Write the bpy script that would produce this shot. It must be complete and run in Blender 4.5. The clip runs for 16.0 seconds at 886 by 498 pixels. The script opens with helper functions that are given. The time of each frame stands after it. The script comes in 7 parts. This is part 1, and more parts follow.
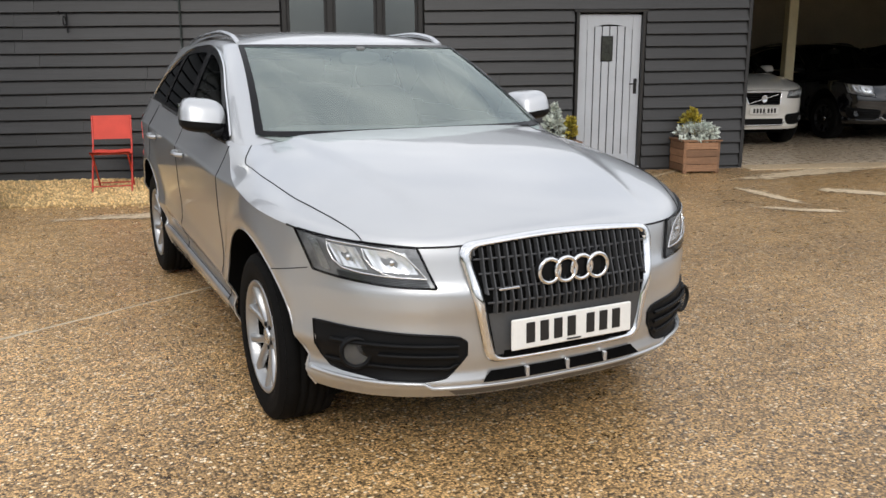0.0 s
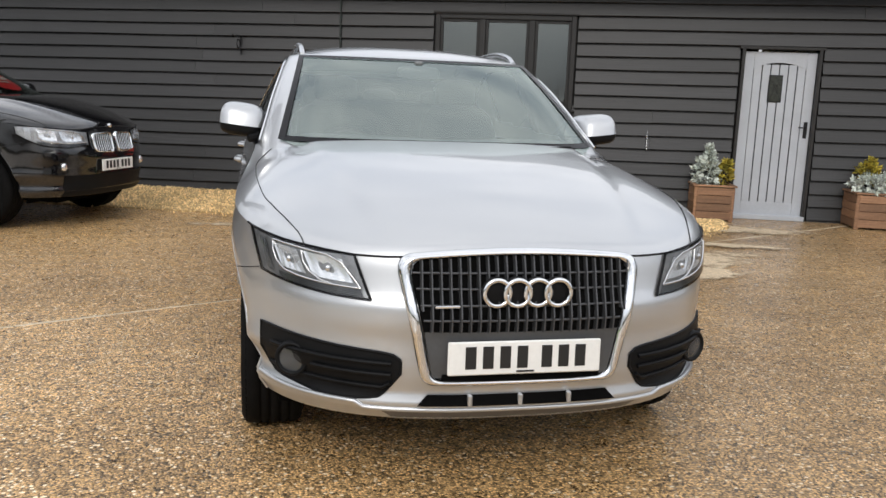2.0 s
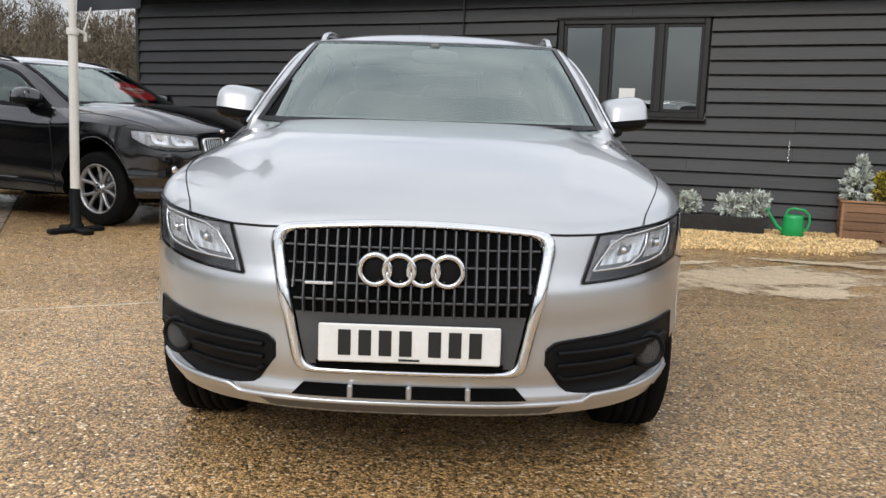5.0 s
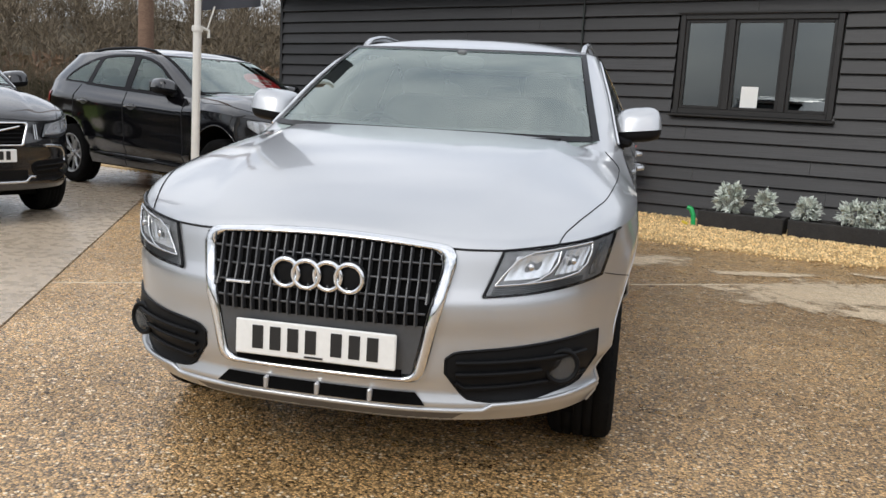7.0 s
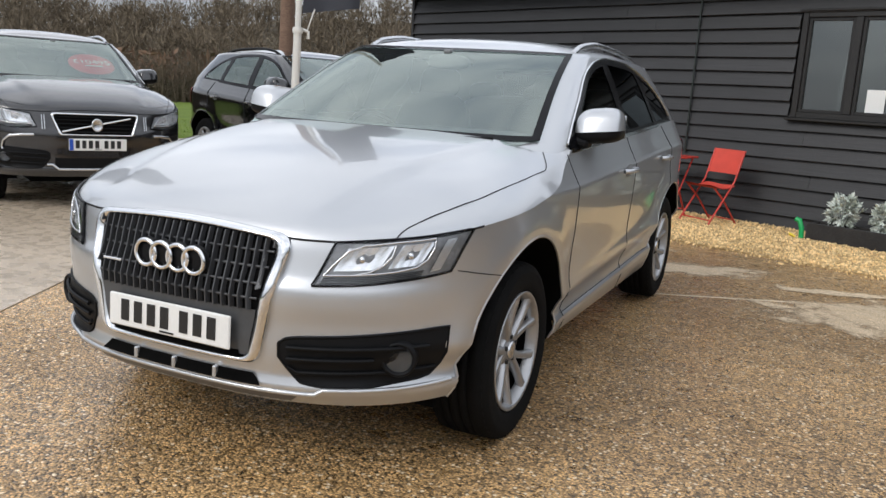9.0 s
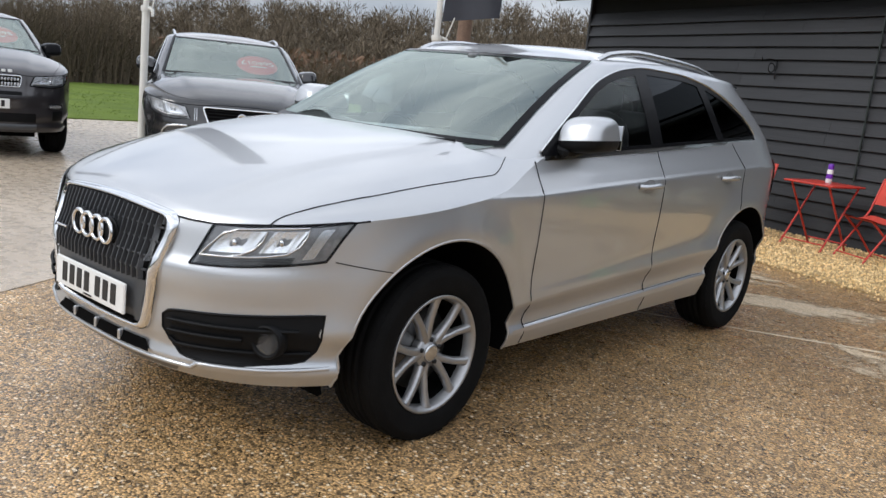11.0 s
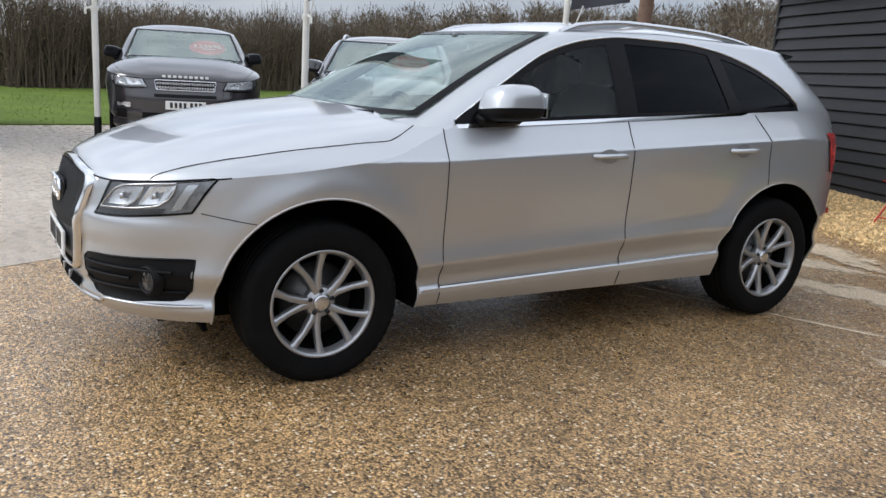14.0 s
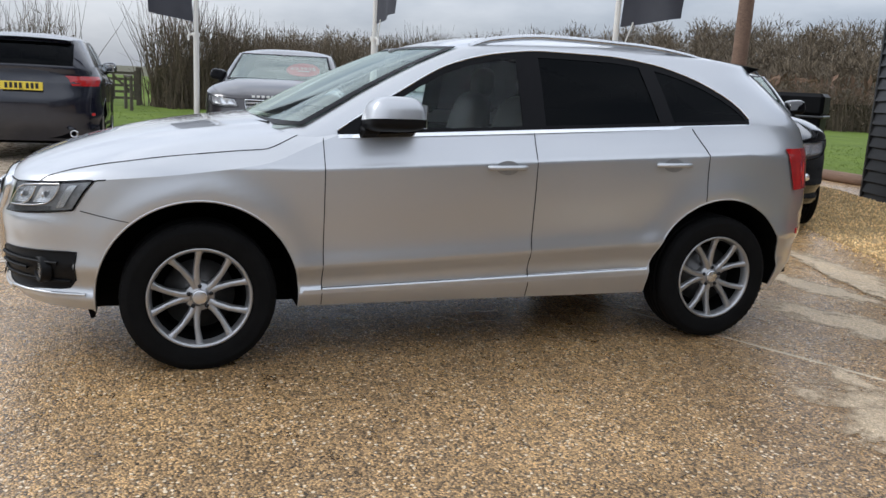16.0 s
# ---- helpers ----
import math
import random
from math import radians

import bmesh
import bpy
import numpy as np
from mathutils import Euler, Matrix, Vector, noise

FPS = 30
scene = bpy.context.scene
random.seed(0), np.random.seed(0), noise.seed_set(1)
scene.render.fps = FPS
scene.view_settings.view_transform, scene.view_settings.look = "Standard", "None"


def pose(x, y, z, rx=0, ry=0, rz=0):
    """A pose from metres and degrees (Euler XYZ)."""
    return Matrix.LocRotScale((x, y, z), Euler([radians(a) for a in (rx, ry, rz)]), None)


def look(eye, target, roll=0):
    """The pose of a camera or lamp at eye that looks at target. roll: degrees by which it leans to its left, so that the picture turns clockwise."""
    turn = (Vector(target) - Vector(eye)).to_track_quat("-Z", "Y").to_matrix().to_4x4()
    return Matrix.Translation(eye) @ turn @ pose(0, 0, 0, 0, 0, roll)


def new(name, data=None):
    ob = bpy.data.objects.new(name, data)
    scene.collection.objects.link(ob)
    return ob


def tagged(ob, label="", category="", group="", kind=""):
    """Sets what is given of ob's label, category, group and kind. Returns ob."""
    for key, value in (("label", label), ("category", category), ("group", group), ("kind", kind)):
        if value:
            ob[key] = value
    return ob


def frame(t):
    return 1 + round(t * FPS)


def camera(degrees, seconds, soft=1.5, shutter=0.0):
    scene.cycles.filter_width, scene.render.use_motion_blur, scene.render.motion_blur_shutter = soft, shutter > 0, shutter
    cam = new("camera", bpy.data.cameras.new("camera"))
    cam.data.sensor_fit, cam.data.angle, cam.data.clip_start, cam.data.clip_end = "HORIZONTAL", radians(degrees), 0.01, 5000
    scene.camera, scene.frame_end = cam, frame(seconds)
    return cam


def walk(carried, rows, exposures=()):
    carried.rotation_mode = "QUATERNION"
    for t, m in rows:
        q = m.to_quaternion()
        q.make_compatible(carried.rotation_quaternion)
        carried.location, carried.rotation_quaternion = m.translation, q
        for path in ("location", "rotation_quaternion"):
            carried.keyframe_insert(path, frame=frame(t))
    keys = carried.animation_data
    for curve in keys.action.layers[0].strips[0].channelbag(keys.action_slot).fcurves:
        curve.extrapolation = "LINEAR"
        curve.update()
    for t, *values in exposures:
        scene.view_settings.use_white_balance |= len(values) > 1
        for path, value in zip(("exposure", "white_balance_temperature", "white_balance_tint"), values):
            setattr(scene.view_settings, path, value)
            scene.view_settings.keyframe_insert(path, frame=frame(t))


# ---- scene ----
cam = camera(56.1, 16.0)
METRES, EYE, TILT, LEAN, TURN = 7.965, 1.402, -0.55, -1.0, -26.6
ROWS = [
    (0.0, 0.0, 0.0, 0.0, -0.17, -12.08, 0.78),
    (0.5, 0.0267, 0.0159, -0.0033, 3.6, -11.3, -0.97),
    (1.0, 0.0498, 0.021, -0.0051, 7.21, -10.61, -1.39),
    (1.5, 0.0783, 0.021, -0.0097, 11.47, -10.23, -1.34),
    (2.0, 0.1038, 0.0335, -0.0146, 14.23, -9.52, -1.75),
    (2.5, 0.1243, 0.0507, -0.0198, 16.51, -9.24, -2.02),
    (3.0, 0.146, 0.0634, -0.0264, 20.23, -9.03, -1.87),
    (3.5, 0.1649, 0.0745, -0.0316, 22.79, -8.45, -1.45),
    (4.0, 0.1722, 0.0962, -0.0389, 23.68, -8.02, -1.49),
    (6.5, 0.2603, 0.1353, -0.0276, 36.2, -8.81, -2.25),
    (7.0, 0.2896, 0.1492, -0.0227, 39.16, -9.42, -2.91),
    (7.5, 0.3235, 0.1612, -0.0208, 42.07, -9.17, -3.79),
    (8.0, 0.3467, 0.1832, -0.0174, 45.14, -9.03, -3.24),
    (8.5, 0.3662, 0.2105, -0.0117, 48.71, -9.7, -2.19),
    (9.0, 0.3911, 0.2408, -0.0167, 52.13, -10.09, -3.7),
    (9.5, 0.4117, 0.2794, -0.0167, 57.11, -10.39, -5.68),
    (12.0, 0.4963, 0.4125, -0.009, 73.48, -10.62, -4.54),
    (12.5, 0.51, 0.4407, -0.0111, 76.22, -11.12, -4.16),
    (13.0, 0.5122, 0.4736, -0.0126, 79.41, -11.72, -3.92),
    (13.5, 0.5246, 0.5097, -0.0129, 83.21, -11.89, -3.34),
    (14.0, 0.5365, 0.5456, -0.0116, 86.41, -11.85, -3.77),
    (14.5, 0.5362, 0.5869, -0.0106, 89.2, -11.63, -4.25),
    (15.0, 0.5495, 0.6271, -0.0099, 92.46, -11.35, -4.42),
    (15.5, 0.5541, 0.6656, -0.0094, 95.4, -11.5, -4.34),
    (16.0, 0.5499, 0.7105, -0.0069, 97.73, -11.06, -3.46),
]
BASE = pose(-0.012, 0.017, 0.048, 0.23, 0.46, 0) @ pose(-1.709, -3.296, EYE, TILT, LEAN, TURN)
walk(cam, [(t, BASE @ pose(METRES * x, METRES * y, METRES * z, 90 + pitch, roll, yaw)) for t, x, y, z, yaw, pitch, roll in ROWS],
     [(0.0, 0.40, 6520, 10), (4.2, 0.36, 6450, 10), (9.5, 0.34, 6250, 10), (12.0, 0.40, 6080, 10), (16.0, 0.40, 6000, 10)])

# ---- light ----
world = bpy.data.worlds.new("overcast_sky")
scene.world = world
world.use_nodes = True
wt = world.node_tree
sky = wt.nodes.new("ShaderNodeTexSky")
sky.sky_type = "NISHITA"
sky.sun_disc = False
sky.sun_elevation = radians(38)
sky.sun_rotation = radians(150)
sky_level = wt.nodes.new("ShaderNodeVectorMath")
sky_level.operation = "SCALE"
sky_level.inputs["Scale"].default_value = 0.10
wt.links.new(sky.outputs[0], sky_level.inputs[0])
wco = wt.nodes.new("ShaderNodeTexCoord")
wmap = wt.nodes.new("ShaderNodeMapping")
wmap.inputs["Scale"].default_value = (1.6, 1.6, 5.0)
wt.links.new(wco.outputs["Generated"], wmap.inputs[0])
cloud = wt.nodes.new("ShaderNodeTexNoise")
cloud.inputs["Scale"].default_value = 1.7
cloud.inputs["Detail"].default_value = 6
cloud.inputs["Roughness"].default_value = 0.55
wt.links.new(wmap.outputs[0], cloud.inputs["Vector"])
cramp = wt.nodes.new("ShaderNodeValToRGB")
cramp.color_ramp.elements[0].position = 0.32
cramp.color_ramp.elements[0].color = (0.46, 0.49, 0.55, 1)
cramp.color_ramp.elements[1].position = 0.68
cramp.color_ramp.elements[1].color = (0.98, 0.97, 0.97, 1)
wt.links.new(cloud.outputs["Fac"], cramp.inputs[0])
wmix = wt.nodes.new("ShaderNodeMix")
wmix.data_type = "RGBA"
wmix.inputs[0].default_value = 0.86
wt.links.new(sky_level.outputs[0], wmix.inputs[6])
wt.links.new(cramp.outputs[0], wmix.inputs[7])
# an overcast sky is about three times brighter overhead than at the horizon
wsep = wt.nodes.new("ShaderNodeSeparateXYZ")
wt.links.new(wco.outputs["Generated"], wsep.inputs[0])
wgrad = wt.nodes.new("ShaderNodeValToRGB")
wgrad.color_ramp.elements[0].color = (0.52, 0.52, 0.52, 1)
wgrad.color_ramp.elements[1].color = (1.34, 1.34, 1.34, 1)
for place, level in ((0.12, 0.74), (0.27, 1.24), (0.5, 1.44)):
    stop = wgrad.color_ramp.elements.new(place)
    stop.color = (level, level, level, 1)
wt.links.new(wsep.outputs[2], wgrad.inputs[0])
wbright = wt.nodes.new("ShaderNodeVectorMath")
wbright.operation = "SCALE"
wt.links.new(wmix.outputs[2], wbright.inputs[0])
wt.links.new(wgrad.outputs[0], wbright.inputs["Scale"])
wt.links.new(wbright.outputs[0], wt.nodes["Background"].inputs[0])
wt.nodes["Background"].inputs[1].default_value = 1.0

sun = new("sun", bpy.data.lights.new("sun", "SUN"))
sun.data.energy = 1.0
sun.data.angle = radians(22)
sun.data.color = (1.0, 0.95, 0.88)
sun.matrix_world = look((-6, -14, 11.5), (0, 0, 0))


# ---- materials ----
def material(name, color, rough=0.5, metal=0.0, vary=0.15, scale=6.0, fine=60.0, bump=0.0, coat=0.0, second=None, spec=0.5, rough_vary=0.0):
    """A surface with two scales of variation, in metres."""
    m = bpy.data.materials.new(name)
    m.use_nodes = True
    t = m.node_tree
    b = t.nodes["Principled BSDF"]
    co = t.nodes.new("ShaderNodeTexCoord")
    n1 = t.nodes.new("ShaderNodeTexNoise")
    n1.inputs["Scale"].default_value = scale
    n1.inputs["Detail"].default_value = 5
    n2 = t.nodes.new("ShaderNodeTexNoise")
    n2.inputs["Scale"].default_value = fine
    n2.inputs["Detail"].default_value = 3
    for n in (n1, n2):
        t.links.new(co.outputs["Object"], n.inputs["Vector"])
    mix = t.nodes.new("ShaderNodeMix")
    mix.data_type = "RGBA"
    ramp = t.nodes.new("ShaderNodeMapRange")
    ramp.inputs[1].default_value, ramp.inputs[2].default_value = 0.35, 0.65
    t.links.new(n1.outputs["Fac"], ramp.inputs[0])
    t.links.new(ramp.outputs[0], mix.inputs[0])
    other = second or tuple(c * (1 - vary) for c in color)
    mix.inputs[6].default_value = (*color, 1)
    mix.inputs[7].default_value = (*other, 1)
    mul = t.nodes.new("ShaderNodeMix")
    mul.data_type = "RGBA"
    mul.blend_type = "MULTIPLY"
    mul.inputs[0].default_value = min(1.0, vary * 2)
    t.links.new(mix.outputs[2], mul.inputs[6])
    fr = t.nodes.new("ShaderNodeMapRange")
    fr.inputs[1].default_value, fr.inputs[2].default_value, fr.inputs[3].default_value, fr.inputs[4].default_value = 0.3, 0.7, 0.7, 1.2
    t.links.new(n2.outputs["Fac"], fr.inputs[0])
    t.links.new(fr.outputs[0], mul.inputs[7])
    t.links.new(mul.outputs[2], b.inputs["Base Color"])
    b.inputs["Roughness"].default_value = rough
    if rough_vary:
        rr = t.nodes.new("ShaderNodeMapRange")
        rr.inputs[1].default_value, rr.inputs[2].default_value = 0.35, 0.65
        rr.inputs[3].default_value, rr.inputs[4].default_value = rough - rough_vary, rough + rough_vary
        t.links.new(n1.outputs["Fac"], rr.inputs[0])
        t.links.new(rr.outputs[0], b.inputs["Roughness"])
    b.inputs["Metallic"].default_value = metal
    b.inputs["Specular IOR Level"].default_value = spec
    if coat:
        b.inputs["Coat Weight"].default_value = coat
        b.inputs["Coat Roughness"].default_value = 0.04
    if bump:
        bp = t.nodes.new("ShaderNodeBump")
        bp.inputs["Strength"].default_value = 1.0
        bp.inputs["Distance"].default_value = bump
        t.links.new(n2.outputs["Fac"], bp.inputs["Height"])
        t.links.new(bp.outputs[0], b.inputs["Normal"])
    return m


def glass(name, tint, rough=0.0, ior=1.75):
    """Thin glazing: part clear, part mirror by the angle."""
    m = bpy.data.materials.new(name)
    m.use_nodes = True
    t = m.node_tree
    t.nodes.remove(t.nodes["Principled BSDF"])
    tr = t.nodes.new("ShaderNodeBsdfTransparent")
    tr.inputs[0].default_value = (*tint, 1)
    gl = t.nodes.new("ShaderNodeBsdfGlossy")
    gl.inputs["Roughness"].default_value = rough
    gl.inputs["Color"].default_value = (*(0.97 * c / max(tint) for c in tint), 1)
    fr = t.nodes.new("ShaderNodeFresnel")
    fr.inputs["IOR"].default_value = ior
    mx = t.nodes.new("ShaderNodeMixShader")
    t.links.new(fr.outputs[0], mx.inputs[0])
    t.links.new(tr.outputs[0], mx.inputs[1])
    t.links.new(gl.outputs[0], mx.inputs[2])
    t.links.new(mx.outputs[0], t.nodes["Material Output"].inputs[0])
    return m


def aggregate(name, base, dark, wet, pebble=75.0, speck=0.5, film=0.0, dry=0.0):
    """Wet exposed-aggregate concrete: pebbles, stains, damp patches."""
    m = material(name, base, 0.4)
    t = m.node_tree
    b = t.nodes["Principled BSDF"]
    co = t.nodes.new("ShaderNodeTexCoord")
    v = t.nodes.new("ShaderNodeTexVoronoi")
    v.inputs["Scale"].default_value = pebble
    t.links.new(co.outputs["Object"], v.inputs["Vector"])
    v2 = t.nodes.new("ShaderNodeTexVoronoi")
    v2.inputs["Scale"].default_value = pebble * 0.45
    t.links.new(co.outputs["Object"], v2.inputs["Vector"])
    big = t.nodes.new("ShaderNodeTexNoise")
    big.inputs["Scale"].default_value = 0.55
    big.inputs["Detail"].default_value = 7
    big.inputs["Roughness"].default_value = 0.62
    mid = t.nodes.new("ShaderNodeTexNoise")
    mid.inputs["Scale"].default_value = 9.0
    mid.inputs["Detail"].default_value = 5
    streak = t.nodes.new("ShaderNodeTexNoise")
    streak.inputs["Scale"].default_value = 1.0
    streak.inputs["Detail"].default_value = 5
    mp = t.nodes.new("ShaderNodeMapping")
    mp.inputs["Rotation"].default_value = (0, 0, radians(62))
    mp.inputs["Scale"].default_value = (0.25, 5.0, 1.0)
    t.links.new(co.outputs["Object"], mp.inputs[0])
    t.links.new(mp.outputs[0], streak.inputs["Vector"])
    for n in (big, mid):
        t.links.new(co.outputs["Object"], n.inputs["Vector"])
    ground = t.nodes.new("ShaderNodeMix")
    ground.data_type = "RGBA"
    ground.inputs[6].default_value = (*dark, 1)
    ground.inputs[7].default_value = (*base, 1)
    r1 = t.nodes.new("ShaderNodeMapRange")
    r1.inputs[1].default_value, r1.inputs[2].default_value = 0.36, 0.62
    t.links.new(big.outputs["Fac"], r1.inputs[0])
    t.links.new(r1.outputs[0], ground.inputs[0])
    # single stones, each with its own tone
    sep = t.nodes.new("ShaderNodeSeparateColor")
    t.links.new(v.outputs["Color"], sep.inputs[0])
    tone = t.nodes.new("ShaderNodeMapRange")
    tone.inputs[3].default_value, tone.inputs[4].default_value = 1 - speck, 1 + speck
    t.links.new(sep.outputs[0], tone.inputs[0])
    m1 = t.nodes.new("ShaderNodeMix")
    m1.data_type = "RGBA"
    m1.blend_type = "MULTIPLY"
    m1.inputs[0].default_value = 1.0
    # dark matrix between the stones
    pit = t.nodes.new("ShaderNodeMapRange")
    pit.inputs[1].default_value, pit.inputs[2].default_value, pit.inputs[3].default_value, pit.inputs[4].default_value = 0.35, 0.75, 1.0, 1 - 0.6 * speck
    t.links.new(v.outputs["Distance"], pit.inputs[0])
    stone = t.nodes.new("ShaderNodeMath")
    stone.operation = "MULTIPLY"
    t.links.new(tone.outputs[0], stone.inputs[0])
    t.links.new(pit.outputs[0], stone.inputs[1])
    t.links.new(ground.outputs[2], m1.inputs[6])
    t.links.new(stone.outputs[0], m1.inputs[7])
    # pale flints
    sep2 = t.nodes.new("ShaderNodeSeparateColor")
    t.links.new(v2.outputs["Color"], sep2.inputs[0])
    pale = t.nodes.new("ShaderNodeMapRange")
    pale.inputs[1].default_value, pale.inputs[2].default_value = 0.70, 0.76
    t.links.new(sep2.outputs[1], pale.inputs[0])
    near = t.nodes.new("ShaderNodeMapRange")
    near.inputs[1].default_value, near.inputs[2].default_value, near.inputs[3].default_value, near.inputs[4].default_value = 0.25, 0.4, 1.0, 0.0
    t.links.new(v2.outputs["Distance"], near.inputs[0])
    both = t.nodes.new("ShaderNodeMath")
    both.operation = "MULTIPLY"
    t.links.new(pale.outputs[0], both.inputs[0])
    t.links.new(near.outputs[0], both.inputs[1])
    m2 = t.nodes.new("ShaderNodeMix")
    m2.data_type = "RGBA"
    m2.inputs[7].default_value = (0.84, 0.69, 0.48, 1)
    t.links.new(both.outputs[0], m2.inputs[0])
    t.links.new(m1.outputs[2], m2.inputs[6])
    sr = t.nodes.new("ShaderNodeMapRange")
    sr.inputs[1].default_value, sr.inputs[2].default_value, sr.inputs[3].default_value, sr.inputs[4].default_value = 0.35, 0.6, 0.90, 1.04
    t.links.new(streak.outputs["Fac"], sr.inputs[0])
    m3 = t.nodes.new("ShaderNodeMix")
    m3.data_type = "RGBA"
    m3.blend_type = "MULTIPLY"
    m3.inputs[0].default_value = 1.0
    t.links.new(m2.outputs[2], m3.inputs[6])
    t.links.new(sr.outputs[0], m3.inputs[7])
    t.links.new(m3.outputs[2], b.inputs["Base Color"])
    # the colour gets lighter towards the west side, with a ragged edge
    if dry:
        sx = t.nodes.new("ShaderNodeSeparateXYZ")
        t.links.new(co.outputs["Object"], sx.inputs[0])
        edge_x = t.nodes.new("ShaderNodeMath")
        edge_x.operation = "MULTIPLY_ADD"
        edge_x.inputs[1].default_value = 3.0
        t.links.new(big.outputs["Fac"], edge_x.inputs[0])
        t.links.new(sx.outputs[0], edge_x.inputs[2])
        dr = t.nodes.new("ShaderNodeMapRange")
        dr.inputs[1].default_value, dr.inputs[2].default_value, dr.inputs[3].default_value, dr.inputs[4].default_value = -0.4, 2.6, dry, 1.0
        t.links.new(edge_x.outputs[0], dr.inputs[0])
        m4 = t.nodes.new("ShaderNodeMix")
        m4.data_type = "RGBA"
        m4.blend_type = "MULTIPLY"
        m4.inputs[0].default_value = 1.0
        t.links.new(m3.outputs[2], m4.inputs[6])
        t.links.new(dr.outputs[0], m4.inputs[7])
        t.links.new(m4.outputs[2], b.inputs["Base Color"])
    ro = t.nodes.new("ShaderNodeMapRange")
    ro.inputs[1].default_value, ro.inputs[2].default_value = 0.35, 0.65
    ro.inputs[3].default_value, ro.inputs[4].default_value = wet[0], wet[1]
    t.links.new(mid.outputs["Fac"], ro.inputs[0])
    t.links.new(ro.outputs[0], b.inputs["Roughness"])
    bp = t.nodes.new("ShaderNodeBump")
    bp.inputs["Distance"].default_value = 0.006 * min(1.0, speck + 0.1)
    bp.inputs["Strength"].default_value = 1.0
    bp.invert = True
    t.links.new(v.outputs["Distance"], bp.inputs["Height"])
    t.links.new(bp.outputs[0], b.inputs["Normal"])
    # a thin film of rain water, with drier islands
    if film:
        wf = t.nodes.new("ShaderNodeMapRange")
        wf.inputs[1].default_value, wf.inputs[2].default_value = 0.38, 0.60
        wf.inputs[3].default_value, wf.inputs[4].default_value = film * 0.35, film
        t.links.new(big.outputs["Fac"], wf.inputs[0])
        t.links.new(wf.outputs[0], b.inputs["Coat Weight"])
        b.inputs["Coat Roughness"].default_value = 0.20
        b.inputs["Coat IOR"].default_value = 1.33
        bp2 = t.nodes.new("ShaderNodeBump")
        bp2.inputs["Distance"].default_value = 0.0012 * min(1.0, speck + 0.1)
        bp2.invert = True
        t.links.new(v.outputs["Distance"], bp2.inputs["Height"])
        t.links.new(bp2.outputs[0], b.inputs["Coat Normal"])
    return m


def board_paint(name, color, rough):
    """Painted rough-sawn timber, each board a little different, grain along x."""
    m = material(name, color, rough, vary=0.2, scale=1.3, fine=30, bump=0.0)
    t = m.node_tree
    b = t.nodes["Principled BSDF"]
    co = t.nodes.new("ShaderNodeTexCoord")
    mp = t.nodes.new("ShaderNodeMapping")
    mp.inputs["Scale"].default_value = (1.2, 40, 40)
    g = t.nodes.new("ShaderNodeTexNoise")
    g.inputs["Scale"].default_value = 2.0
    g.inputs["Detail"].default_value = 6
    t.links.new(co.outputs["Object"], mp.inputs[0])
    t.links.new(mp.outputs[0], g.inputs["Vector"])
    oi = t.nodes.new("ShaderNodeObjectInfo")
    mr = t.nodes.new("ShaderNodeMapRange")
    mr.inputs[3].default_value, mr.inputs[4].default_value = 0.7, 1.35
    t.links.new(oi.outputs["Random"], mr.inputs[0])
    gr = t.nodes.new("ShaderNodeMapRange")
    gr.inputs[1].default_value, gr.inputs[2].default_value, gr.inputs[3].default_value, gr.inputs[4].default_value = 0.3, 0.7, 0.75, 1.3
    t.links.new(g.outputs["Fac"], gr.inputs[0])
    mu = t.nodes.new("ShaderNodeMath")
    mu.operation = "MULTIPLY"
    t.links.new(mr.outputs[0], mu.inputs[0])
    t.links.new(gr.outputs[0], mu.inputs[1])
    old = b.inputs["Base Color"].links[0].from_socket
    mx = t.nodes.new("ShaderNodeMix")
    mx.data_type = "RGBA"
    mx.blend_type = "MULTIPLY"
    mx.inputs[0].default_value = 1
    t.links.new(old, mx.inputs[6])
    t.links.new(mu.outputs[0], mx.inputs[7])
    t.links.new(mx.outputs[2], b.inputs["Base Color"])
    bp = t.nodes.new("ShaderNodeBump")
    bp.inputs["Distance"].default_value = 0.002
    t.links.new(g.outputs["Fac"], bp.inputs["Height"])
    t.links.new(bp.outputs[0], b.inputs["Normal"])
    return m


def leafy(name, c1, c2, rough=0.6):
    m = material(name, c1, rough, second=c2, scale=9, fine=40)
    t = m.node_tree
    b = t.nodes["Principled BSDF"]
    g = t.nodes.new("ShaderNodeNewGeometry")
    mr = t.nodes.new("ShaderNodeMapRange")
    mr.inputs[3].default_value, mr.inputs[4].default_value = 0.55, 1.45
    t.links.new(g.outputs["Random Per Island"], mr.inputs[0])
    old = b.inputs["Base Color"].links[0].from_socket
    mx = t.nodes.new("ShaderNodeMix")
    mx.data_type = "RGBA"
    mx.blend_type = "MULTIPLY"
    mx.inputs[0].default_value = 1
    t.links.new(old, mx.inputs[6])
    t.links.new(mr.outputs[0], mx.inputs[7])
    t.links.new(mx.outputs[2], b.inputs["Base Color"])
    return m


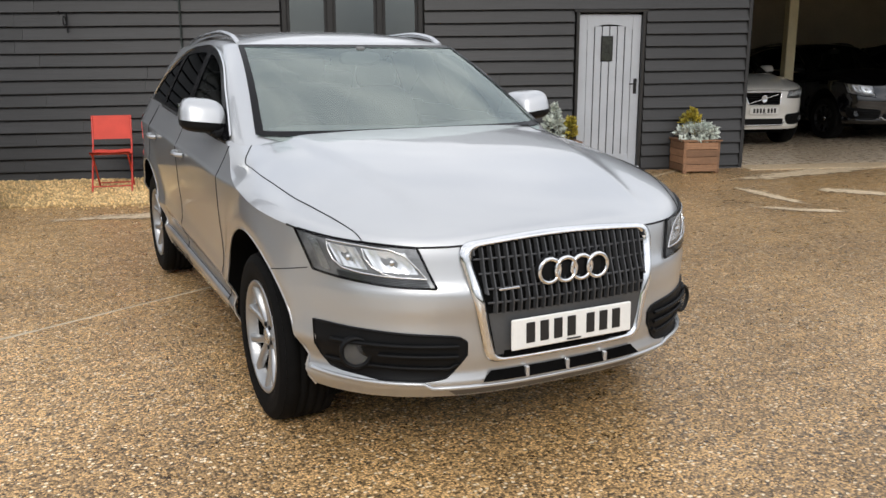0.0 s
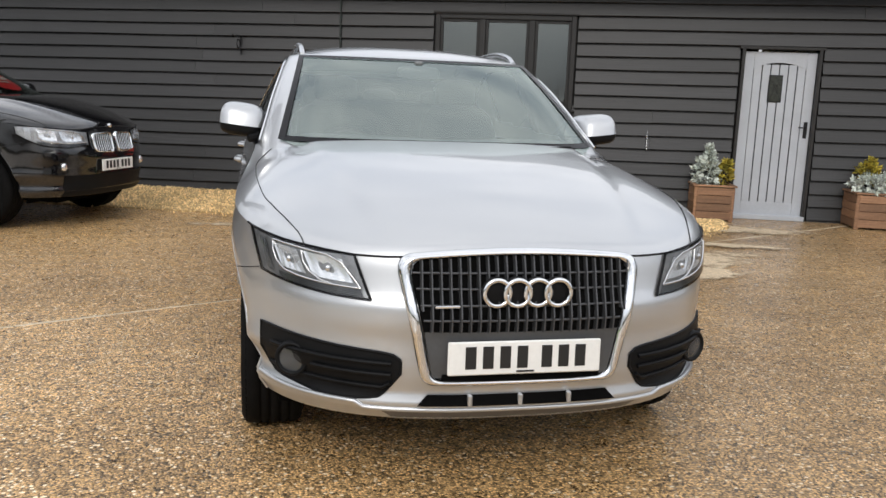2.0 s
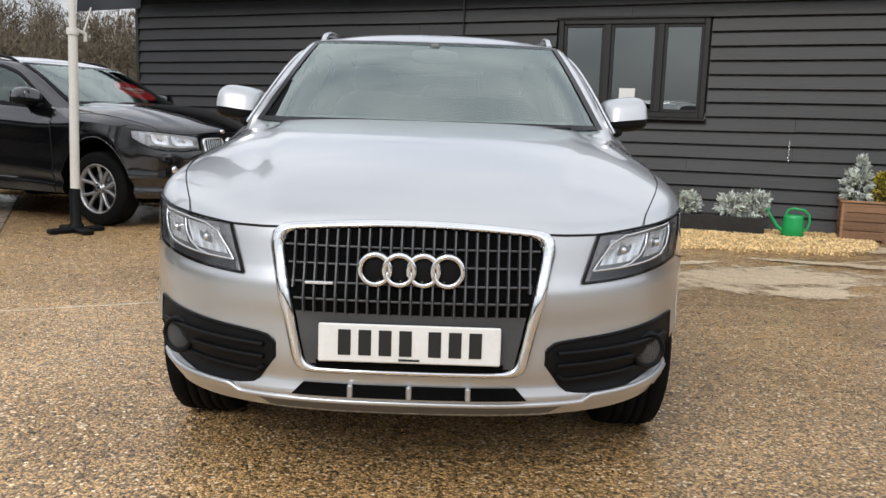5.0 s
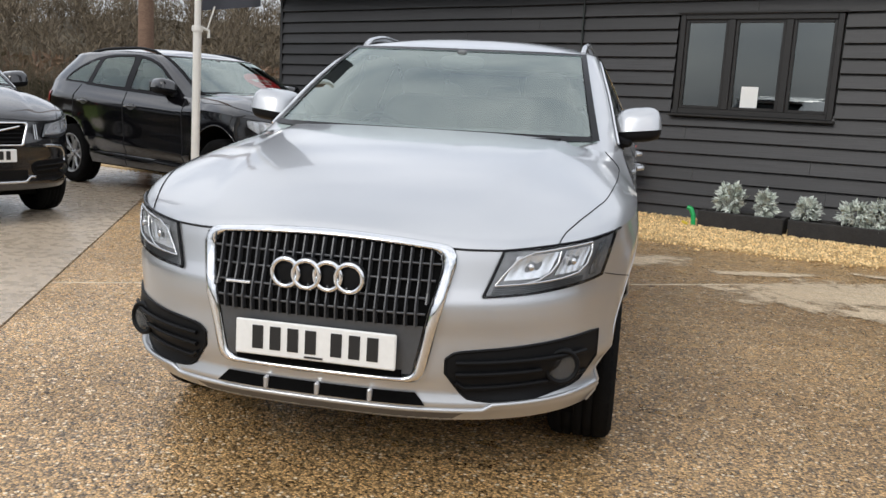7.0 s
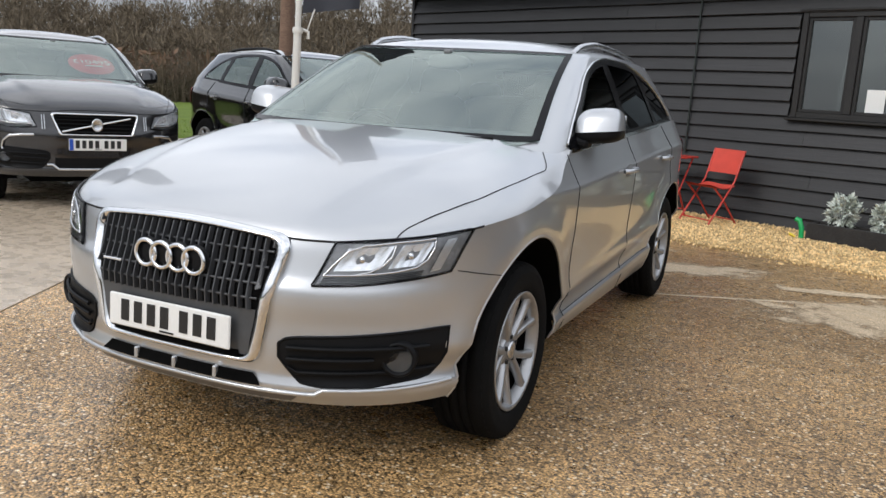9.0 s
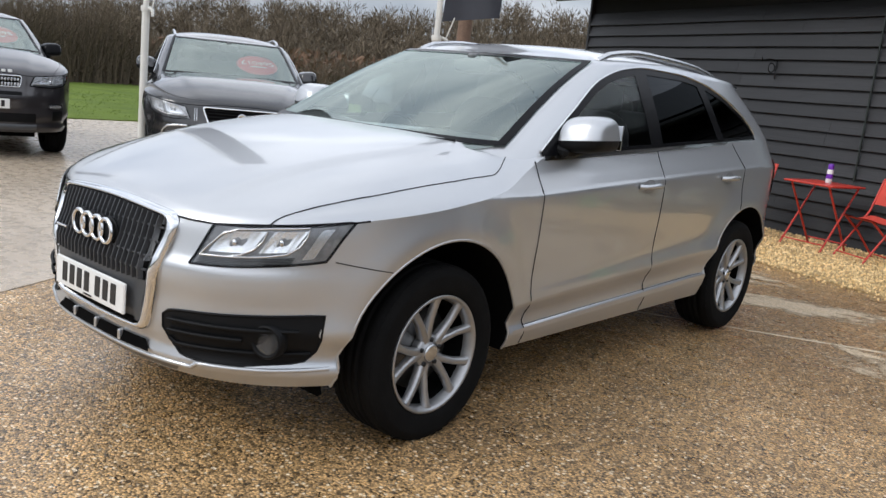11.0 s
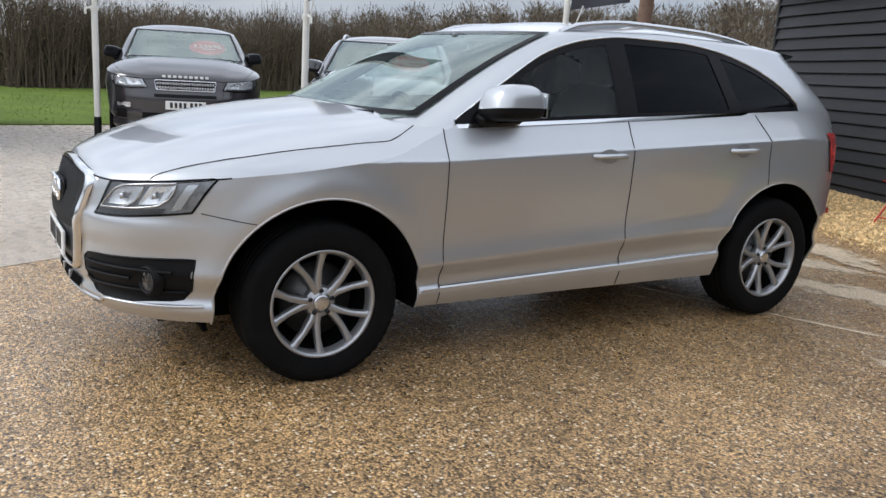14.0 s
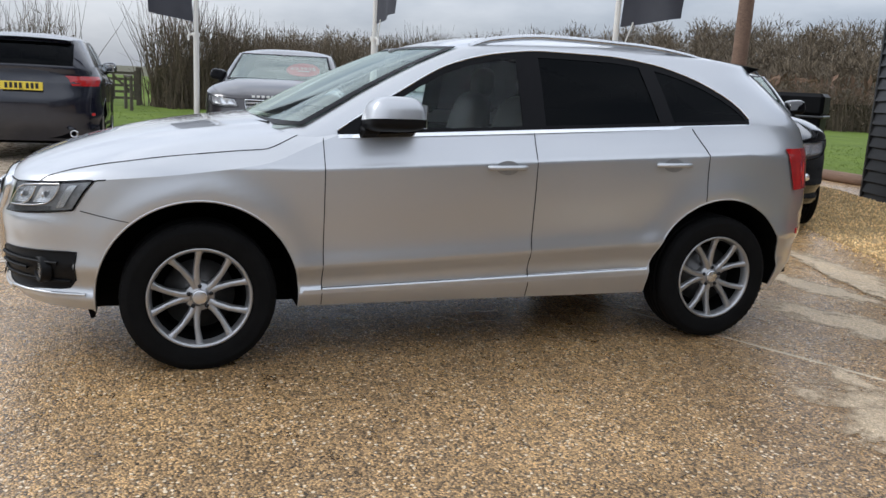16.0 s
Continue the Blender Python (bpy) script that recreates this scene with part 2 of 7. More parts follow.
M_SILVER = material("silver_car_paint", (0.515, 0.528, 0.541), 0.35, metal=0.78, vary=0.03, scale=2, fine=900, coat=1.0)
M_SEAM = material("panel_gap_black", (0.008, 0.008, 0.009), 0.8, vary=0.1)
M_CHROME = material("chrome", (0.78, 0.79, 0.80), 0.07, metal=1.0, vary=0.04)
M_SATIN = material("satin_aluminium", (0.62, 0.63, 0.64), 0.27, metal=1.0, vary=0.05)
M_ALLOY = material("silver_alloy", (0.40, 0.405, 0.41), 0.33, metal=0.8, vary=0.06, scale=20)
M_TYRE = material("tyre_rubber", (0.006, 0.006, 0.006), 0.85, vary=0.3, scale=14, fine=120, bump=0.0008, spec=0.12)
M_TRIM = material("black_plastic", (0.0065, 0.0068, 0.0075), 0.5, vary=0.2, scale=12, fine=300, bump=0.0002, spec=0.14)
M_GLOSSTRIM = material("gloss_black_trim", (0.005, 0.005, 0.006), 0.25, vary=0.1, spec=0.1)
M_GREYTRIM = material("grey_plastic", (0.065, 0.068, 0.072), 0.42, vary=0.12, scale=10)
M_SLAT = material("grille_grey", (0.07, 0.072, 0.076), 0.35, metal=0.3, vary=0.1)
M_SKID = material("skid_grey", (0.13, 0.13, 0.132), 0.45, metal=0.3, vary=0.15)
# black underside; also carries painted shade inside wheel barrels and front openings
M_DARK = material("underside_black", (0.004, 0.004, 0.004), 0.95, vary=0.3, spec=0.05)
M_WS = glass("windscreen_glass", (0.66, 0.74, 0.70), 0.012, 3.0)
M_GLASS = glass("side_glass", (0.86, 0.91, 0.89), 0.0, 1.3)
M_PALEGLASS = glass("pale_side_glass", (0.72, 0.82, 0.77), 0.0, 1.9)
M_PRIVACY = glass("privacy_glass", (0.016, 0.017, 0.018), 0.0, 1.17)
M_LENS = glass("lamp_lens", (0.95, 0.96, 0.97), 0.0, 1.45)
M_REFLECT = material("lamp_reflector", (0.88, 0.89, 0.90), 0.22, metal=0.75, vary=0.05)
M_LAMPBACK = material("lamp_housing", (0.36, 0.365, 0.37), 0.28, metal=0.4, vary=0.35, second=(0.20, 0.203, 0.207), scale=14)
M_LAMPBRIGHT = material("bright_lamp_housing", (0.62, 0.63, 0.64), 0.25, metal=0.5, vary=0.35, second=(0.36, 0.365, 0.37), scale=16)
M_FOG = material("fog_lamp_glass", (0.10, 0.105, 0.11), 0.2, metal=0.6, vary=0.3, scale=60)
M_RED = material("red_lamp", (0.42, 0.012, 0.012), 0.15, vary=0.2, coat=0.6)
M_PLATE = material("plate_white", (0.80, 0.80, 0.77), 0.4, vary=0.05)
M_PLATE_Y = material("plate_yellow", (0.78, 0.60, 0.06), 0.4, vary=0.05)
M_INK = material("plate_black", (0.012, 0.012, 0.012), 0.5, vary=0.1)
M_BLUE = material("plate_blue", (0.02, 0.08, 0.45), 0.4, vary=0.1)
M_SEAT = material("dark_leather", (0.035, 0.036, 0.038), 0.5, vary=0.25, scale=8, fine=150, bump=0.0006)
M_DASH = material("dash_grey", (0.05, 0.052, 0.055), 0.6, vary=0.2, fine=200, bump=0.0004)
M_HEADLINER = material("headliner", (0.42, 0.42, 0.41), 0.9, vary=0.1)
M_BLACKCAR = material("black_car_paint", (0.004, 0.004, 0.005), 0.12, vary=0.1, coat=0.9)
M_DARKCAR = material("charcoal_car_paint", (0.012, 0.012, 0.0135), 0.24, metal=0.15, vary=0.08, fine=900, coat=1.0)
M_GREYCAR = material("grey_car_paint", (0.038, 0.035, 0.038), 0.28, metal=0.4, vary=0.06, fine=900, coat=1.0)
M_NAVYCAR = material("navy_car_paint", (0.008, 0.009, 0.017), 0.2, vary=0.1, coat=0.6)
M_WHITECAR = material("white_car_paint", (0.72, 0.71, 0.67), 0.25, vary=0.04, coat=1.0)
M_STICKER = material("red_sticker", (0.72, 0.045, 0.055), 0.45, vary=0.08)
M_STICKINK = material("white_ink", (0.82, 0.80, 0.78), 0.5, vary=0.03)
M_AGG = aggregate("exposed_aggregate", (0.55, 0.345, 0.150), (0.315, 0.195, 0.085), (0.22, 0.55), pebble=104, speck=0.9, film=0.72, dry=1.38)
M_SMOOTH = aggregate("smooth_wet_concrete", (0.58, 0.475, 0.355), (0.42, 0.34, 0.25), (0.16, 0.42), pebble=160, speck=0.12, film=0.45)
M_MORTAR = material("pale_mortar", (0.62, 0.53, 0.39), 0.8, vary=0.25, scale=5, fine=60, bump=0.001)
M_DUST = aggregate("dry_pale_concrete", (0.53, 0.41, 0.265), (0.42, 0.315, 0.195), (0.5, 0.8), pebble=140, speck=0.2)


def silt(name):
    """Pale silt that thins out towards the rim of its patch."""
    m = aggregate(name, (0.66, 0.53, 0.36), (0.54, 0.42, 0.275), (0.5, 0.8), pebble=140, speck=0.35)
    t = m.node_tree
    b = t.nodes["Principled BSDF"]
    co = t.nodes.new("ShaderNodeTexCoord")
    n = t.nodes.new("ShaderNodeTexNoise")
    n.inputs["Scale"].default_value = 5.0
    n.inputs["Detail"].default_value = 9
    n.inputs["Roughness"].default_value = 0.68
    t.links.new(co.outputs["Object"], n.inputs["Vector"])
    at = t.nodes.new("ShaderNodeAttribute")
    at.attribute_name = "cover"
    add = t.nodes.new("ShaderNodeMath")
    add.operation = "MULTIPLY_ADD"
    add.inputs[1].default_value = 0.42
    t.links.new(at.outputs["Fac"], add.inputs[0])
    t.links.new(n.outputs["Fac"], add.inputs[2])
    mr = t.nodes.new("ShaderNodeMapRange")
    mr.inputs[1].default_value, mr.inputs[2].default_value, mr.inputs[4].default_value = 0.48, 0.66, 0.96
    t.links.new(add.outputs[0], mr.inputs[0])
    t.links.new(mr.outputs[0], b.inputs["Alpha"])
    return m


M_SILT = silt("dry_pale_silt")
M_EARTH = material("earth", (0.10, 0.085, 0.05), 0.85, second=(0.07, 0.075, 0.03), vary=0.3, scale=0.3, fine=12, bump=0.01)
M_GRASS = material("grass", (0.15, 0.215, 0.032), 0.8, spec=0.1, second=(0.12, 0.175, 0.028), vary=0.15, scale=2, fine=40)
M_LAWN = material("lawn", (0.135, 0.19, 0.030), 0.9, spec=0.15, second=(0.10, 0.145, 0.026), vary=0.25, scale=0.8, fine=40, bump=0.02)
M_GRAVEL = leafy("golden_gravel", (0.80, 0.60, 0.31), (0.60, 0.41, 0.18), 0.6)
M_GRAVELBED = material("gravel_bed", (0.56, 0.39, 0.18), 0.8, vary=0.4, scale=20, fine=90, bump=0.006)
M_BOARD = board_paint("black_weatherboard", (0.0165, 0.0165, 0.0177), 0.5)
M_BACKING = material("wall_backing", (0.012, 0.012, 0.012), 0.9, vary=0.2)
M_FRAME = material("charcoal_window_frame", (0.018, 0.017, 0.016), 0.4, vary=0.2, scale=9)
M_PANE = glass("window_glass", (0.40, 0.42, 0.41), 0.0, 2.8)
M_DOOR = material("grey_painted_door", (0.43, 0.455, 0.49), 0.42, vary=0.08, scale=3, fine=50, bump=0.0006)
M_IRON = material("black_iron", (0.012, 0.012, 0.013), 0.5, metal=0.4, vary=0.3, scale=40)
M_LEAD = material("leaded_glass", (0.05, 0.055, 0.045), 0.08, vary=0.5, scale=50)
M_WOOD = board_paint("planter_wood", (0.27, 0.145, 0.078), 0.6)
M_SLEEPER = material("dark_sleeper", (0.028, 0.026, 0.024), 0.8, vary=0.4, scale=6, fine=50, bump=0.004)
M_SILVERLEAF = leafy("silver_leaf", (0.58, 0.61, 0.56), (0.42, 0.47, 0.41), 0.8)
M_YELLOWLEAF = leafy("golden_conifer", (0.46, 0.34, 0.03), (0.24, 0.22, 0.03), 0.7)
M_REDMETAL = material("red_painted_metal", (0.55, 0.045, 0.028), 0.38, vary=0.1, scale=10)
M_REDCLOTH = material("red_canvas", (0.62, 0.065, 0.04), 0.7, vary=0.12, scale=8, fine=200, bump=0.0005)
M_GREEN = material("green_plastic", (0.012, 0.36, 0.095), 0.35, vary=0.08)
M_YELLOW = material("yellow_plastic", (0.75, 0.55, 0.03), 0.4, vary=0.08)
M_PURPLE = material("purple_plastic", (0.16, 0.03, 0.42), 0.35, vary=0.1)
M_WHITE = material("white_plastic", (0.78, 0.78, 0.76), 0.4, vary=0.05)
M_POLE = material("white_flagpole", (0.70, 0.69, 0.64), 0.4, vary=0.08, scale=3)
M_FLAG = material("dark_flag_cloth", (0.045, 0.048, 0.06), 0.75, vary=0.2, scale=3, fine=300, bump=0.0005)
M_TIMBER = board_paint("weathered_timber", (0.17, 0.105, 0.07), 0.8)
M_TWIG = leafy("bare_twigs", (0.125, 0.09, 0.06), (0.085, 0.068, 0.043), 0.85)
M_BRAMBLE = leafy("winter_hedge_leaf", (0.115, 0.092, 0.052), (0.115, 0.074, 0.045), 0.85)
M_WOODS = leafy("winter_woods", (0.165, 0.128, 0.086), (0.115, 0.092, 0.060), 0.9)
M_RUSSET = leafy("russet_scrub", (0.15, 0.085, 0.052), (0.11, 0.072, 0.045), 0.9)
M_HILL = material("wooded_hill", (0.105, 0.085, 0.055), 0.95, second=(0.075, 0.064, 0.040), vary=0.4, scale=0.25, fine=2.0, bump=0.3)
M_GARAGEWALL = material("cream_block_wall", (0.50, 0.45, 0.33), 0.8, vary=0.12, scale=2, fine=30, bump=0.001)
M_CREAM = material("cream_steel_post", (0.62, 0.56, 0.36), 0.5, vary=0.1)
M_PAPER = material("paper", (0.78, 0.79, 0.77), 0.8, vary=0.04)
M_GUTTER = material("gutter_green_black", (0.02, 0.028, 0.025), 0.4, vary=0.2)


# ---- mesh helpers ----
def curve_fn(xs, ys):
    """A smooth monotone curve through a few knots, flat outside them."""
    xs, ys = np.array(xs, float), np.array(ys, float)
    h = np.diff(xs)
    d = np.diff(ys) / h
    s = np.zeros(len(xs))
    s[0], s[-1] = d[0], d[-1]
    for k in range(1, len(xs) - 1):
        if d[k - 1] * d[k] > 0:
            s[k] = 2 * d[k - 1] * d[k] / (d[k - 1] + d[k])

    def f(x):
        x = min(max(x, xs[0]), xs[-1])
        k = min(int(np.searchsorted(xs, x, side="right")) - 1, len(h) - 1)
        t = (x - xs[k]) / h[k]
        return float((1 + 2 * t) * (1 - t) ** 2 * ys[k] + t * (1 - t) ** 2 * h[k] * s[k] + t * t * (3 - 2 * t) * ys[k + 1] + t * t * (t - 1) * h[k] * s[k + 1])

    return f


class Shape:
    """Collects vertices and faces for one mesh."""

    def __init__(self):
        self.v, self.f, self.smooth = [], [], []

    def add(self, verts, faces, smooth=False):
        n = len(self.v)
        self.v.extend([tuple(p) for p in verts])
        self.f.extend([tuple(i + n for i in q) for q in faces])
        self.smooth.extend([smooth] * len(faces))
        return self

    def box(self, c, s, m=None, bevel=0.0):
        """A box with chamfered long edges."""
        hx, hy, hz = (k / 2 for k in s)
        if bevel <= 0:
            vs = [Vector((x * hx, y * hy, z * hz)) for z in (-1, 1) for y in (-1, 1) for x in (-1, 1)]
            fs = [(0, 2, 3, 1), (4, 5, 7, 6), (0, 1, 5, 4), (2, 6, 7, 3), (0, 4, 6, 2), (1, 3, 7, 5)]
        else:
            b = min(bevel, hx * 0.9, hy * 0.9, hz * 0.9)
            vs, fs = [], []
            ring = [(hx - b, -hy), (hx, -hy + b), (hx, hy - b), (hx - b, hy), (-hx + b, hy), (-hx, hy - b), (-hx, -hy + b), (-hx + b, -hy)]
            small = [(hx - b, -hy + b), (hx - b, -hy + b), (hx - b, hy - b), (hx - b, hy - b), (-hx + b, hy - b), (-hx + b, hy - b), (-hx + b, -hy + b), (-hx + b, -hy + b)]
            for z, rr in ((-hz, small), (-hz + b, ring), (hz - b, ring), (hz, small)):
                vs += [Vector((x, y, z)) for x, y in rr]
            for k in range(3):
                for i in range(8):
                    j = (i + 1) % 8
                    fs.append((k * 8 + i, k * 8 + j, k * 8 + 8 + j, k * 8 + 8 + i))
            fs.append(tuple(range(7, -1, -1)))
            fs.append(tuple(range(24, 32)))
        t = Matrix.Translation(c) @ (m or Matrix.Identity(4))
        return self.add([t @ p for p in vs], fs)

    def tube(self, pts, r, n=6, caps=True, taper=None):
        pts = [Vector(p) for p in pts]
        rings = []
        side = None
        for k, p in enumerate(pts):
            d = (pts[min(k + 1, len(pts) - 1)] - pts[max(k - 1, 0)]).normalized()
            if side is None:
                side = d.orthogonal().normalized()
            side = (side - d * side.dot(d)).normalized()
            up = d.cross(side)
            rr = r if taper is None else r + (taper - r) * k / (len(pts) - 1)
            rings.append([p + rr * (math.cos(2 * math.pi * i / n) * side + math.sin(2 * math.pi * i / n) * up) for i in range(n)])
        vs = [q for ring in rings for q in ring]
        fs = [(k * n + i, k * n + (i + 1) % n, (k + 1) * n + (i + 1) % n, (k + 1) * n + i) for k in range(len(pts) - 1) for i in range(n)]
        self.add(vs, fs, True)
        if caps:
            self.add(rings[0], [tuple(range(n - 1, -1, -1))])
            self.add(rings[-1], [tuple(range(n))])
        return self

    def lathe(self, profile, m, n=32, smooth=True):
        """Turns (radius, height) pairs about m's z axis."""
        vs = [m @ Vector((r * math.cos(2 * math.pi * i / n), r * math.sin(2 * math.pi * i / n), h)) for r, h in profile for i in range(n)]
        fs = [(k * n + i, k * n + (i + 1) % n, (k + 1) * n + (i + 1) % n, (k + 1) * n + i) for k in range(len(profile) - 1) for i in range(n)]
        return self.add(vs, fs, smooth)

    def grid(self, f, nu, nv, smooth=True, flip=False, keep=None):
        vs = [f(i / nu, j / nv) for i in range(nu + 1) for j in range(nv + 1)]
        fs = []
        for i in range(nu):
            for j in range(nv):
                if keep is None or keep((i + 0.5) / nu, (j + 0.5) / nv):
                    a, b, c, d = i * (nv + 1) + j, (i + 1) * (nv + 1) + j, (i + 1) * (nv + 1) + j + 1, i * (nv + 1) + j + 1
                    fs.append((a, d, c, b) if flip else (a, b, c, d))
        return self.add(vs, fs, smooth)

    def blob(self, c, s, m=None, p=2.0, nu=20, nv=12):
        """A rounded box or ellipsoid."""
        def sg(x):
            return math.copysign(abs(x) ** (2 / p), x)

        t = Matrix.Translation(c) @ (m or Matrix.Identity(4))

        def f(u, v):
            a, b = 2 * math.pi * u, math.pi * (v - 0.5)
            return t @ Vector((s[0] * sg(math.cos(a)) * sg(math.cos(b)), s[1] * sg(math.sin(a)) * sg(math.cos(b)), s[2] * sg(math.sin(b))))

        return self.grid(f, nu, nv)

    def make(self, name, mat, parent=None, label="", kind=""):
        me = bpy.data.meshes.new(name)
        me.from_pydata([tuple(p) for p in self.v], [], self.f)
        me.polygons.foreach_set("use_smooth", self.smooth)
        me.materials.append(mat)
        me.update()
        ob = new(name, me)
        if parent is not None:
            ob.parent = parent
        return tagged(ob, label, kind=kind)


def thing(name, label, category, m=None, group="", kind=""):
    ob = new(name)
    ob.empty_display_size = 0.1
    if m is not None:
        ob.matrix_world = m
    return tagged(ob, label, category, group, kind)


def mirror_pts(f, side):
    return (lambda u, v: (lambda q: (side * q[0], q[1], q[2]))(f(u, v)))


def lettering(text, size, m, mat, parent, name="lettering"):
    cu = bpy.data.curves.new(name, "FONT")
    cu.body = text
    cu.size = size
    cu.align_x, cu.align_y = "CENTER", "CENTER"
    tmp = bpy.data.objects.new(name, cu)
    scene.collection.objects.link(tmp)
    me = bpy.data.meshes.new_from_object(tmp.evaluated_get(bpy.context.evaluated_depsgraph_get()))
    bpy.data.objects.remove(tmp)
    bpy.data.curves.remove(cu)
    me.transform(m)
    me.materials.clear()
    me.materials.append(mat)
    ob = new(name, me)
    ob.parent = parent
    return ob


# ---- vehicles ----
PI2 = math.pi / 2
WHEELBASE = 2.807
half_width = curve_fn((0.2, 0.28, 0.345, 0.362, 0.376, 0.40, 0.435, 0.47, 0.484, 0.493, 0.53, 0.58, 0.66, 0.75, 0.86, 0.91, 0.945, 0.951, 0.957, 0.99, 1.02, 1.10, 1.3), (0.86, 0.886, 0.914, 0.916, 0.898, 0.893, 0.903, 0.925, 0.930, 0.932, 0.924, 0.921, 0.925, 0.932, 0.936, 0.937, 0.937, 0.935, 0.930, 0.913, 0.897, 0.862, 0.80))
nose_y = curve_fn((0.2, 0.30, 0.355, 0.375, 0.44, 0.56, 0.63, 0.675, 0.71, 0.75, 0.83, 0.88, 1.1), (-0.80, -0.86, -0.90, -0.885, -0.895, -0.896, -0.905, -0.903, -0.884, -0.872, -0.85, -0.82, -0.7))
tail_y = curve_fn((0.2, 0.3, 0.5, 0.75, 0.9, 1.1, 1.25), (3.50, 3.58, 3.69, 3.71, 3.68, 3.64, 3.56))
NOSE_C, NOSE_P, TAIL_C, TAIL_P = 0.05, 2.8, 2.92, 2.75
cab_width = curve_fn((1.0, 1.10, 1.2, 1.3, 1.4, 1.5, 1.55, 1.62), (0.888, 0.862, 0.828, 0.79, 0.748, 0.702, 0.678, 0.64))
screen_y = curve_fn((1.0, 1.14, 1.33, 1.45, 1.557, 1.62), (0.02, 0.30, 0.67, 0.93, 1.20, 1.40))
screen_b = curve_fn((1.0, 1.14, 1.557, 1.62), (0.66, 0.60, 0.28, 0.25))
bonnet_mid = curve_fn((-0.95, -0.7, -0.5, -0.1, 0.32, 0.9), (0.955, 0.995, 1.032, 1.097, 1.150, 1.192))
wing_round = curve_fn((0.0, 0.085, 0.2, 0.4, 0.7, 1.0), (0.0, 0.42, 0.70, 0.90, 0.985, 1.0))
bonnet_edge = curve_fn((-0.86, -0.80, -0.72, -0.40, 0.0, 0.3, 0.5, 0.62), (0.864, 0.834, 0.838, 0.883, 0.926, 0.970, 1.05, 1.098))
glass_top = curve_fn((0.62, 0.9, 1.236, 1.5, 1.74, 2.1, 2.39, 2.6, 2.75, 2.9, 2.97), (1.112, 1.285, 1.462, 1.525, 1.548, 1.545, 1.515, 1.462, 1.402, 1.315, 1.245))
roof_mid = curve_fn((1.15, 1.35, 1.6, 1.95, 2.5, 3.0, 3.3), (1.552, 1.598, 1.63, 1.645, 1.633, 1.592, 1.55))


def along(y, a, b):
    """A line that rises from a at the front door to b behind the rear door."""
    return a + (b - a) * min(max((y - 0.5) / 2.2, 0.0), 1.1)


def belt(y):
    return along(y, 1.094, 1.205)


def low_zc(y, z):
    """Height z at y, measured against the lines of the front door."""
    return float(np.interp(z, (0.1, along(y, 0.28, 0.30), along(y, 0.365, 0.431), along(y, 0.486, 0.587), along(y, 0.95, 1.05), belt(y), belt(y) + 0.4), (0.1, 0.28, 0.37, 0.49, 0.95, 1.10, 1.5)))


def low_w(y, z):
    w = half_width(low_zc(y, z))
    for ya, za in ((0.0, 0.35), (WHEELBASE, 0.36)):
        d = math.hypot(y - ya, z - za)
        w += 0.020 * math.exp(-(((d - 0.47) / 0.08) ** 2)) * (0.5 + 0.5 * math.tanh((z - 0.44) * 11))
    return w


def low_x(y, z):
    w = low_w(y, z)
    if y < NOSE_C:
        b = NOSE_C - nose_y(z)
        return w * max(1 - min(((NOSE_C - y) / b), 1) ** NOSE_P, 0) ** (1 / NOSE_P)
    if y > TAIL_C:
        b = tail_y(z) - TAIL_C
        return w * max(1 - min(((y - TAIL_C) / b), 1) ** TAIL_P, 0) ** (1 / TAIL_P)
    return w


def nose(th, z, out=0.0):
    """A point of the front skin: th runs from 0 in the middle to pi/2 at the side."""
    w = low_w(NOSE_C - (NOSE_C - nose_y(z)) * abs(math.cos(th)) ** (2 / NOSE_P), z)
    b = NOSE_C - nose_y(z)
    s, c = math.sin(th), math.cos(th)
    x, y = w * math.copysign(abs(s) ** (2 / NOSE_P), s), -b * abs(c) ** (2 / NOSE_P)
    n = Vector((math.copysign(abs(x / w) ** (NOSE_P - 1), x) / w, -(abs(y / b) ** (NOSE_P - 1)) / b)).normalized()
    return Vector((x + n.x * out, NOSE_C + y + n.y * out, z))


def nose_at(x, z, out=0.0):
    w = low_w(-0.6, z)
    return nose(math.copysign(math.asin(min(abs(x) / w, 1) ** (NOSE_P / 2)), x), z, out)


def cab_zc(y, z):
    return float(np.interp(z, (0.9, belt(y), 1.6, 1.8), (0.9 + 1.10 - belt(y), 1.10, 1.6, 1.8)))


def cab_tail(z):
    return float(np.interp(z, (1.0, 1.2, 1.29, 1.5, 1.56, 1.62), (3.66, 3.60, 3.52, 3.28, 3.24, 3.20)))


def cab_w(y, z):
    return cab_width(cab_zc(y, z)) * (1 - 0.03 * max(0.0, (y - 1.6) / 1.5) ** 2)


def cab_x(y, z):
    w = cab_w(y, z)
    c = screen_y(z) + screen_b(z)
    if y < c:
        return w * max(1 - min((c - y) / screen_b(z), 1) ** 3, 0) ** (1 / 3)
    c = cab_tail(z) - 0.55
    if y > c:
        return w * max(1 - min((y - c) / 0.55, 1) ** 3, 0) ** (1 / 3)
    return w


def screen_at(x, z, out=0.0):
    w = cab_w(1.0, z)
    y = screen_y(z) + screen_b(z) * (1 - max(1 - min(abs(x) / w, 1) ** 3, 0) ** (1 / 3))
    return Vector((x * (1 + 0.3 * out), y - out * 0.6, z + out * 0.75))


def screen_half(z):
    return float(np.interp(z, (1.1, 1.13, 1.515, 1.58), (0.772, 0.762, 0.640, 0.618)))


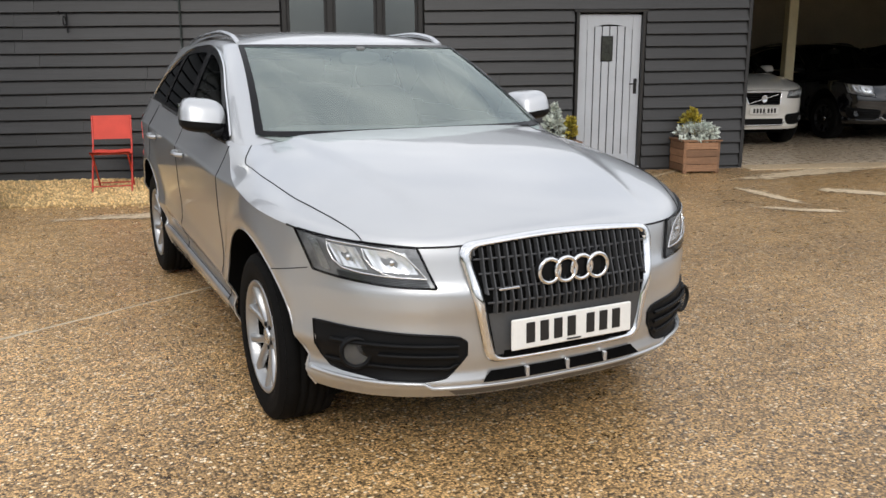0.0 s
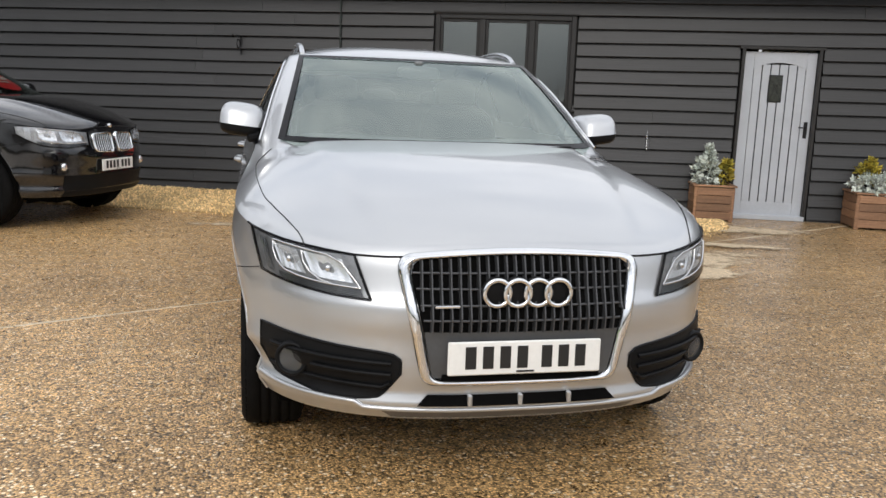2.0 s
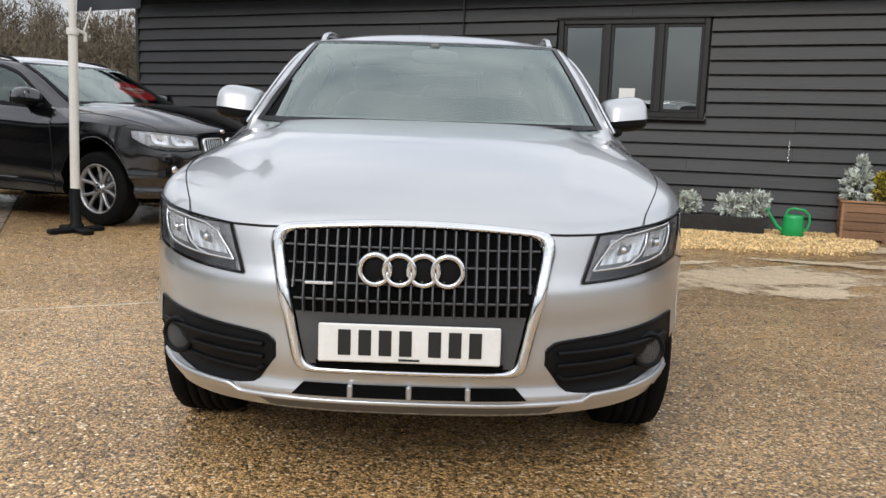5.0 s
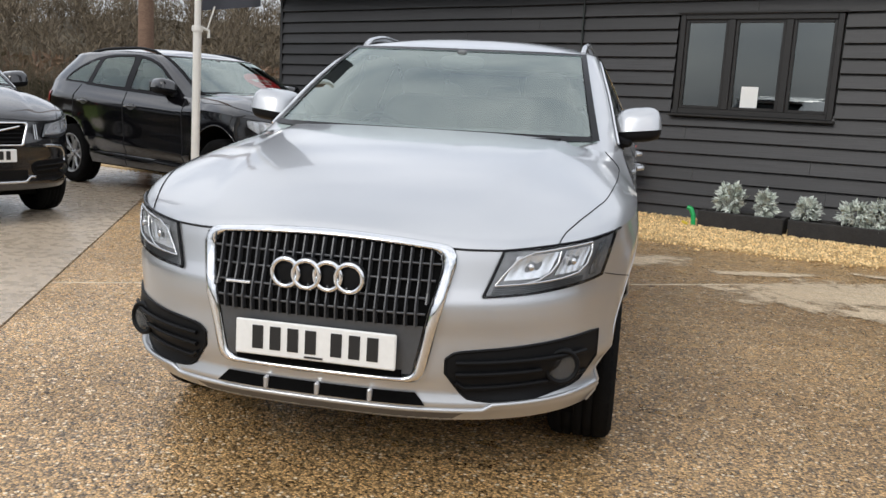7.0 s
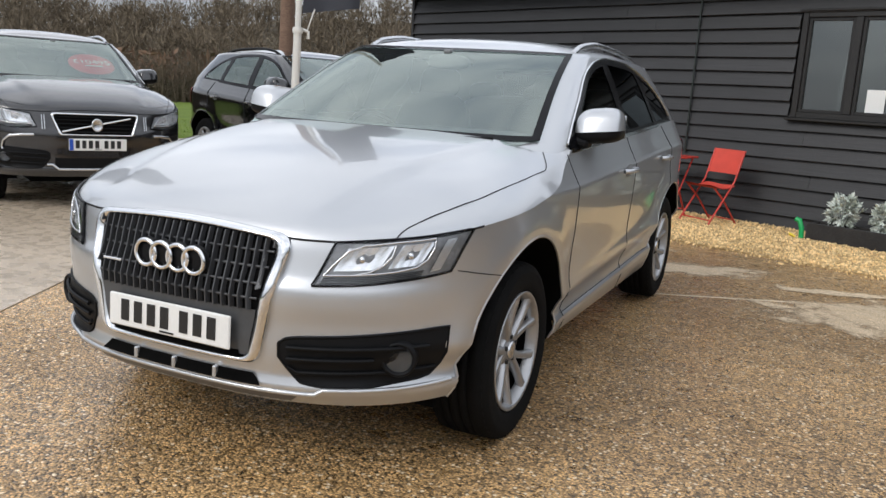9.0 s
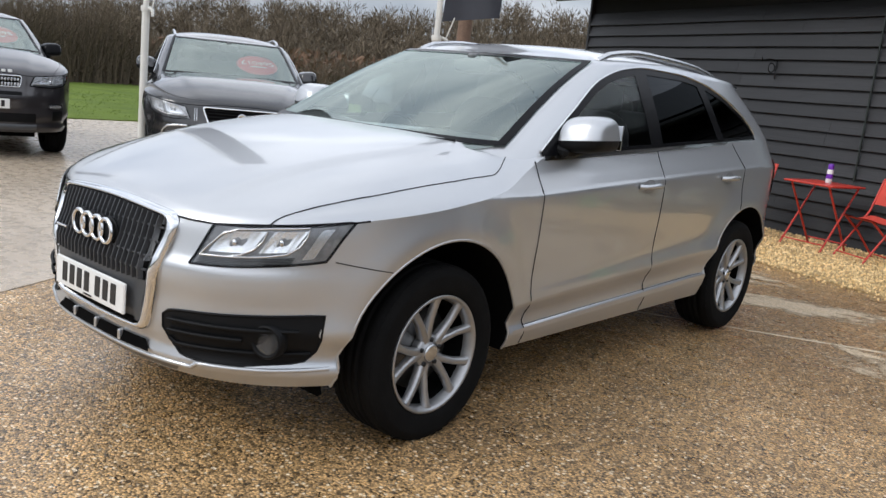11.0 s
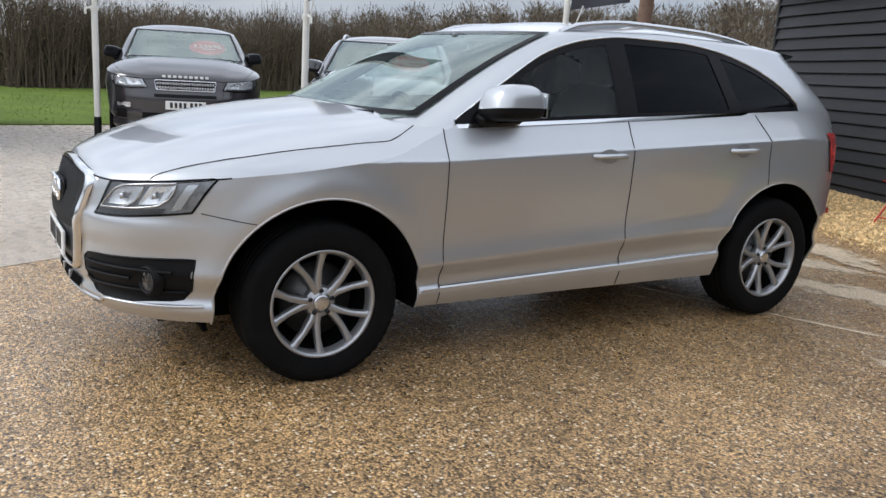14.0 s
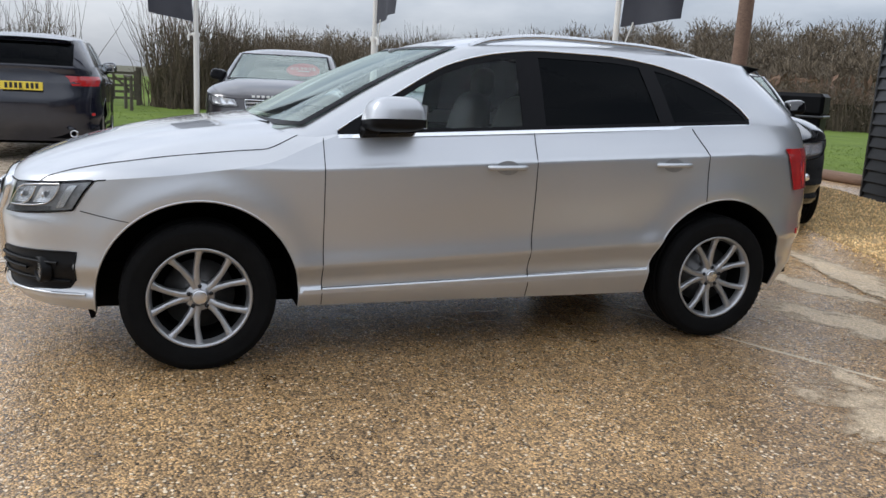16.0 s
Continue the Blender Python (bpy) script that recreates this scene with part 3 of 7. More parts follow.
def plan(u, wfun, front, fb, fp, rear, rb, rp, z):
    """A point of a rounded plan outline: u from 0 (nose) over 1 and 2 (side) to 3 (tail)."""
    if u <= 1:
        th = u * PI2
        y = front + fb - fb * max(math.cos(th), 0) ** (2 / fp)
        return wfun(y, z) * max(math.sin(th), 0) ** (2 / fp), y
    if u <= 2:
        y = front + fb + (u - 1) * (rear - rb - front - fb)
        return wfun(y, z), y
    th = (u - 2) * PI2
    y = rear - rb + rb * max(math.sin(th), 0) ** (2 / rp)
    return wfun(y, z) * max(math.cos(th), 0) ** (2 / rp), y


def low_plan(u, z):
    return plan(u, low_w, nose_y(z), NOSE_C - nose_y(z), NOSE_P, tail_y(z), tail_y(z) - TAIL_C, TAIL_P, z)


def cab_plan(u, z):
    return plan(u, cab_w, screen_y(z), screen_b(z), 3.0, cab_tail(z), 0.55, 3.0, z)


ARCHES = ((0.0, 0.35), (WHEELBASE, 0.36))
ARCH_R = 0.452


# the gap between bonnet and wing, from the lamp to the foot of the windscreen
shut_x = curve_fn((-0.675, -0.62, -0.55, -0.41, -0.286, -0.11, 0.085, 0.30), (0.702, 0.720, 0.748, 0.797, 0.829, 0.848, 0.859, 0.860))
SHUT = [(shut_x(y), y) for y in np.linspace(-0.675, 0.28, 36)] + [(0.858, 0.305), (0.852, 0.330), (0.840, 0.360), (0.820, 0.398), (0.797, 0.440), (0.775, 0.480), (0.762, 0.507)]


def in_arch(p, ya, za):
    return (abs(p.y - ya) if p.z < za else math.hypot(p.y - ya, p.z - za)) < ARCH_R - 1e-5


def arch_at(ya, za, a, r=ARCH_R):
    """A point (y, z) of the wheel arch; below the axle its edge runs straight down."""
    if math.sin(a) < 0:
        return ya + math.copysign(r, math.cos(a)), za + r * math.sin(a)
    return ya + r * math.cos(a), za + r * math.sin(a)


def wheel_mesh(S, side, parent, place, r, style):
    """A wheel under its car: tyre with tread blocks, rim, spokes, disc."""
    w = new("wheel")
    w.parent = parent
    w.matrix_local = place
    k = r / 0.359
    m = Matrix.Rotation(side * PI2, 4, "Y")
    ty = Shape()
    prof = [(0.232, -0.095), (0.246, -0.112), (0.275, -0.121), (0.31, -0.1205), (0.338, -0.112), (0.350, -0.098), (0.3535, -0.08)]
    for g in (-0.055, -0.02, 0.02, 0.055):
        prof += [(0.355, g - 0.012), (0.347, g - 0.010), (0.347, g - 0.004), (0.355, g - 0.002)]
    prof += [(0.3535, 0.08), (0.350, 0.098), (0.338, 0.112), (0.322, 0.119), (0.318, 0.1215), (0.31, 0.1205), (0.285, 0.1225), (0.26, 0.118), (0.246, 0.112), (0.236, 0.104)]
    ty.lathe([(a * k, b) for a, b in prof], m, 56)
    ty.make("tyre", M_TYRE, w, "black rubber tyre")
    if S.get("fine"):
        ty = Shape()
        for i in range(52):
            a = 2 * math.pi * i / 52
            for g in (-0.088, 0.088):
                ty.box(m @ Vector((0.3445 * k * math.cos(a), 0.3445 * k * math.sin(a), g)), (0.006, 0.026, 0.034), m @ Matrix.Rotation(a, 4, "Z"))
        ty.make("tread", M_TYRE, w, kind="stuff")
    rim = Shape()
    rim.lathe([(a * k, b) for a, b in ((0.236, 0.104), (0.2395, 0.112), (0.236, 0.1155), (0.228, 0.114), (0.222, 0.104), (0.214, 0.08), (0.2125, 0.068))], m, 56)
    n = style.get("spokes", 10)
    for i in range(n):
        a = 2 * math.pi * i / n
        turn = 0.0
        if style.get("pair", True):
            turn = 0.22 if i % 2 else -0.22
        pts = []
        for rr, hw, top, dep in ((0.045, 0.021, 0.080, 0.04), (0.085, 0.0150, 0.084, 0.035), (0.15, 0.0128, 0.094, 0.03), (0.205, 0.0145, 0.103, 0.026), (0.226, 0.022, 0.106, 0.022)):
            for x, z in ((-hw * 1.15, top - dep), (-hw, top - 0.006), (-hw * 0.55, top), (hw * 0.55, top), (hw, top - 0.006), (hw * 1.15, top - dep)):
                pts.append(m @ Matrix.Rotation(a + turn * max(0.226 - rr, 0) / 0.18, 4, "Z") @ Vector((rr * k, x * k, z)))
        fs = [(q * 6 + j, q * 6 + 6 + j, q * 6 + 7 + j, q * 6 + 1 + j) for q in range(4) for j in range(5)]
        rim.add(pts, fs, True)
    rim.lathe([(0.0, 0.088), (0.028, 0.088), (0.034, 0.085), (0.036, 0.078), (0.06, 0.078), (0.068, 0.07), (0.07, 0.04)], m, 28)
    rim.make("rim", S.get("rim_mat", M_ALLOY), w, "silver alloy rim with straight spokes")
    cap = Shape()
    cap.lathe([(0.0, 0.093), (0.028, 0.0925), (0.035, 0.090), (0.036, 0.082)], m, 20)
    cap.make("hub_cap", M_SATIN, w)
    for i in range(5):
        a = 2 * math.pi * (i + 0.5) / 5
        b = Shape()
        b.lathe([(0.0, 0.0865), (0.009, 0.086), (0.0105, 0.076), (0.0135, 0.075)], m @ Matrix.Translation((0.052 * math.cos(a), 0.052 * math.sin(a), 0)), 10)
        b.make("wheel_bolt", M_IRON, w)
    dk = Shape()
    dk.lathe([(0.0, 0.03), (0.08, 0.03), (0.085, 0.012), (0.165 * k, 0.012), (0.165 * k, -0.01)], m, 32)
    dk.make("brake_disc", material_once("brake_disc_steel", (0.11, 0.108, 0.105), 0.4, 0.8), w, "dull grey steel brake disc")
    # alloy barrel coloured near-black, shade behind the spokes put into the colour
    bk = Shape()
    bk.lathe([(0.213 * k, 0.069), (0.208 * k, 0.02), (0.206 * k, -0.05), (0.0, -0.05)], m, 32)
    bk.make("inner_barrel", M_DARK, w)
    return w


MADE = {}


def material_once(name, color, rough, metal=0.0):
    if name not in MADE:
        MADE[name] = material(name, color, rough, metal)
    return MADE[name]


def plate_bars(parent, m, yellow=False, blue=False, wide=0.52):
    """A number plate: a white or yellow panel with plain dark bars."""
    p = Shape().box((0, 0, 0), (wide, 0.012, 0.111), bevel=0.004).make("number_plate", M_PLATE_Y if yellow else M_PLATE, parent, "yellow rear number plate" if yellow else "white front number plate with dark bars")
    p.matrix_local = m
    xs = [-0.185, -0.127, -0.069, -0.011, 0.072, 0.130, 0.188]
    for x in xs:
        b = Shape().box((x * wide / 0.52, -0.0075, 0.003), (0.036, 0.003, 0.074), bevel=0.001).make("bar", M_INK, p)
        b.matrix_local = Matrix.Identity(4)
    Shape().box((0.0, -0.0072, -0.045), (0.06, 0.002, 0.006)).make("maker_line", M_INK, p)
    if blue:
        Shape().box((-0.24, -0.0075, 0), (0.035, 0.003, 0.105)).make("blue_band", M_BLUE, p)
    return p


def build_suv(label, m, paint, S):
    car = thing("car", label, "car", m, group=S.get("group", "parked cars"))
    fine = S.get("fine", False)
    sx, sz, sf, sw, sr = S.get("sx", 1), S.get("sz", 1), S.get("sf", 1), S.get("sw", 1), S.get("sr", 1)
    box_tail = S.get("box_tail", 0.0)

    def warp(p):
        x, y, z = p
        if y < 0:
            y = y * sf
        elif y < WHEELBASE:
            y = y * sw
        else:
            y = WHEELBASE * sw + (y - WHEELBASE) * sr
        if box_tail and z > 1.1 and p[1] > 2.4:
            y += box_tail * (z - 1.1) / 0.5 * (p[1] - 2.4) / 1.0
        if S.get("high_nose") and z > 0.6 and p[1] < 0.7:
            z += S["high_nose"] * min((z - 0.6) / 0.25, 1) * min((0.7 - p[1]) / 0.8, 1)
        return (x * sx, y, z * sz)

    def put(sh, name, mat, parent=car, label=""):
        sh.v = [warp(p) for p in sh.v]
        return sh.make(name, mat, parent, label)

    nf, ns, nr, nz = (36, 76, 14, 30) if fine else (22, 44, 12, 20)
    us = [i / nf for i in range(nf)] + [1 + i / ns for i in range(ns)] + [2 + i / nr for i in range(nr + 1)]
    # snap columns to the door gaps
    gaps = (0.56, 1.64, 2.665)
    ys_side = [NOSE_C + (TAIL_C - NOSE_C) * i / ns for i in range(ns + 1)]
    for g in gaps:
        k = min(range(len(ys_side)), key=lambda q: abs(ys_side[q] - g))
        us[nf + k] = 1 + (g - NOSE_C) / (TAIL_C - NOSE_C)

    def top_z(u):
        x, y = low_plan(u, 0.85)
        if y < 0.62:
            return bonnet_edge(y)
        return belt(y) if y < 3.0 else belt(3.0)

    def bottom_z(u):
        x, y = low_plan(u, 0.4)
        return 0.285 if 0.3 < y < 2.5 else 0.288 if y < 0 else 0.265

    CREASES = (0.28, 0.31, 0.345, 0.362, 0.378, 0.40, 0.435, 0.47, 0.488, 0.498, 0.53, 0.58, 0.62, 0.66, 0.70, 0.74, 0.78, 0.82, 0.86, 0.90, 0.93, 0.945, 0.951, 0.957, 0.970, 0.99, 1.01, 1.03, 1.05, 1.075, 1.10)
    grid = []
    for u in us:
        zb, zt = bottom_z(u), top_z(u)
        col = []
        for j in range(nz + 1):
            z = zb + (zt - zb) * j / nz
            if fine and u > 0.8:
                k = min(1.0, (u - 0.8) / 0.2) if u < 2 else max(0.0, 1 - (u - 2) / 0.6)
                ym = low_plan(u, 0.6)[1]
                zc = CREASES[j]
                zl = float(np.interp(zc, (0.28, 0.37, 0.49, 0.95, 1.10), (zb, along(ym, 0.365, 0.431), along(ym, 0.486, 0.587), min(along(ym, 0.95, 1.05), zt - 0.02), zt)))
                z += (zl - z) * k
            x, y = low_plan(u, z)
            col.append(Vector((x, y, z)))
        grid.append(col)
    # sill line row, so that doors end on it
    shell, doors = Shape(), {(0, 1): Shape(), (0, -1): Shape(), (1, 1): Shape(), (1, -1): Shape()}

    def snap(p, x_min=0.6):
        q = p.copy()
        for ya, za in ARCHES:
            d = Vector((p.y - ya, p.z - za))
            if in_arch(p, ya, za) and p.x > x_min:
                if d.y < 0:
                    q.y = ya + math.copysign(ARCH_R, d.x)
                    q.x = low_x(q.y, q.z)
                else:
                    d = d.normalized() * ARCH_R
                    q.y, q.z = ya + d.x, za + d.y
                q.x = low_x(q.y, q.z)
        return q

    for side in (1, -1):
        for i in range(len(us) - 1):
            for j in range(nz):
                quad = [grid[i][j], grid[i + 1][j], grid[i + 1][j + 1], grid[i][j + 1]]
                inside = [any(in_arch(q, ya, za) and q.x > 0.6 for ya, za in ARCHES) for q in quad]
                if all(inside):
                    continue
                if any(inside):
                    quad = [snap(q) for q in quad]
                c = sum(quad, Vector()) / 4
                pts = [Vector((side * q.x, q.y, q.z)) for q in quad]
                dest = shell
                if 1 <= us[i] and us[i + 1] <= 2 and c.z > along(c.y, 0.372, 0.437):
                    if gaps[0] < c.y < gaps[1]:
                        dest = doors[(0, side)]
                    elif gaps[1] < c.y < gaps[2]:
                        dest = doors[(1, side)]
                dest.add(pts, [(0, 1, 2, 3) if side > 0 else (3, 2, 1, 0)], True)
    put(weld(shell), "body", paint)
    for (k, side), sh in doors.items():
        d = put(weld(sh), "front_door" if k == 0 else "rear_door", paint)
        S.setdefault("doors", {})[(k, side)] = d

    # bonnet
    bon = Shape()

    def cap_point(u, rho, spine_y):
        zt = top_z(u)
        x, y = low_plan(u, zt)
        yy = spine_y + (y - spine_y) * rho
        flat = min(max((yy + 0.35) / 0.5, 0.0), 1.0)
        g = max(1 - rho ** 3.0, 0) ** 0.56 * (1 - flat) + wing_round(1 - rho) * flat
        crest = min(max((float(np.interp(yy, (-0.9, 0.05, 0.6), (0.43, 0.60, 0.66))) - x * rho) / 0.05 + 0.5, 0.0), 1.0)
        crest = 0.011 * crest * crest * (3 - 2 * crest) * min(1.0, (1 - rho) / 0.12)
        return Vector((x * rho, yy, zt + (max(bonnet_mid(yy), zt) - zt) * g + crest - 0.008 * min(1.0, (1 - rho) / 0.12)))

    ub = [i / nf for i in range(nf + 1)]
    rhos = [1 - (k / 32) ** 1.2 for k in range(33)]
    for side in (1, -1):
        cols = [[cap_point(u, r, NOSE_C) for r in rhos] for u in ub]
        n_side = 14
        for k in range(1, n_side + 1):
            y = NOSE_C + (0.66 - NOSE_C) * k / n_side
            u = 1 + (y - NOSE_C) / (TAIL_C - NOSE_C)
            cols.append([cap_point(u, r, y - 0.30 * k / n_side) for r in rhos])
        for i in range(len(cols) - 1):
            for j in range(len(rhos) - 1):
                q = [cols[i][j], cols[i + 1][j], cols[i + 1][j + 1], cols[i][j + 1]]
                pts = [Vector((side * p.x, p.y, p.z)) for p in q]
                bon.add(pts, [(0, 1, 2, 3) if side > 0 else (3, 2, 1, 0)], True)
    put(weld(bon), "bonnet", paint)

    # cabin shell with its openings
    cab = Shape()
    nzc = 26 if fine else 18

    def cab_top(u):
        x, y = cab_plan(u, 1.55)
        return float(np.interp(y, (1.15, 1.35, 1.6, 2.0, 2.8, 3.3), (1.556, 1.545, 1.565, 1.58, 1.56, 1.53)))

    def is_open(p):
        if abs(p.x) < screen_half(p.z) - 0.012 and p.y < 1.4 and 1.105 + 0.045 * (abs(p.x) / 0.77) ** 6 < p.z < 1.536:
            return True
        if 0.66 < p.y < 2.95 and belt(p.y) + 0.014 < p.z < glass_top(p.y) - 0.014 and abs(p.x) > 0.5:
            return True
        return abs(p.x) < 0.55 and p.y > 3.2 and 1.24 < p.z < 1.49

    ucs = [i / nf for i in range(nf)] + [1 + i / (ns // 2) for i in range(ns // 2)] + [2 + i / nr for i in range(nr + 1)]
    for side in (1, -1):
        cols = []
        for u in ucs:
            zt = cab_top(u)
            col = []
            for j in range(nzc + 1):
                z = 1.0 + (zt - 1.0) * j / nzc
                x, y = cab_plan(u, z)
                col.append(Vector((x, y, z)))
            for k in range(1, 11):
                x, y = cab_plan(u, zt)
                rho = 1 - k / 10
                spine = y if 1 <= u <= 2 else (screen_y(zt) + screen_b(zt) if u < 1 else cab_tail(zt) - 0.55)
                yy = spine + (y - spine) * rho
                col.append(Vector((x * rho, yy, zt + (roof_mid(yy) - zt) * (1 - rho ** 2.6) ** 0.85)))
            cols.append(col)
        for i in range(len(cols) - 1):
            for j in range(len(cols[0]) - 1):
                q = [cols[i][j], cols[i + 1][j], cols[i + 1][j + 1], cols[i][j + 1]]
                c = sum(q, Vector()) / 4
                if is_open(c):
                    continue
                cab.add([Vector((side * p.x, p.y, p.z)) for p in q], [(0, 1, 2, 3) if side > 0 else (3, 2, 1, 0)], True)
    put(weld(cab), "roof", paint)

    # glazing
    def ws(u, v, out=0.004):
        z0 = 1.085 + 0.05 * abs(2 * u - 1) ** 6
        z = z0 + (1.545 - z0) * v
        return screen_at((2 * u - 1) * screen_half(z), z, out)

    def foot(u):
        return 0.10 * (1 - abs(2 * u - 1) ** 6)

    put(Shape().grid(ws, 24, 14), "windscreen", M_WS, label="clear reflective windscreen").visible_shadow = False
    edge = Shape()
    for a, b in ((0.0, 0.020), (0.980, 1.0)):
        edge.grid(lambda u, v, a=a, b=b: ws(a + (b - a) * u, 0.005 + 0.995 * v, 0.008), 2, 14)
    edge.grid(lambda u, v: ws(u, foot(u) - 0.01 + 0.045 * v, 0.0078), 24, 2)
    put(Shape().grid(lambda u, v: ws(0.5 + 0.58 * (u - 0.5), foot(0.5 + 0.58 * (u - 0.5)) - 0.13 * (1 - v), 0.0095 - 0.003 * v), 24, 4), "scuttle_panel", M_TRIM)
    edge.grid(lambda u, v: ws(u, 0.968 + 0.032 * v, 0.0075), 24, 2)
    put(edge, "windscreen_seal", M_GLOSSTRIM)

    def side_pane(y0, y1, lean0=0.0, lean1=0.0, pad=0.026, out=0.003, pad_low=0.018):
        def f(u, v):
            y = y0 + (y1 - y0) * u
            lo, hi = belt(y) + pad_low, max(glass_top(y) - pad, belt(y) + pad_low + 0.004)
            z = lo + (hi - lo) * v
            y += (lean0 * (1 - u) + lean1 * u) * (z - belt(y))
            return Vector((cab_x(y, z) + out, y, z))
        return f

    for side in (1, -1):
        for nm, y0, y1, l0, l1, mt in (("front_side_window", 0.78, 1.58, 0.0, 0.0, M_GLASS), ("rear_side_window", 1.70, 2.40, 0.0, -0.28, M_PRIVACY), ("quarter_window", 2.47, 2.94, -0.28, 0.0, M_PRIVACY)):
            sh = Shape().grid(mirror_pts(side_pane(y0 - 0.01, y1 + 0.01, l0, l1, 0.012, 0.002, 0.005), side), 14, 8, flip=side < 0)
            put(sh, nm, S.get("all_panes", mt)).visible_shadow = False
        fr = Shape()
        strip = lambda lo, hi, out: (lambda u, v: (lambda y: Vector((cab_x(y, lo(y) + (hi(y) - lo(y)) * v) + out, y, lo(y) + (hi(y) - lo(y)) * v)))(0.63 + (2.97 - 0.63) * u))
        fr.grid(mirror_pts(strip(lambda y: max(glass_top(y) - 0.030, belt(y)), lambda y: glass_top(y) + 0.004, 0.006), side), 60, 2, flip=side < 0)
        fr.grid(mirror_pts(strip(lambda y: belt(y) - 0.002, lambda y: min(belt(y) + 0.022, glass_top(y)), 0.005), side), 60, 2, flip=side < 0)
        for y0, y1, l0, l1 in ((0.64, 0.80, 0.0, 0.0), (1.575, 1.705, 0.0, 0.0), (2.39, 2.48, -0.28, -0.28)):
            fr.grid(mirror_pts(side_pane(y0, y1, l0, l1, 0.0, 0.0065, 0.0), side), 4, 10, flip=side < 0)
        put(fr, "window_surround", M_GLOSSTRIM)
        ch = Shape()
        ch.grid(mirror_pts(strip(lambda y: belt(y) - 0.013, lambda y: belt(y) + 0.004, 0.010), side), 60, 2, flip=side < 0)
        if S.get("chrome_line", True):
            ch.tube([(side * (cab_x(y, glass_top(y)) + 0.004), y, glass_top(y) + 0.006) for y in np.linspace(0.63, 2.97, 46)], 0.006, 5)
        put(ch, "window_trim", M_CHROME if S.get("chrome_line", True) else M_GLOSSTRIM, label="bright window trim strip")
    put(Shape().grid(lambda u, v: Vector(((2 * u - 1) * 0.6, (lambda z: cab_tail(z) - 0.55 * (1 - max(1 - abs((2 * u - 1) * 0.6 / cab_w(3, z)) ** 3, 0) ** (1 / 3)) + 0.006)(1.22 + 0.28 * v), 1.22 + 0.28 * v)), 12, 6, flip=True), "rear_window", M_PRIVACY)

    # panel gaps
    cap_pts = [cap_point(u, r, NOSE_C) for u in np.linspace(0.4, 1.0, 70) for r in np.linspace(0.60, 1.0, 61)]
    for k in range(1, 61):
        y = NOSE_C + 0.61 * k / 60
        cap_pts += [cap_point(1 + (y - NOSE_C) / (TAIL_C - NOSE_C), r, y - 0.30 * k / 60) for r in np.linspace(0.60, 1.0, 61)]
    cap_xy, cap_z = np.array([(p.x, p.y) for p in cap_pts]), np.array([p.z for p in cap_pts])

    def skin(x, y):
        """A point on the bonnet and wing tops."""
        d = np.sum((cap_xy - (x, y)) ** 2, axis=1)
        near = np.argsort(d)[:6]
        w = 1 / (d[near] + 1e-7)
        return Vector((x, y, float(np.sum(cap_z[near] * w) / np.sum(w)) + 0.0011))

    gap = Shape()
    r = 0.0026 if fine else 0.005
    for side in (1, -1):
        def line(pts, rr=r):
            gap.tube([(side * x, y, z) for x, y, z in pts], rr, 4)
        for y, lean in ((gaps[0], 0.0), (gaps[1], 0.0)):
            line([(low_x(y, z) + 0.0005, y, z) for z in np.linspace(0.29, belt(y) - 0.012, 24)])
        line([(low_x(2.665, z) + 0.0005, 2.665, z) for z in np.linspace(0.80, 1.05, 8)] + [(low_x(y, z) + 0.0005, y, z) for y, z in ((2.65, 1.08), (2.61, 1.14), (2.58, 1.185))])
        line([(low_x(y, along(y, 0.372, 0.437)) + 0.0005, y, along(y, 0.372, 0.437)) for y in np.linspace(0.56, 2.36, 30)], 0.0025)
        shut = [skin(x, y) for x, y in SHUT]
        line(shut, 0.0021)
        line([nose(u * PI2, top_z(u), 0.001) for u in np.linspace(0.0, 0.75, 24)], 0.0042)
        # bumper joint behind the lamp to the wheel arch
        line([nose(th, z, 0.0005) for th, z in ((1.07, 0.742), (1.16, 0.728), (1.25, 0.714), (1.318, 0.703))], 0.0025)
    put(gap, "panel_gap", M_SEAM)

    # arches, underside, cabin floor
    for ya, za in ARCHES:
        for side in (1, -1):
            lip = Shape()
            angs = np.linspace(-0.15, math.pi + 0.15, 40)
            lip.tube([(lambda y, z: (side * (low_x(y, z) - 0.003), y, z))(*arch_at(ya, za, a)) for a in angs], 0.006, 6)
            put(lip, "arch_lip", S.get("arch_mat", paint))
            li = Shape()

            def liner(u, v):
                a = -0.17 + (math.pi + 0.34) * u
                y, z = arch_at(ya, za, a, ARCH_R - 0.002)
                return Vector((side * ((low_x(y, z) - 0.006) * (1 - v) + 0.45 * v), y, z))

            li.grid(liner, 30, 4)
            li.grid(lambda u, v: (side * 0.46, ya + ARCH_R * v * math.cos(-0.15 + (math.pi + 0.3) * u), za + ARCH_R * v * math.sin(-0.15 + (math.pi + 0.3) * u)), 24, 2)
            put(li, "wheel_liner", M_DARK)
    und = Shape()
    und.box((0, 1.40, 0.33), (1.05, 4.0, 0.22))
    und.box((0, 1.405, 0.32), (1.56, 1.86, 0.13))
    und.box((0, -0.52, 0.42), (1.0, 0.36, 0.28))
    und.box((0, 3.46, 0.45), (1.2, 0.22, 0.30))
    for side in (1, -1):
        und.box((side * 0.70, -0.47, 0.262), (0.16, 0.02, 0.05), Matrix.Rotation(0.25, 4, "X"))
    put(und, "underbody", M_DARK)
    floor = Shape()
    floor.box((0, 1.44, 0.62), (1.66, 1.76, 0.04))
    floor.box((0, 2.85, 0.86), (1.50, 1.0, 0.03))
    floor.box((0, 0.56, 0.80), (1.60, 0.05, 0.40))
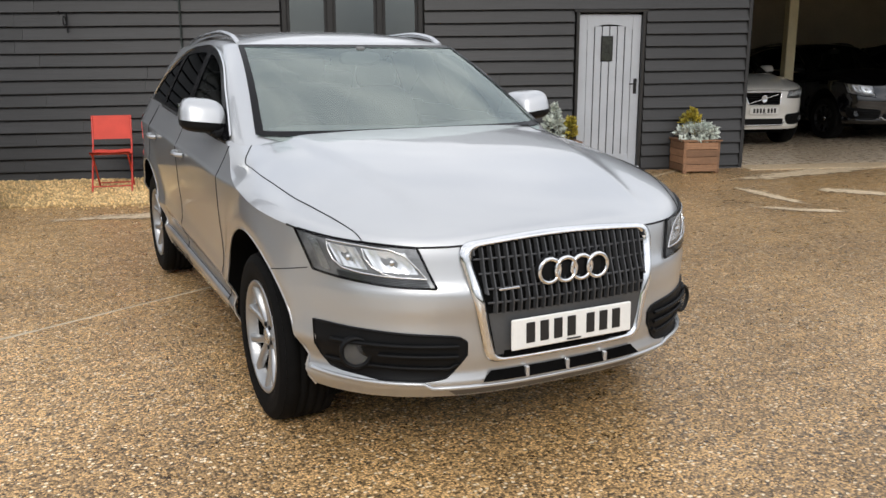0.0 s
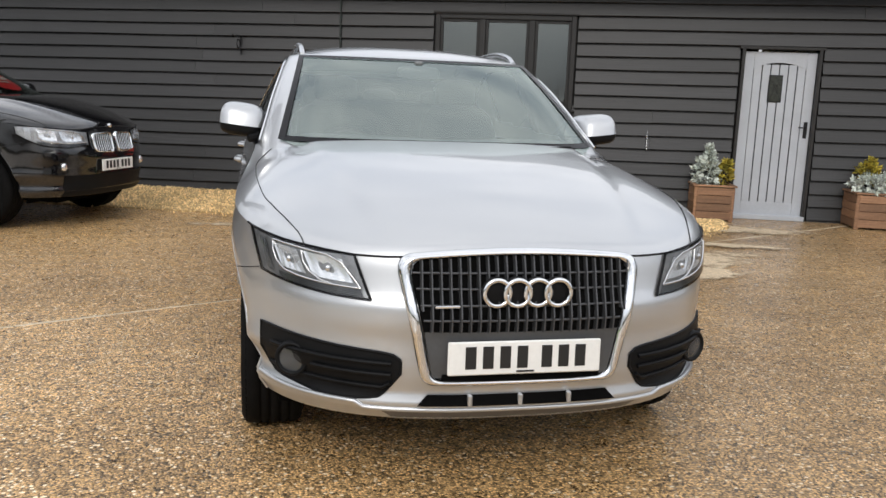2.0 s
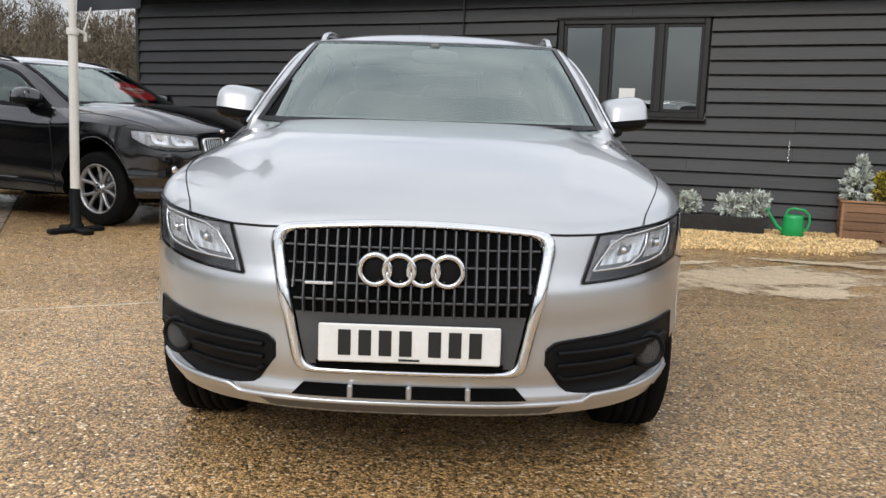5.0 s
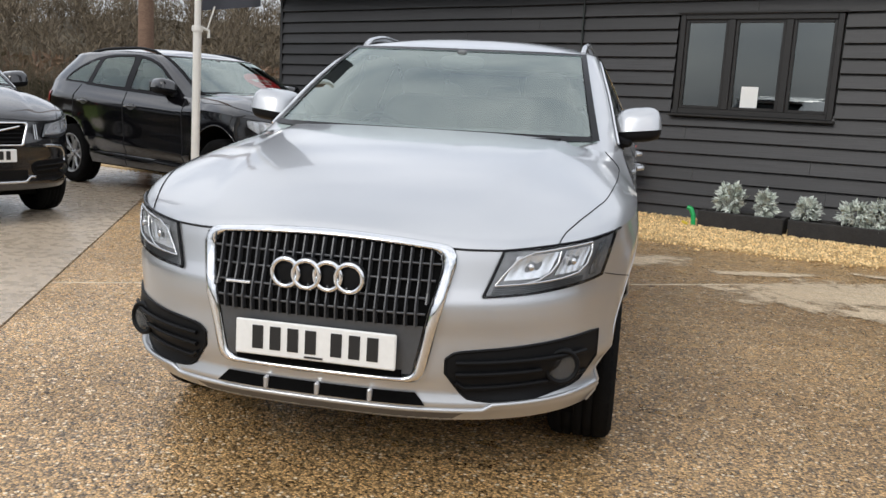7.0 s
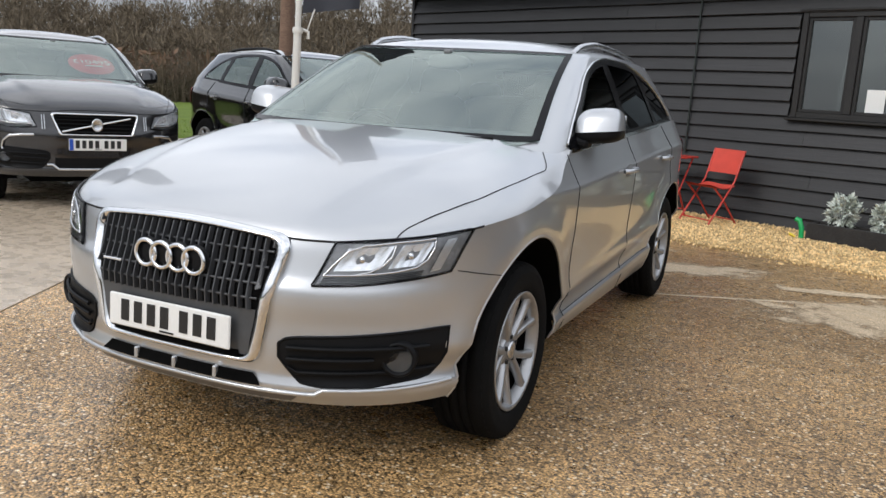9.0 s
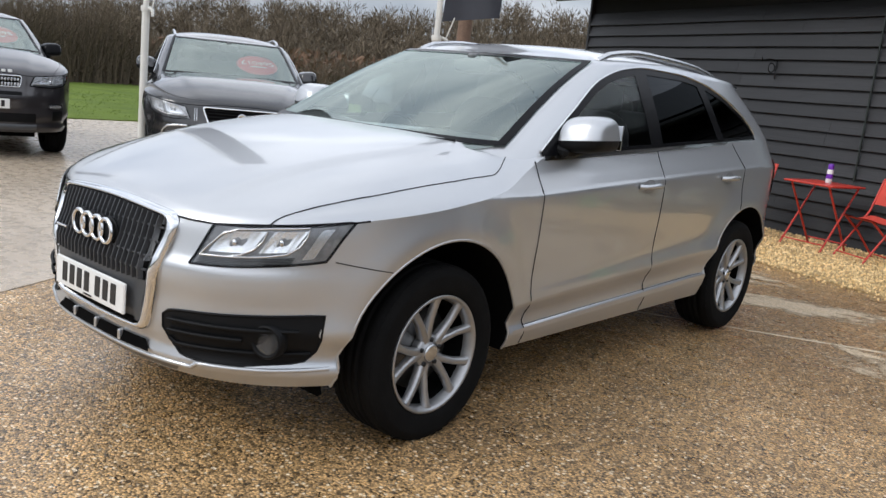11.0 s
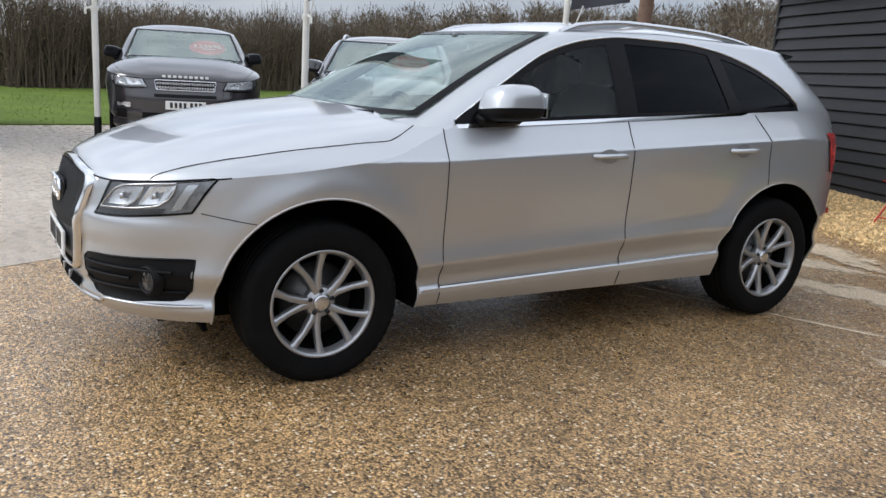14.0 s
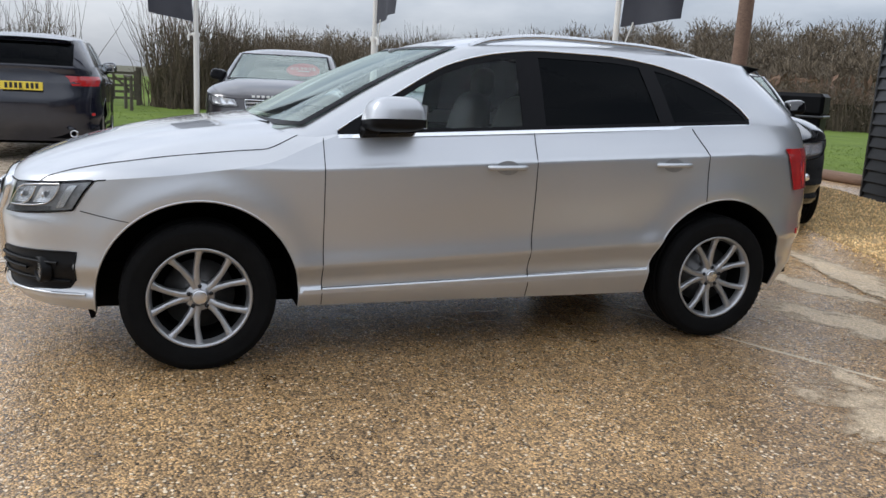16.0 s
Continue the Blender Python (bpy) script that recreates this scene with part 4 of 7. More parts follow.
    for side in (1, -1):
        floor.box((side * 0.82, 1.45, 0.86), (0.03, 1.72, 0.46))
        floor.box((side * 0.80, 2.80, 0.98), (0.03, 0.9, 0.22))
    put(floor, "cabin_floor", M_DASH)
    dash = Shape()
    dash.grid(lambda u, v: Vector(((2 * u - 1) * (0.70 + 0.08 * v), 0.36 + 0.62 * v + 0.2 * (2 * u - 1) ** 2 * (1 - v), 1.075 - 0.05 * v - 0.10 * v ** 6)), 16, 12)
    dash.box((0, 0.98, 0.82), (1.5, 0.06, 0.26), bevel=0.02)
    put(dash, "dashboard", M_DASH)
    # seats
    for x in (-0.38, 0.38):
        seat = Shape()
        seat.blob((x, 1.42, 0.72), (0.26, 0.27, 0.09), p=3.5)
        seat.blob((x, 1.72, 1.00), (0.25, 0.085, 0.32), Matrix.Rotation(-0.22, 4, "X"), p=3.2)
        seat.blob((x, 1.83, 1.375), (0.135, 0.055, 0.095), Matrix.Rotation(-0.12, 4, "X"), p=2.8)
        seat.tube([(x - 0.05, 1.80, 1.2), (x - 0.05, 1.83, 1.36)], 0.008)
        seat.tube([(x + 0.05, 1.80, 1.2), (x + 0.05, 1.83, 1.36)], 0.008)
        put(seat, "front_seat", S.get("seat_mat", M_SEAT))
    rs = Shape()
    rs.blob((0, 2.55, 0.98), (0.64, 0.10, 0.34), Matrix.Rotation(-0.25, 4, "X"), p=4)
    for x in (-0.42, 0, 0.42):
        rs.blob((x, 2.66, 1.33), (0.12, 0.05, 0.07), p=2.8)
    put(rs, "rear_seat", S.get("seat_mat", M_SEAT))
    sw_m = Matrix.Translation((-0.38, 1.05, 1.02)) @ Matrix.Rotation(-1.15, 4, "X")
    wh = Shape()
    wh.tube([sw_m @ Vector((0.18 * math.cos(a), 0.18 * math.sin(a), 0)) for a in np.linspace(0, 2 * math.pi, 32)], 0.015, 8, caps=False)
    wh.blob(sw_m @ Vector((0, 0, -0.02)), (0.075, 0.07, 0.03), sw_m.to_3x3().to_4x4(), p=3)
    wh.box(sw_m @ Vector((0, 0, -0.01)), (0.34, 0.035, 0.02), sw_m.to_3x3().to_4x4(), bevel=0.006)
    put(wh, "steering_wheel", M_TRIM)
    mir = Shape().blob((0, 1.12, 1.475), (0.12, 0.03, 0.038), p=3)
    mir.box((0, 1.13, 1.525), (0.05, 0.07, 0.03), bevel=0.01)
    put(mir, "interior_mirror", material_once("mirror_shell_grey", (0.16, 0.165, 0.165), 0.5))

    # mirrors, handles, rails
    for side in (1, -1):
        def cut(top):
            sh = Shape()
            t = Matrix.Translation((side * 0.918, 0.880, 1.183)) @ Matrix.Rotation(side * 0.12, 4, "Z")
            def f(u, v):
                a, b = 2 * math.pi * u, (0.5 * v if top else (-0.5 + 0.5 * v)) * math.pi
                sg = lambda q: math.copysign(abs(q) ** (2 / 3.6), q)
                x, y, z = sg(math.cos(a)) * sg(math.cos(b)), sg(math.sin(a)) * sg(math.cos(b)), sg(math.sin(b))
                sc = 1.0 if top else 0.985
                return t @ Vector((side * x * 0.112 * (1 - 0.08 * max(z, 0)) * sc, y * (0.142 if y < 0 else 0.150) * (1 - 0.15 * max(z, 0)) * sc, z * (0.108 if z > 0 else 0.056) + 0.012 * x))
            return sh.grid(f, 28, 10, flip=side < 0)
        wing = put(cut(True), "wing_mirror", S.get("mirror_mat", paint))
        put(cut(False), "mirror_base", M_TRIM, wing)
        arm = Shape().box((side * 0.835, 0.78, 1.135), (0.14, 0.09, 0.045), Matrix.Rotation(side * 0.2, 4, "Y"), bevel=0.015)
        put(arm, "mirror_arm", M_TRIM, wing)
        gl = Shape().box((side * 0.918, 1.022, 1.205), (0.17, 0.006, 0.11), bevel=0.002)
        put(gl, "mirror_glass", M_CHROME, wing)
        for k, (y0, y1, z) in enumerate(((1.375, 1.575, 0.967), (2.34, 2.54, 0.993))):
            ym = (y0 + y1) / 2
            door = S["doors"][(k, side)]
            hd = Shape().tube([(side * (low_x(y, z) + o), y, z + dz) for y, o, dz in ((y0, 0.004, 0), (y0 + 0.012, 0.026, 0.002), (y0 + 0.05, 0.036, 0.003), (ym, 0.037, 0.004), (y1 - 0.05, 0.036, 0.004), (y1 - 0.012, 0.028, 0.004), (y1, 0.004, 0.003))], 0.0125, 8)
            put(hd, "door_handle", paint, door)
            # flat disc, greyer than the paint: the hollow's shade as colour
            cup = Shape().grid(lambda u, v: (side * (low_x(ym, z) + 0.003), ym + 0.062 * math.cos(2 * math.pi * u) * v, z + 0.036 * math.sin(2 * math.pi * u) * v), 22, 3, flip=side > 0)
            put(cup, "handle_recess", material_once("handle_recess_grey", (0.36, 0.365, 0.37), 0.4, 0.7), door)
        if S.get("rails", True):
            rail = Shape()
            top = curve_fn((1.36, 1.48, 1.8, 2.3, 2.7, 2.84), (1.555, 1.597, 1.627, 1.617, 1.577, 1.53))
            rail.tube([(side * (0.615 - 0.03 * abs(y - 2.1) ** 2 * 0.4), y, top(y)) for y in np.linspace(1.36, 2.84, 30)], 0.016, 8)
            put(rail, "roof_rail", S.get("rail_mat", M_SATIN), label="satin roof rail")
        # sill strip
        sill = Shape().grid(mirror_pts(lambda u, v: (lambda y: Vector((low_x(y, along(y, 0.355, 0.418)) + 0.004, y, along(y, 0.352, 0.415) + 0.016 * v)))(0.47 + 1.88 * u), side), 30, 1, flip=side < 0)
        put(sill, "sill_strip", S.get("sill_mat", M_SATIN))
        tail = Shape().grid(mirror_pts(lambda u, v: (lambda z: (lambda y: Vector((low_x(y, z) + 0.006, y + 0.004, z)))(3.19 + 0.40 * u + 0.10 * (1 - v) * (1 - u)))(S.get("tail_low", 0.86) + (1.095 - S.get("tail_low", 0.86)) * v), side), 12, 8, flip=side < 0)
        put(tail, "tail_lamp", M_RED, label="red tail lamp")
        rf = Shape().box((side * (low_x(3.42, 0.61) - 0.003), 3.42, 0.61), (0.012, 0.07, 0.035), Matrix.Rotation(-side * -0.75, 4, "Z"), bevel=0.003)
        put(rf, "rear_reflector", M_RED)
    # wipers
    for x0, x1, zb in ((-0.55, 0.10, 0.0), (0.10, 0.60, 0.0)):
        wp = Shape()
        pts = [screen_at(x0 + (x1 - x0) * t, 1.112 + 0.014 * t * (0.4 if x0 < 0 else 1.0), 0.015) for t in np.linspace(0, 1, 10)]
        wp.tube(pts, 0.0065, 5)
        put(wp, "wiper", M_TRIM)
    sp = Shape().grid(lambda u, v: Vector(((2 * u - 1) * 0.58, 3.15 + 0.16 * v - 0.10 * abs(2 * u - 1) ** 3, 1.575 - 0.02 * v - 0.02 * abs(2 * u - 1) ** 2)), 14, 4)
    sp.grid(lambda u, v: Vector(((2 * u - 1) * 0.58, 3.31 - 0.08 * v - 0.10 * abs(2 * u - 1) ** 3, 1.555 - 0.035 * v - 0.02 * abs(2 * u - 1) ** 2)), 14, 2)
    put(sp, "roof_spoiler", paint)
    build_front(car, put, warp, paint, S)
    # wheels
    rt = S.get("tyre", 0.355)
    for ya, hub in zip((0.0, WHEELBASE * sw), S.get("hubs", (rt - 0.004, rt - 0.004))):
        for side in (1, -1):
            wheel_mesh(S, side, car, Matrix.Translation((side * (0.795 * sx), ya, hub)), rt, S.get("wheel", {}))
    if S.get("price"):
        thing_part_sticker(car, warp, S)
    return car


def thing_part_sticker(car, warp, S):
    """A red oval price sticker behind the top of the windscreen."""
    cx, cz = S.get("sticker_at", (0.30, 1.315))
    sh = Shape()
    sh.grid(lambda u, v: screen_at(cx + 0.24 * v * math.cos(2 * math.pi * u), cz + 0.108 * v * math.sin(2 * math.pi * u), -0.018), 32, 3, flip=True)
    sh.v = [warp(p) for p in sh.v]
    st = sh.make("price_sticker", M_STICKER, car, "red oval price sticker")
    a, b, c = (Vector(warp(screen_at(cx + dx, cz + dz, -0.008))) for dx, dz in ((0, 0.018), (0.1, 0.018), (0, 0.05)))
    ex = (b - a).normalized()
    up = (c - a).normalized()
    ez = ex.cross(up).normalized()
    up = ez.cross(ex)
    m = Matrix((ex, up, ez)).transposed().to_4x4()
    m.translation = a
    if S["price"] == "bars":
        sh = Shape()
        for k in range(6):
            sh.box(a + ex * (k - 2.5) * 0.055, (0.034, 0.062, 0.003), m.to_3x3().to_4x4())
        sh.make("bar", M_STICKINK, st)
    else:
        lettering(S["price"], 0.135, m, M_STICKINK, st)
    sh = Shape()
    sh.box(a - up * 0.085, (0.19, 0.022, 0.003), m.to_3x3().to_4x4())
    sh.make("small_print_line", M_STICKINK, st)
    return st


def weld(sh):
    """Merges equal points, so that the surface shades smoothly."""
    seen, idx, vs = {}, [], []
    for p in sh.v:
        k = (round(p[0], 4), round(p[1], 4), round(p[2], 4))
        if k not in seen:
            seen[k] = len(vs)
            vs.append(p)
        idx.append(seen[k])
    fs, sm = [], []
    for f, s in zip(sh.f, sh.smooth):
        g = []
        for i in f:
            if idx[i] not in g:
                g.append(idx[i])
        if len(g) > 2:
            fs.append(tuple(g))
            sm.append(s)
    sh.v, sh.f, sh.smooth = vs, fs, sm
    return sh


def rounded_outline(corners, radius, n=7):
    """A closed outline with rounded corners, from (x, z) corners in order."""
    out = []
    k = len(corners)
    for i in range(k):
        p, a, b = Vector(corners[i]), Vector(corners[i - 1]), Vector(corners[(i + 1) % k])
        da, db = (a - p).normalized(), (b - p).normalized()
        ang = da.angle(db)
        t = min(radius / math.tan(ang / 2), (a - p).length * 0.45, (b - p).length * 0.45)
        s, e = p + da * t, p + db * t
        for q in range(n + 1):
            w = q / n
            out.append(((1 - w) ** 2 * s.x + 2 * w * (1 - w) * p.x + w * w * e.x, (1 - w) ** 2 * s.y + 2 * w * (1 - w) * p.y + w * w * e.y))
    dense = []
    for i in range(len(out)):
        p, q = Vector(out[i]), Vector(out[(i + 1) % len(out)])
        m = max(1, int((q - p).length / 0.05))
        dense += [tuple(p + (q - p) * (j / m)) for j in range(m)]
    return dense


def band(sh, outer, inner, out_o, out_i, at):
    """A ring between two outlines that have the same number of points, with a rounded face."""
    n = len(outer)
    rows = []
    for w, lift in ((0.0, out_o), (0.08, out_o + 0.018), (0.5, max(out_o, out_i) + 0.024), (0.9, out_i + 0.018), (1.0, out_i - 0.01)):
        rows.append([at(o[0] + (i[0] - o[0]) * w, o[1] + (i[1] - o[1]) * w, lift) for o, i in zip(outer, inner)])
    vs = [p for r in rows for p in r]
    fs = [(k * n + i, (k + 1) * n + i, (k + 1) * n + (i + 1) % n, k * n + (i + 1) % n) for k in range(len(rows) - 1) for i in range(n)]
    sh.add(vs, fs, True)


def shrink(outline, c, kx, kz):
    return [(c[0] + (x - c[0]) * kx, c[1] + (z - c[1]) * kz) for x, z in outline]


def filled(sh, outline, c, out, at, rings=4):
    n = len(outline)
    vs = []
    for k in range(rings):
        w = k / rings
        vs += [at(x + (c[0] - x) * w, z + (c[1] - z) * w, out) for x, z in outline]
    fs = [(k * n + i, (k + 1) * n + i, (k + 1) * n + (i + 1) % n, k * n + (i + 1) % n) for k in range(rings - 1) for i in range(n)]
    sh.add(vs, fs, True)
    sh.add(vs[-n:] + [at(c[0], c[1], out)], [(i, n, (i + 1) % n) for i in range(n)], True)


def lamp_param(S):
    inner, tip = S.get("lamp_inner", 0.50), S.get("lamp_tip", -0.445)
    low = S.get("lamp_low", (0.698, 0.706, 0.720, 0.731, 0.744))
    cut = 0.0 if "lamp_low" in S else 0.13
    high = S.get("lamp_high", (0.835, 0.848, 0.860, 0.870, 0.880))
    w = low_w(-0.6, 0.78)
    th0 = math.asin((inner / w) ** (NOSE_P / 2))
    th1 = math.acos(min(1.0, ((NOSE_C - tip) / (NOSE_C - nose_y(0.85))) ** (NOSE_P / 2)))
    lo, hi = curve_fn((0, 0.3, 0.6, 0.8, 1.0), low), curve_fn((0, 0.3, 0.6, 0.8, 1.0), high)
    lean = S.get("lamp_lean", 0.06)

    def f(u, v, out):
        th = th0 + (th1 - th0) * u * (1 - cut * (1 - v)) + lean * v * (1 - u)
        return nose(th, lo(u) + (hi(u) - lo(u)) * v, out)

    return f


def build_front(car, put, warp, paint, S):
    style = S.get("style", "rings")
    fine = S.get("fine", False)
    lamp = lamp_param(S)
    for side in (1, -1):
        hl = put(Shape().grid(mirror_pts(lambda u, v: lamp(u, v, 0.002), side), 20, 8, flip=side < 0), "headlamp", M_LAMPBACK if fine else M_LAMPBRIGHT, label="clear headlamp with chrome reflectors")
        rim = Shape()
        ring = [lamp(u, 0, 0.006) for u in np.linspace(0, 1, 18)] + [lamp(1, v, 0.006) for v in np.linspace(0.1, 1, 5)] + [lamp(u, 1, 0.006) for u in np.linspace(0.96, 0, 18)] + [lamp(0, v, 0.006) for v in np.linspace(0.9, 0, 6)]
        rim.tube([(side * p.x, p.y, p.z) for p in ring], 0.0048, 6, caps=False)
        put(rim, "lamp_seal", M_GLOSSTRIM, hl)
        for u0, u1 in ((0.09, 0.40), (0.46, 0.70)):
            cell = lambda u, v: lamp(u0 + (u1 - u0) * u + 0.02 * (v - 0.5), 0.33 + 0.52 * v, 0.006 + 0.0005 * math.sin(26 * u) - 0.005 * math.sin(math.pi * u) * math.sin(math.pi * v))
            put(Shape().grid(mirror_pts(cell, side), 24, 8, flip=side < 0), "reflector", M_REFLECT, hl)
            c0 = lamp(u0 + (u1 - u0) * 0.45, 0.58, 0.008)
            put(Shape().blob((side * c0.x, c0.y, c0.z), (0.011, 0.008, 0.012), nu=12, nv=8), "bulb_cover", M_SATIN, hl)
        tr = Shape()
        for path in (((0.035, 0.24), (0.06, 0.46), (0.11, 0.78), (0.20, 0.90), (0.45, 0.93), (0.69, 0.93)), ((0.70, 0.88), (0.725, 0.70), (0.72, 0.45), (0.66, 0.29), (0.52, 0.245), (0.28, 0.235), (0.035, 0.24)), ((0.415, 0.86), (0.43, 0.62), (0.40, 0.42), (0.33, 0.29), (0.24, 0.24))):
            pts = []
            for (ua, va), (ub_, vb) in zip(path, path[1:]):
                pts += [lamp(ua + (ub_ - ua) * k / 5, va + (vb - va) * k / 5, 0.011) for k in range(5)]
            pts.append(lamp(path[-1][0], path[-1][1], 0.011))
            tr.tube([(side * q.x, q.y, q.z) for q in pts], 0.0038, 5)
        put(tr, "lamp_trim", M_SATIN, hl)
        rb = Shape()
        for vv in (0.06, 0.10, 0.14, 0.18):
            rb.tube([(lambda q: (side * q.x, q.y, q.z))(lamp(u, vv, 0.008)) for u in np.linspace(0.04, 0.74, 16)], 0.0022, 4)
        put(rb, "lamp_rib", M_GREYTRIM, hl)
        ind = Shape().grid(mirror_pts(lambda u, v: lamp(0.80 + 0.085 * u, 0.12 + 0.74 * v, 0.008), side), 5, 6, flip=side < 0)
        put(ind, "indicator", M_SATIN, hl)
        put(Shape().grid(mirror_pts(lambda u, v: lamp(u, v, 0.012), side), 20, 8, flip=side < 0), "lens", M_LENS, hl).visible_shadow = False

    if style in ("rings", "iron"):
        # lower corner grilles with fog lamps
        up = curve_fn((0.40, 0.43, 0.6, 0.835), (0.500, 0.520, 0.536, 0.556))
        dn = curve_fn((0.40, 0.475, 0.6, 0.78, 0.835), (0.455, 0.368, 0.362, 0.382, 0.47))
        for side in (1, -1):
            fg = put(Shape().grid(mirror_pts(lambda u, v: (lambda x: nose_at(x, dn(x) + (up(x) - dn(x)) * v, 0.003))(0.40 + 0.435 * u), side), 24, 8, flip=side < 0), "corner_grille", M_TRIM, label="black corner grille with slats")
            for z0, lift in ((0.405, 0.008), (0.452, 0.012), (0.490, 0.012)):
                sl = Shape().tube([(lambda p: (side * p.x, p.y, p.z))(nose_at(x, max(min(z0 + 0.03 * (x - 0.4), up(x) - 0.012), dn(x) + 0.012), lift)) for x in np.linspace(0.43, 0.675 if 0.42 < z0 < 0.47 else 0.80, 16)], 0.0075, 6)
                put(sl, "slat", M_TRIM, fg)
            edge = [nose_at(x, up(x), 0.002) for x in np.linspace(0.40, 0.835, 20)] + [nose_at(x, dn(x), 0.002) for x in np.linspace(0.835, 0.40, 20)]
            put(Shape().tube([(side * p.x, p.y, p.z) for p in edge + edge[:1]], 0.005, 6, caps=False), "grille_edge", M_TRIM, fg)
            c = nose_at(0.735, 0.462, 0.008)
            n = (nose_at(0.735, 0.462, 0.03) - c).normalized()
            n = Vector((side * n.x * 0.6, n.y - 0.4, n.z)).normalized()
            mt = n.to_track_quat("Z", "Y").to_matrix().to_4x4()
            mt.translation = Vector((side * c.x, c.y, c.z))
            fl = Shape().lathe([(0.062, -0.03), (0.059, 0.008), (0.054, 0.013), (0.047, 0.011), (0.044, 0.002)], mt, 28)
            fo = put(fl, "fog_lamp", M_TRIM, fg)
            put(Shape().lathe([(0.0, -0.002), (0.02, -0.001), (0.044, 0.004)], mt, 24), "fog_reflector", M_FOG, fo)
            put(Shape().lathe([(0.046, 0.004), (0.03, 0.008), (0.0, 0.010)], mt, 24), "fog_lens", M_LENS, fo).visible_shadow = False
    if style == "rings":
        outer = rounded_outline(((-0.425, 0.842), (0.425, 0.842), (0.395, 0.70), (0.335, 0.420), (-0.335, 0.420), (-0.395, 0.70)), 0.055)
        arch = lambda o: [(x, z + (0.026 * (1 - (x / 0.43) ** 2) if z > 0.8 else 0)) for x, z in o]
        inner = arch(shrink(outer, (0, 0.628), 0.893, 0.90))
        outer = arch(outer)
        gr = put(weld_none(lambda sh: filled(sh, inner, (0, 0.63), 0.008, nose_at, 10)), "grille", M_DARK, label="black grille with upright slats in a chrome frame")
        sh = Shape()
        band(sh, outer, inner, 0.0, 0.004, nose_at)
        put(sh, "grille_frame", M_CHROME, gr, "chrome grille frame")
        half = lambda z: float(np.interp(z, (0.43, 0.70, 0.83), (0.300, 0.353, 0.383))) - 0.008
        xs = np.linspace(-0.37, 0.37, 25)
        for x in xs:
            z1 = 0.822 + 0.024 * (1 - (x / 0.43) ** 2)
            z0 = 0.605
            while half(z0) < abs(x) and z0 < 0.8:
                z0 += 0.01
            s = Shape()
            for k in range(5):
                za, zb = z0 + (z1 - z0) * k / 5, z0 + (z1 - z0) * (k + 1) / 5
                a, b = nose_at(x, za, 0.008), nose_at(x, zb, 0.008)
                s.add([(x - 0.0055, a.y, za), (x - 0.0022, a.y - 0.020, za), (x + 0.0022, a.y - 0.020, za), (x + 0.0055, a.y, za), (x - 0.0055, b.y, zb), (x - 0.0022, b.y - 0.020, zb), (x + 0.0022, b.y - 0.020, zb), (x + 0.0055, b.y, zb)], [(0, 1, 5, 4), (1, 2, 6, 5), (2, 3, 7, 6)])
            put(s, "slat", M_SLAT, gr)
        for z in (0.642, 0.690, 0.740, 0.790):
            put(Shape().tube([nose_at(x, z, 0.014) for x in np.linspace(-half(z), half(z), 16)], 0.0045, 5), "crossbar", M_SLAT, gr)
        pan = Shape().grid(lambda u, v: (lambda z: nose_at((2 * u - 1) * (half(z) + 0.004), z, 0.014 + 0.01 * min(v, 1 - v)))(0.448 + 0.156 * v), 20, 6)
        put(pan, "plate_panel", M_GREYTRIM, gr, "grey plastic number plate holder")
        # near-black sheet on the holder, painted shade of a slot
        low = Shape().grid(lambda u, v: nose_at((2 * u - 1) * 0.27, 0.440 + 0.022 * v, 0.017), 16, 2)
        put(low, "lower_slot", M_DARK, gr)
        # four interlocking rings
        pad = Shape()
        for k in range(4):
            pad.blob((( k - 1.5) * 0.068, nose_at(0, 0.735, 0.030).y, 0.735), (0.052, 0.012, 0.052), nu=24, nv=8)
        put(pad, "badge_pad", M_TRIM, gr)
        for k in range(4):
            cx = (k - 1.5) * 0.0685
            y0 = nose_at(0, 0.735, 0.0).y - 0.047
            rg = Shape().tube([(cx + 0.0425 * math.cos(a), y0 - 0.002 * (k % 2), 0.735 + 0.0425 * math.sin(a)) for a in np.linspace(0, 2 * math.pi, 37)], 0.0082, 8, caps=False)
            put(rg, "badge_ring", M_CHROME, gr, "chrome badge ring")
        bar = Shape().box((-0.262, nose_at(-0.26, 0.69, 0.03).y, 0.690), (0.082, 0.006, 0.009), bevel=0.002)
        put(bar, "badge_bar", M_CHROME, gr)
        plate_bars(car, Matrix.Translation((0, nose_at(0, 0.522, 0.034).y, 0.522)) @ Matrix.Rotation(-0.03, 4, "X"))
        # flat near-black sheet on the bumper skin paints the shaded opening
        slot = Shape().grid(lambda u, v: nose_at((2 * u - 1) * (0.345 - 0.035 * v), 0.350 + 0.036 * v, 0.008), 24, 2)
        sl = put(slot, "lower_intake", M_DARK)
        for x in (-0.172, 0.0, 0.172):
            put(Shape().box((x, nose_at(x, 0.367, 0.008).y, 0.367), (0.016, 0.022, 0.040), bevel=0.004), "intake_post", paint, sl)
        lip = Shape()
        lip.tube([nose(th, 0.352 + 0.022 * (abs(th) / PI2) ** 2 - 0.02 * (abs(th) < 0.5), 0.003) for th in np.linspace(-1.10, 1.10, 60)], 0.009, 6)
        put(lip, "bumper_lip", paint)
        skid = Shape().grid(lambda u, v: nose_at((2 * u - 1) * (0.46 - 0.05 * (1 - v)), 0.284 + 0.040 * v, 0.005 - 0.006 * (1 - v)), 24, 3)
        put(skid, "skid_plate", M_SKID, label="grey skid plate under the bumper")
    elif style == "kidney":
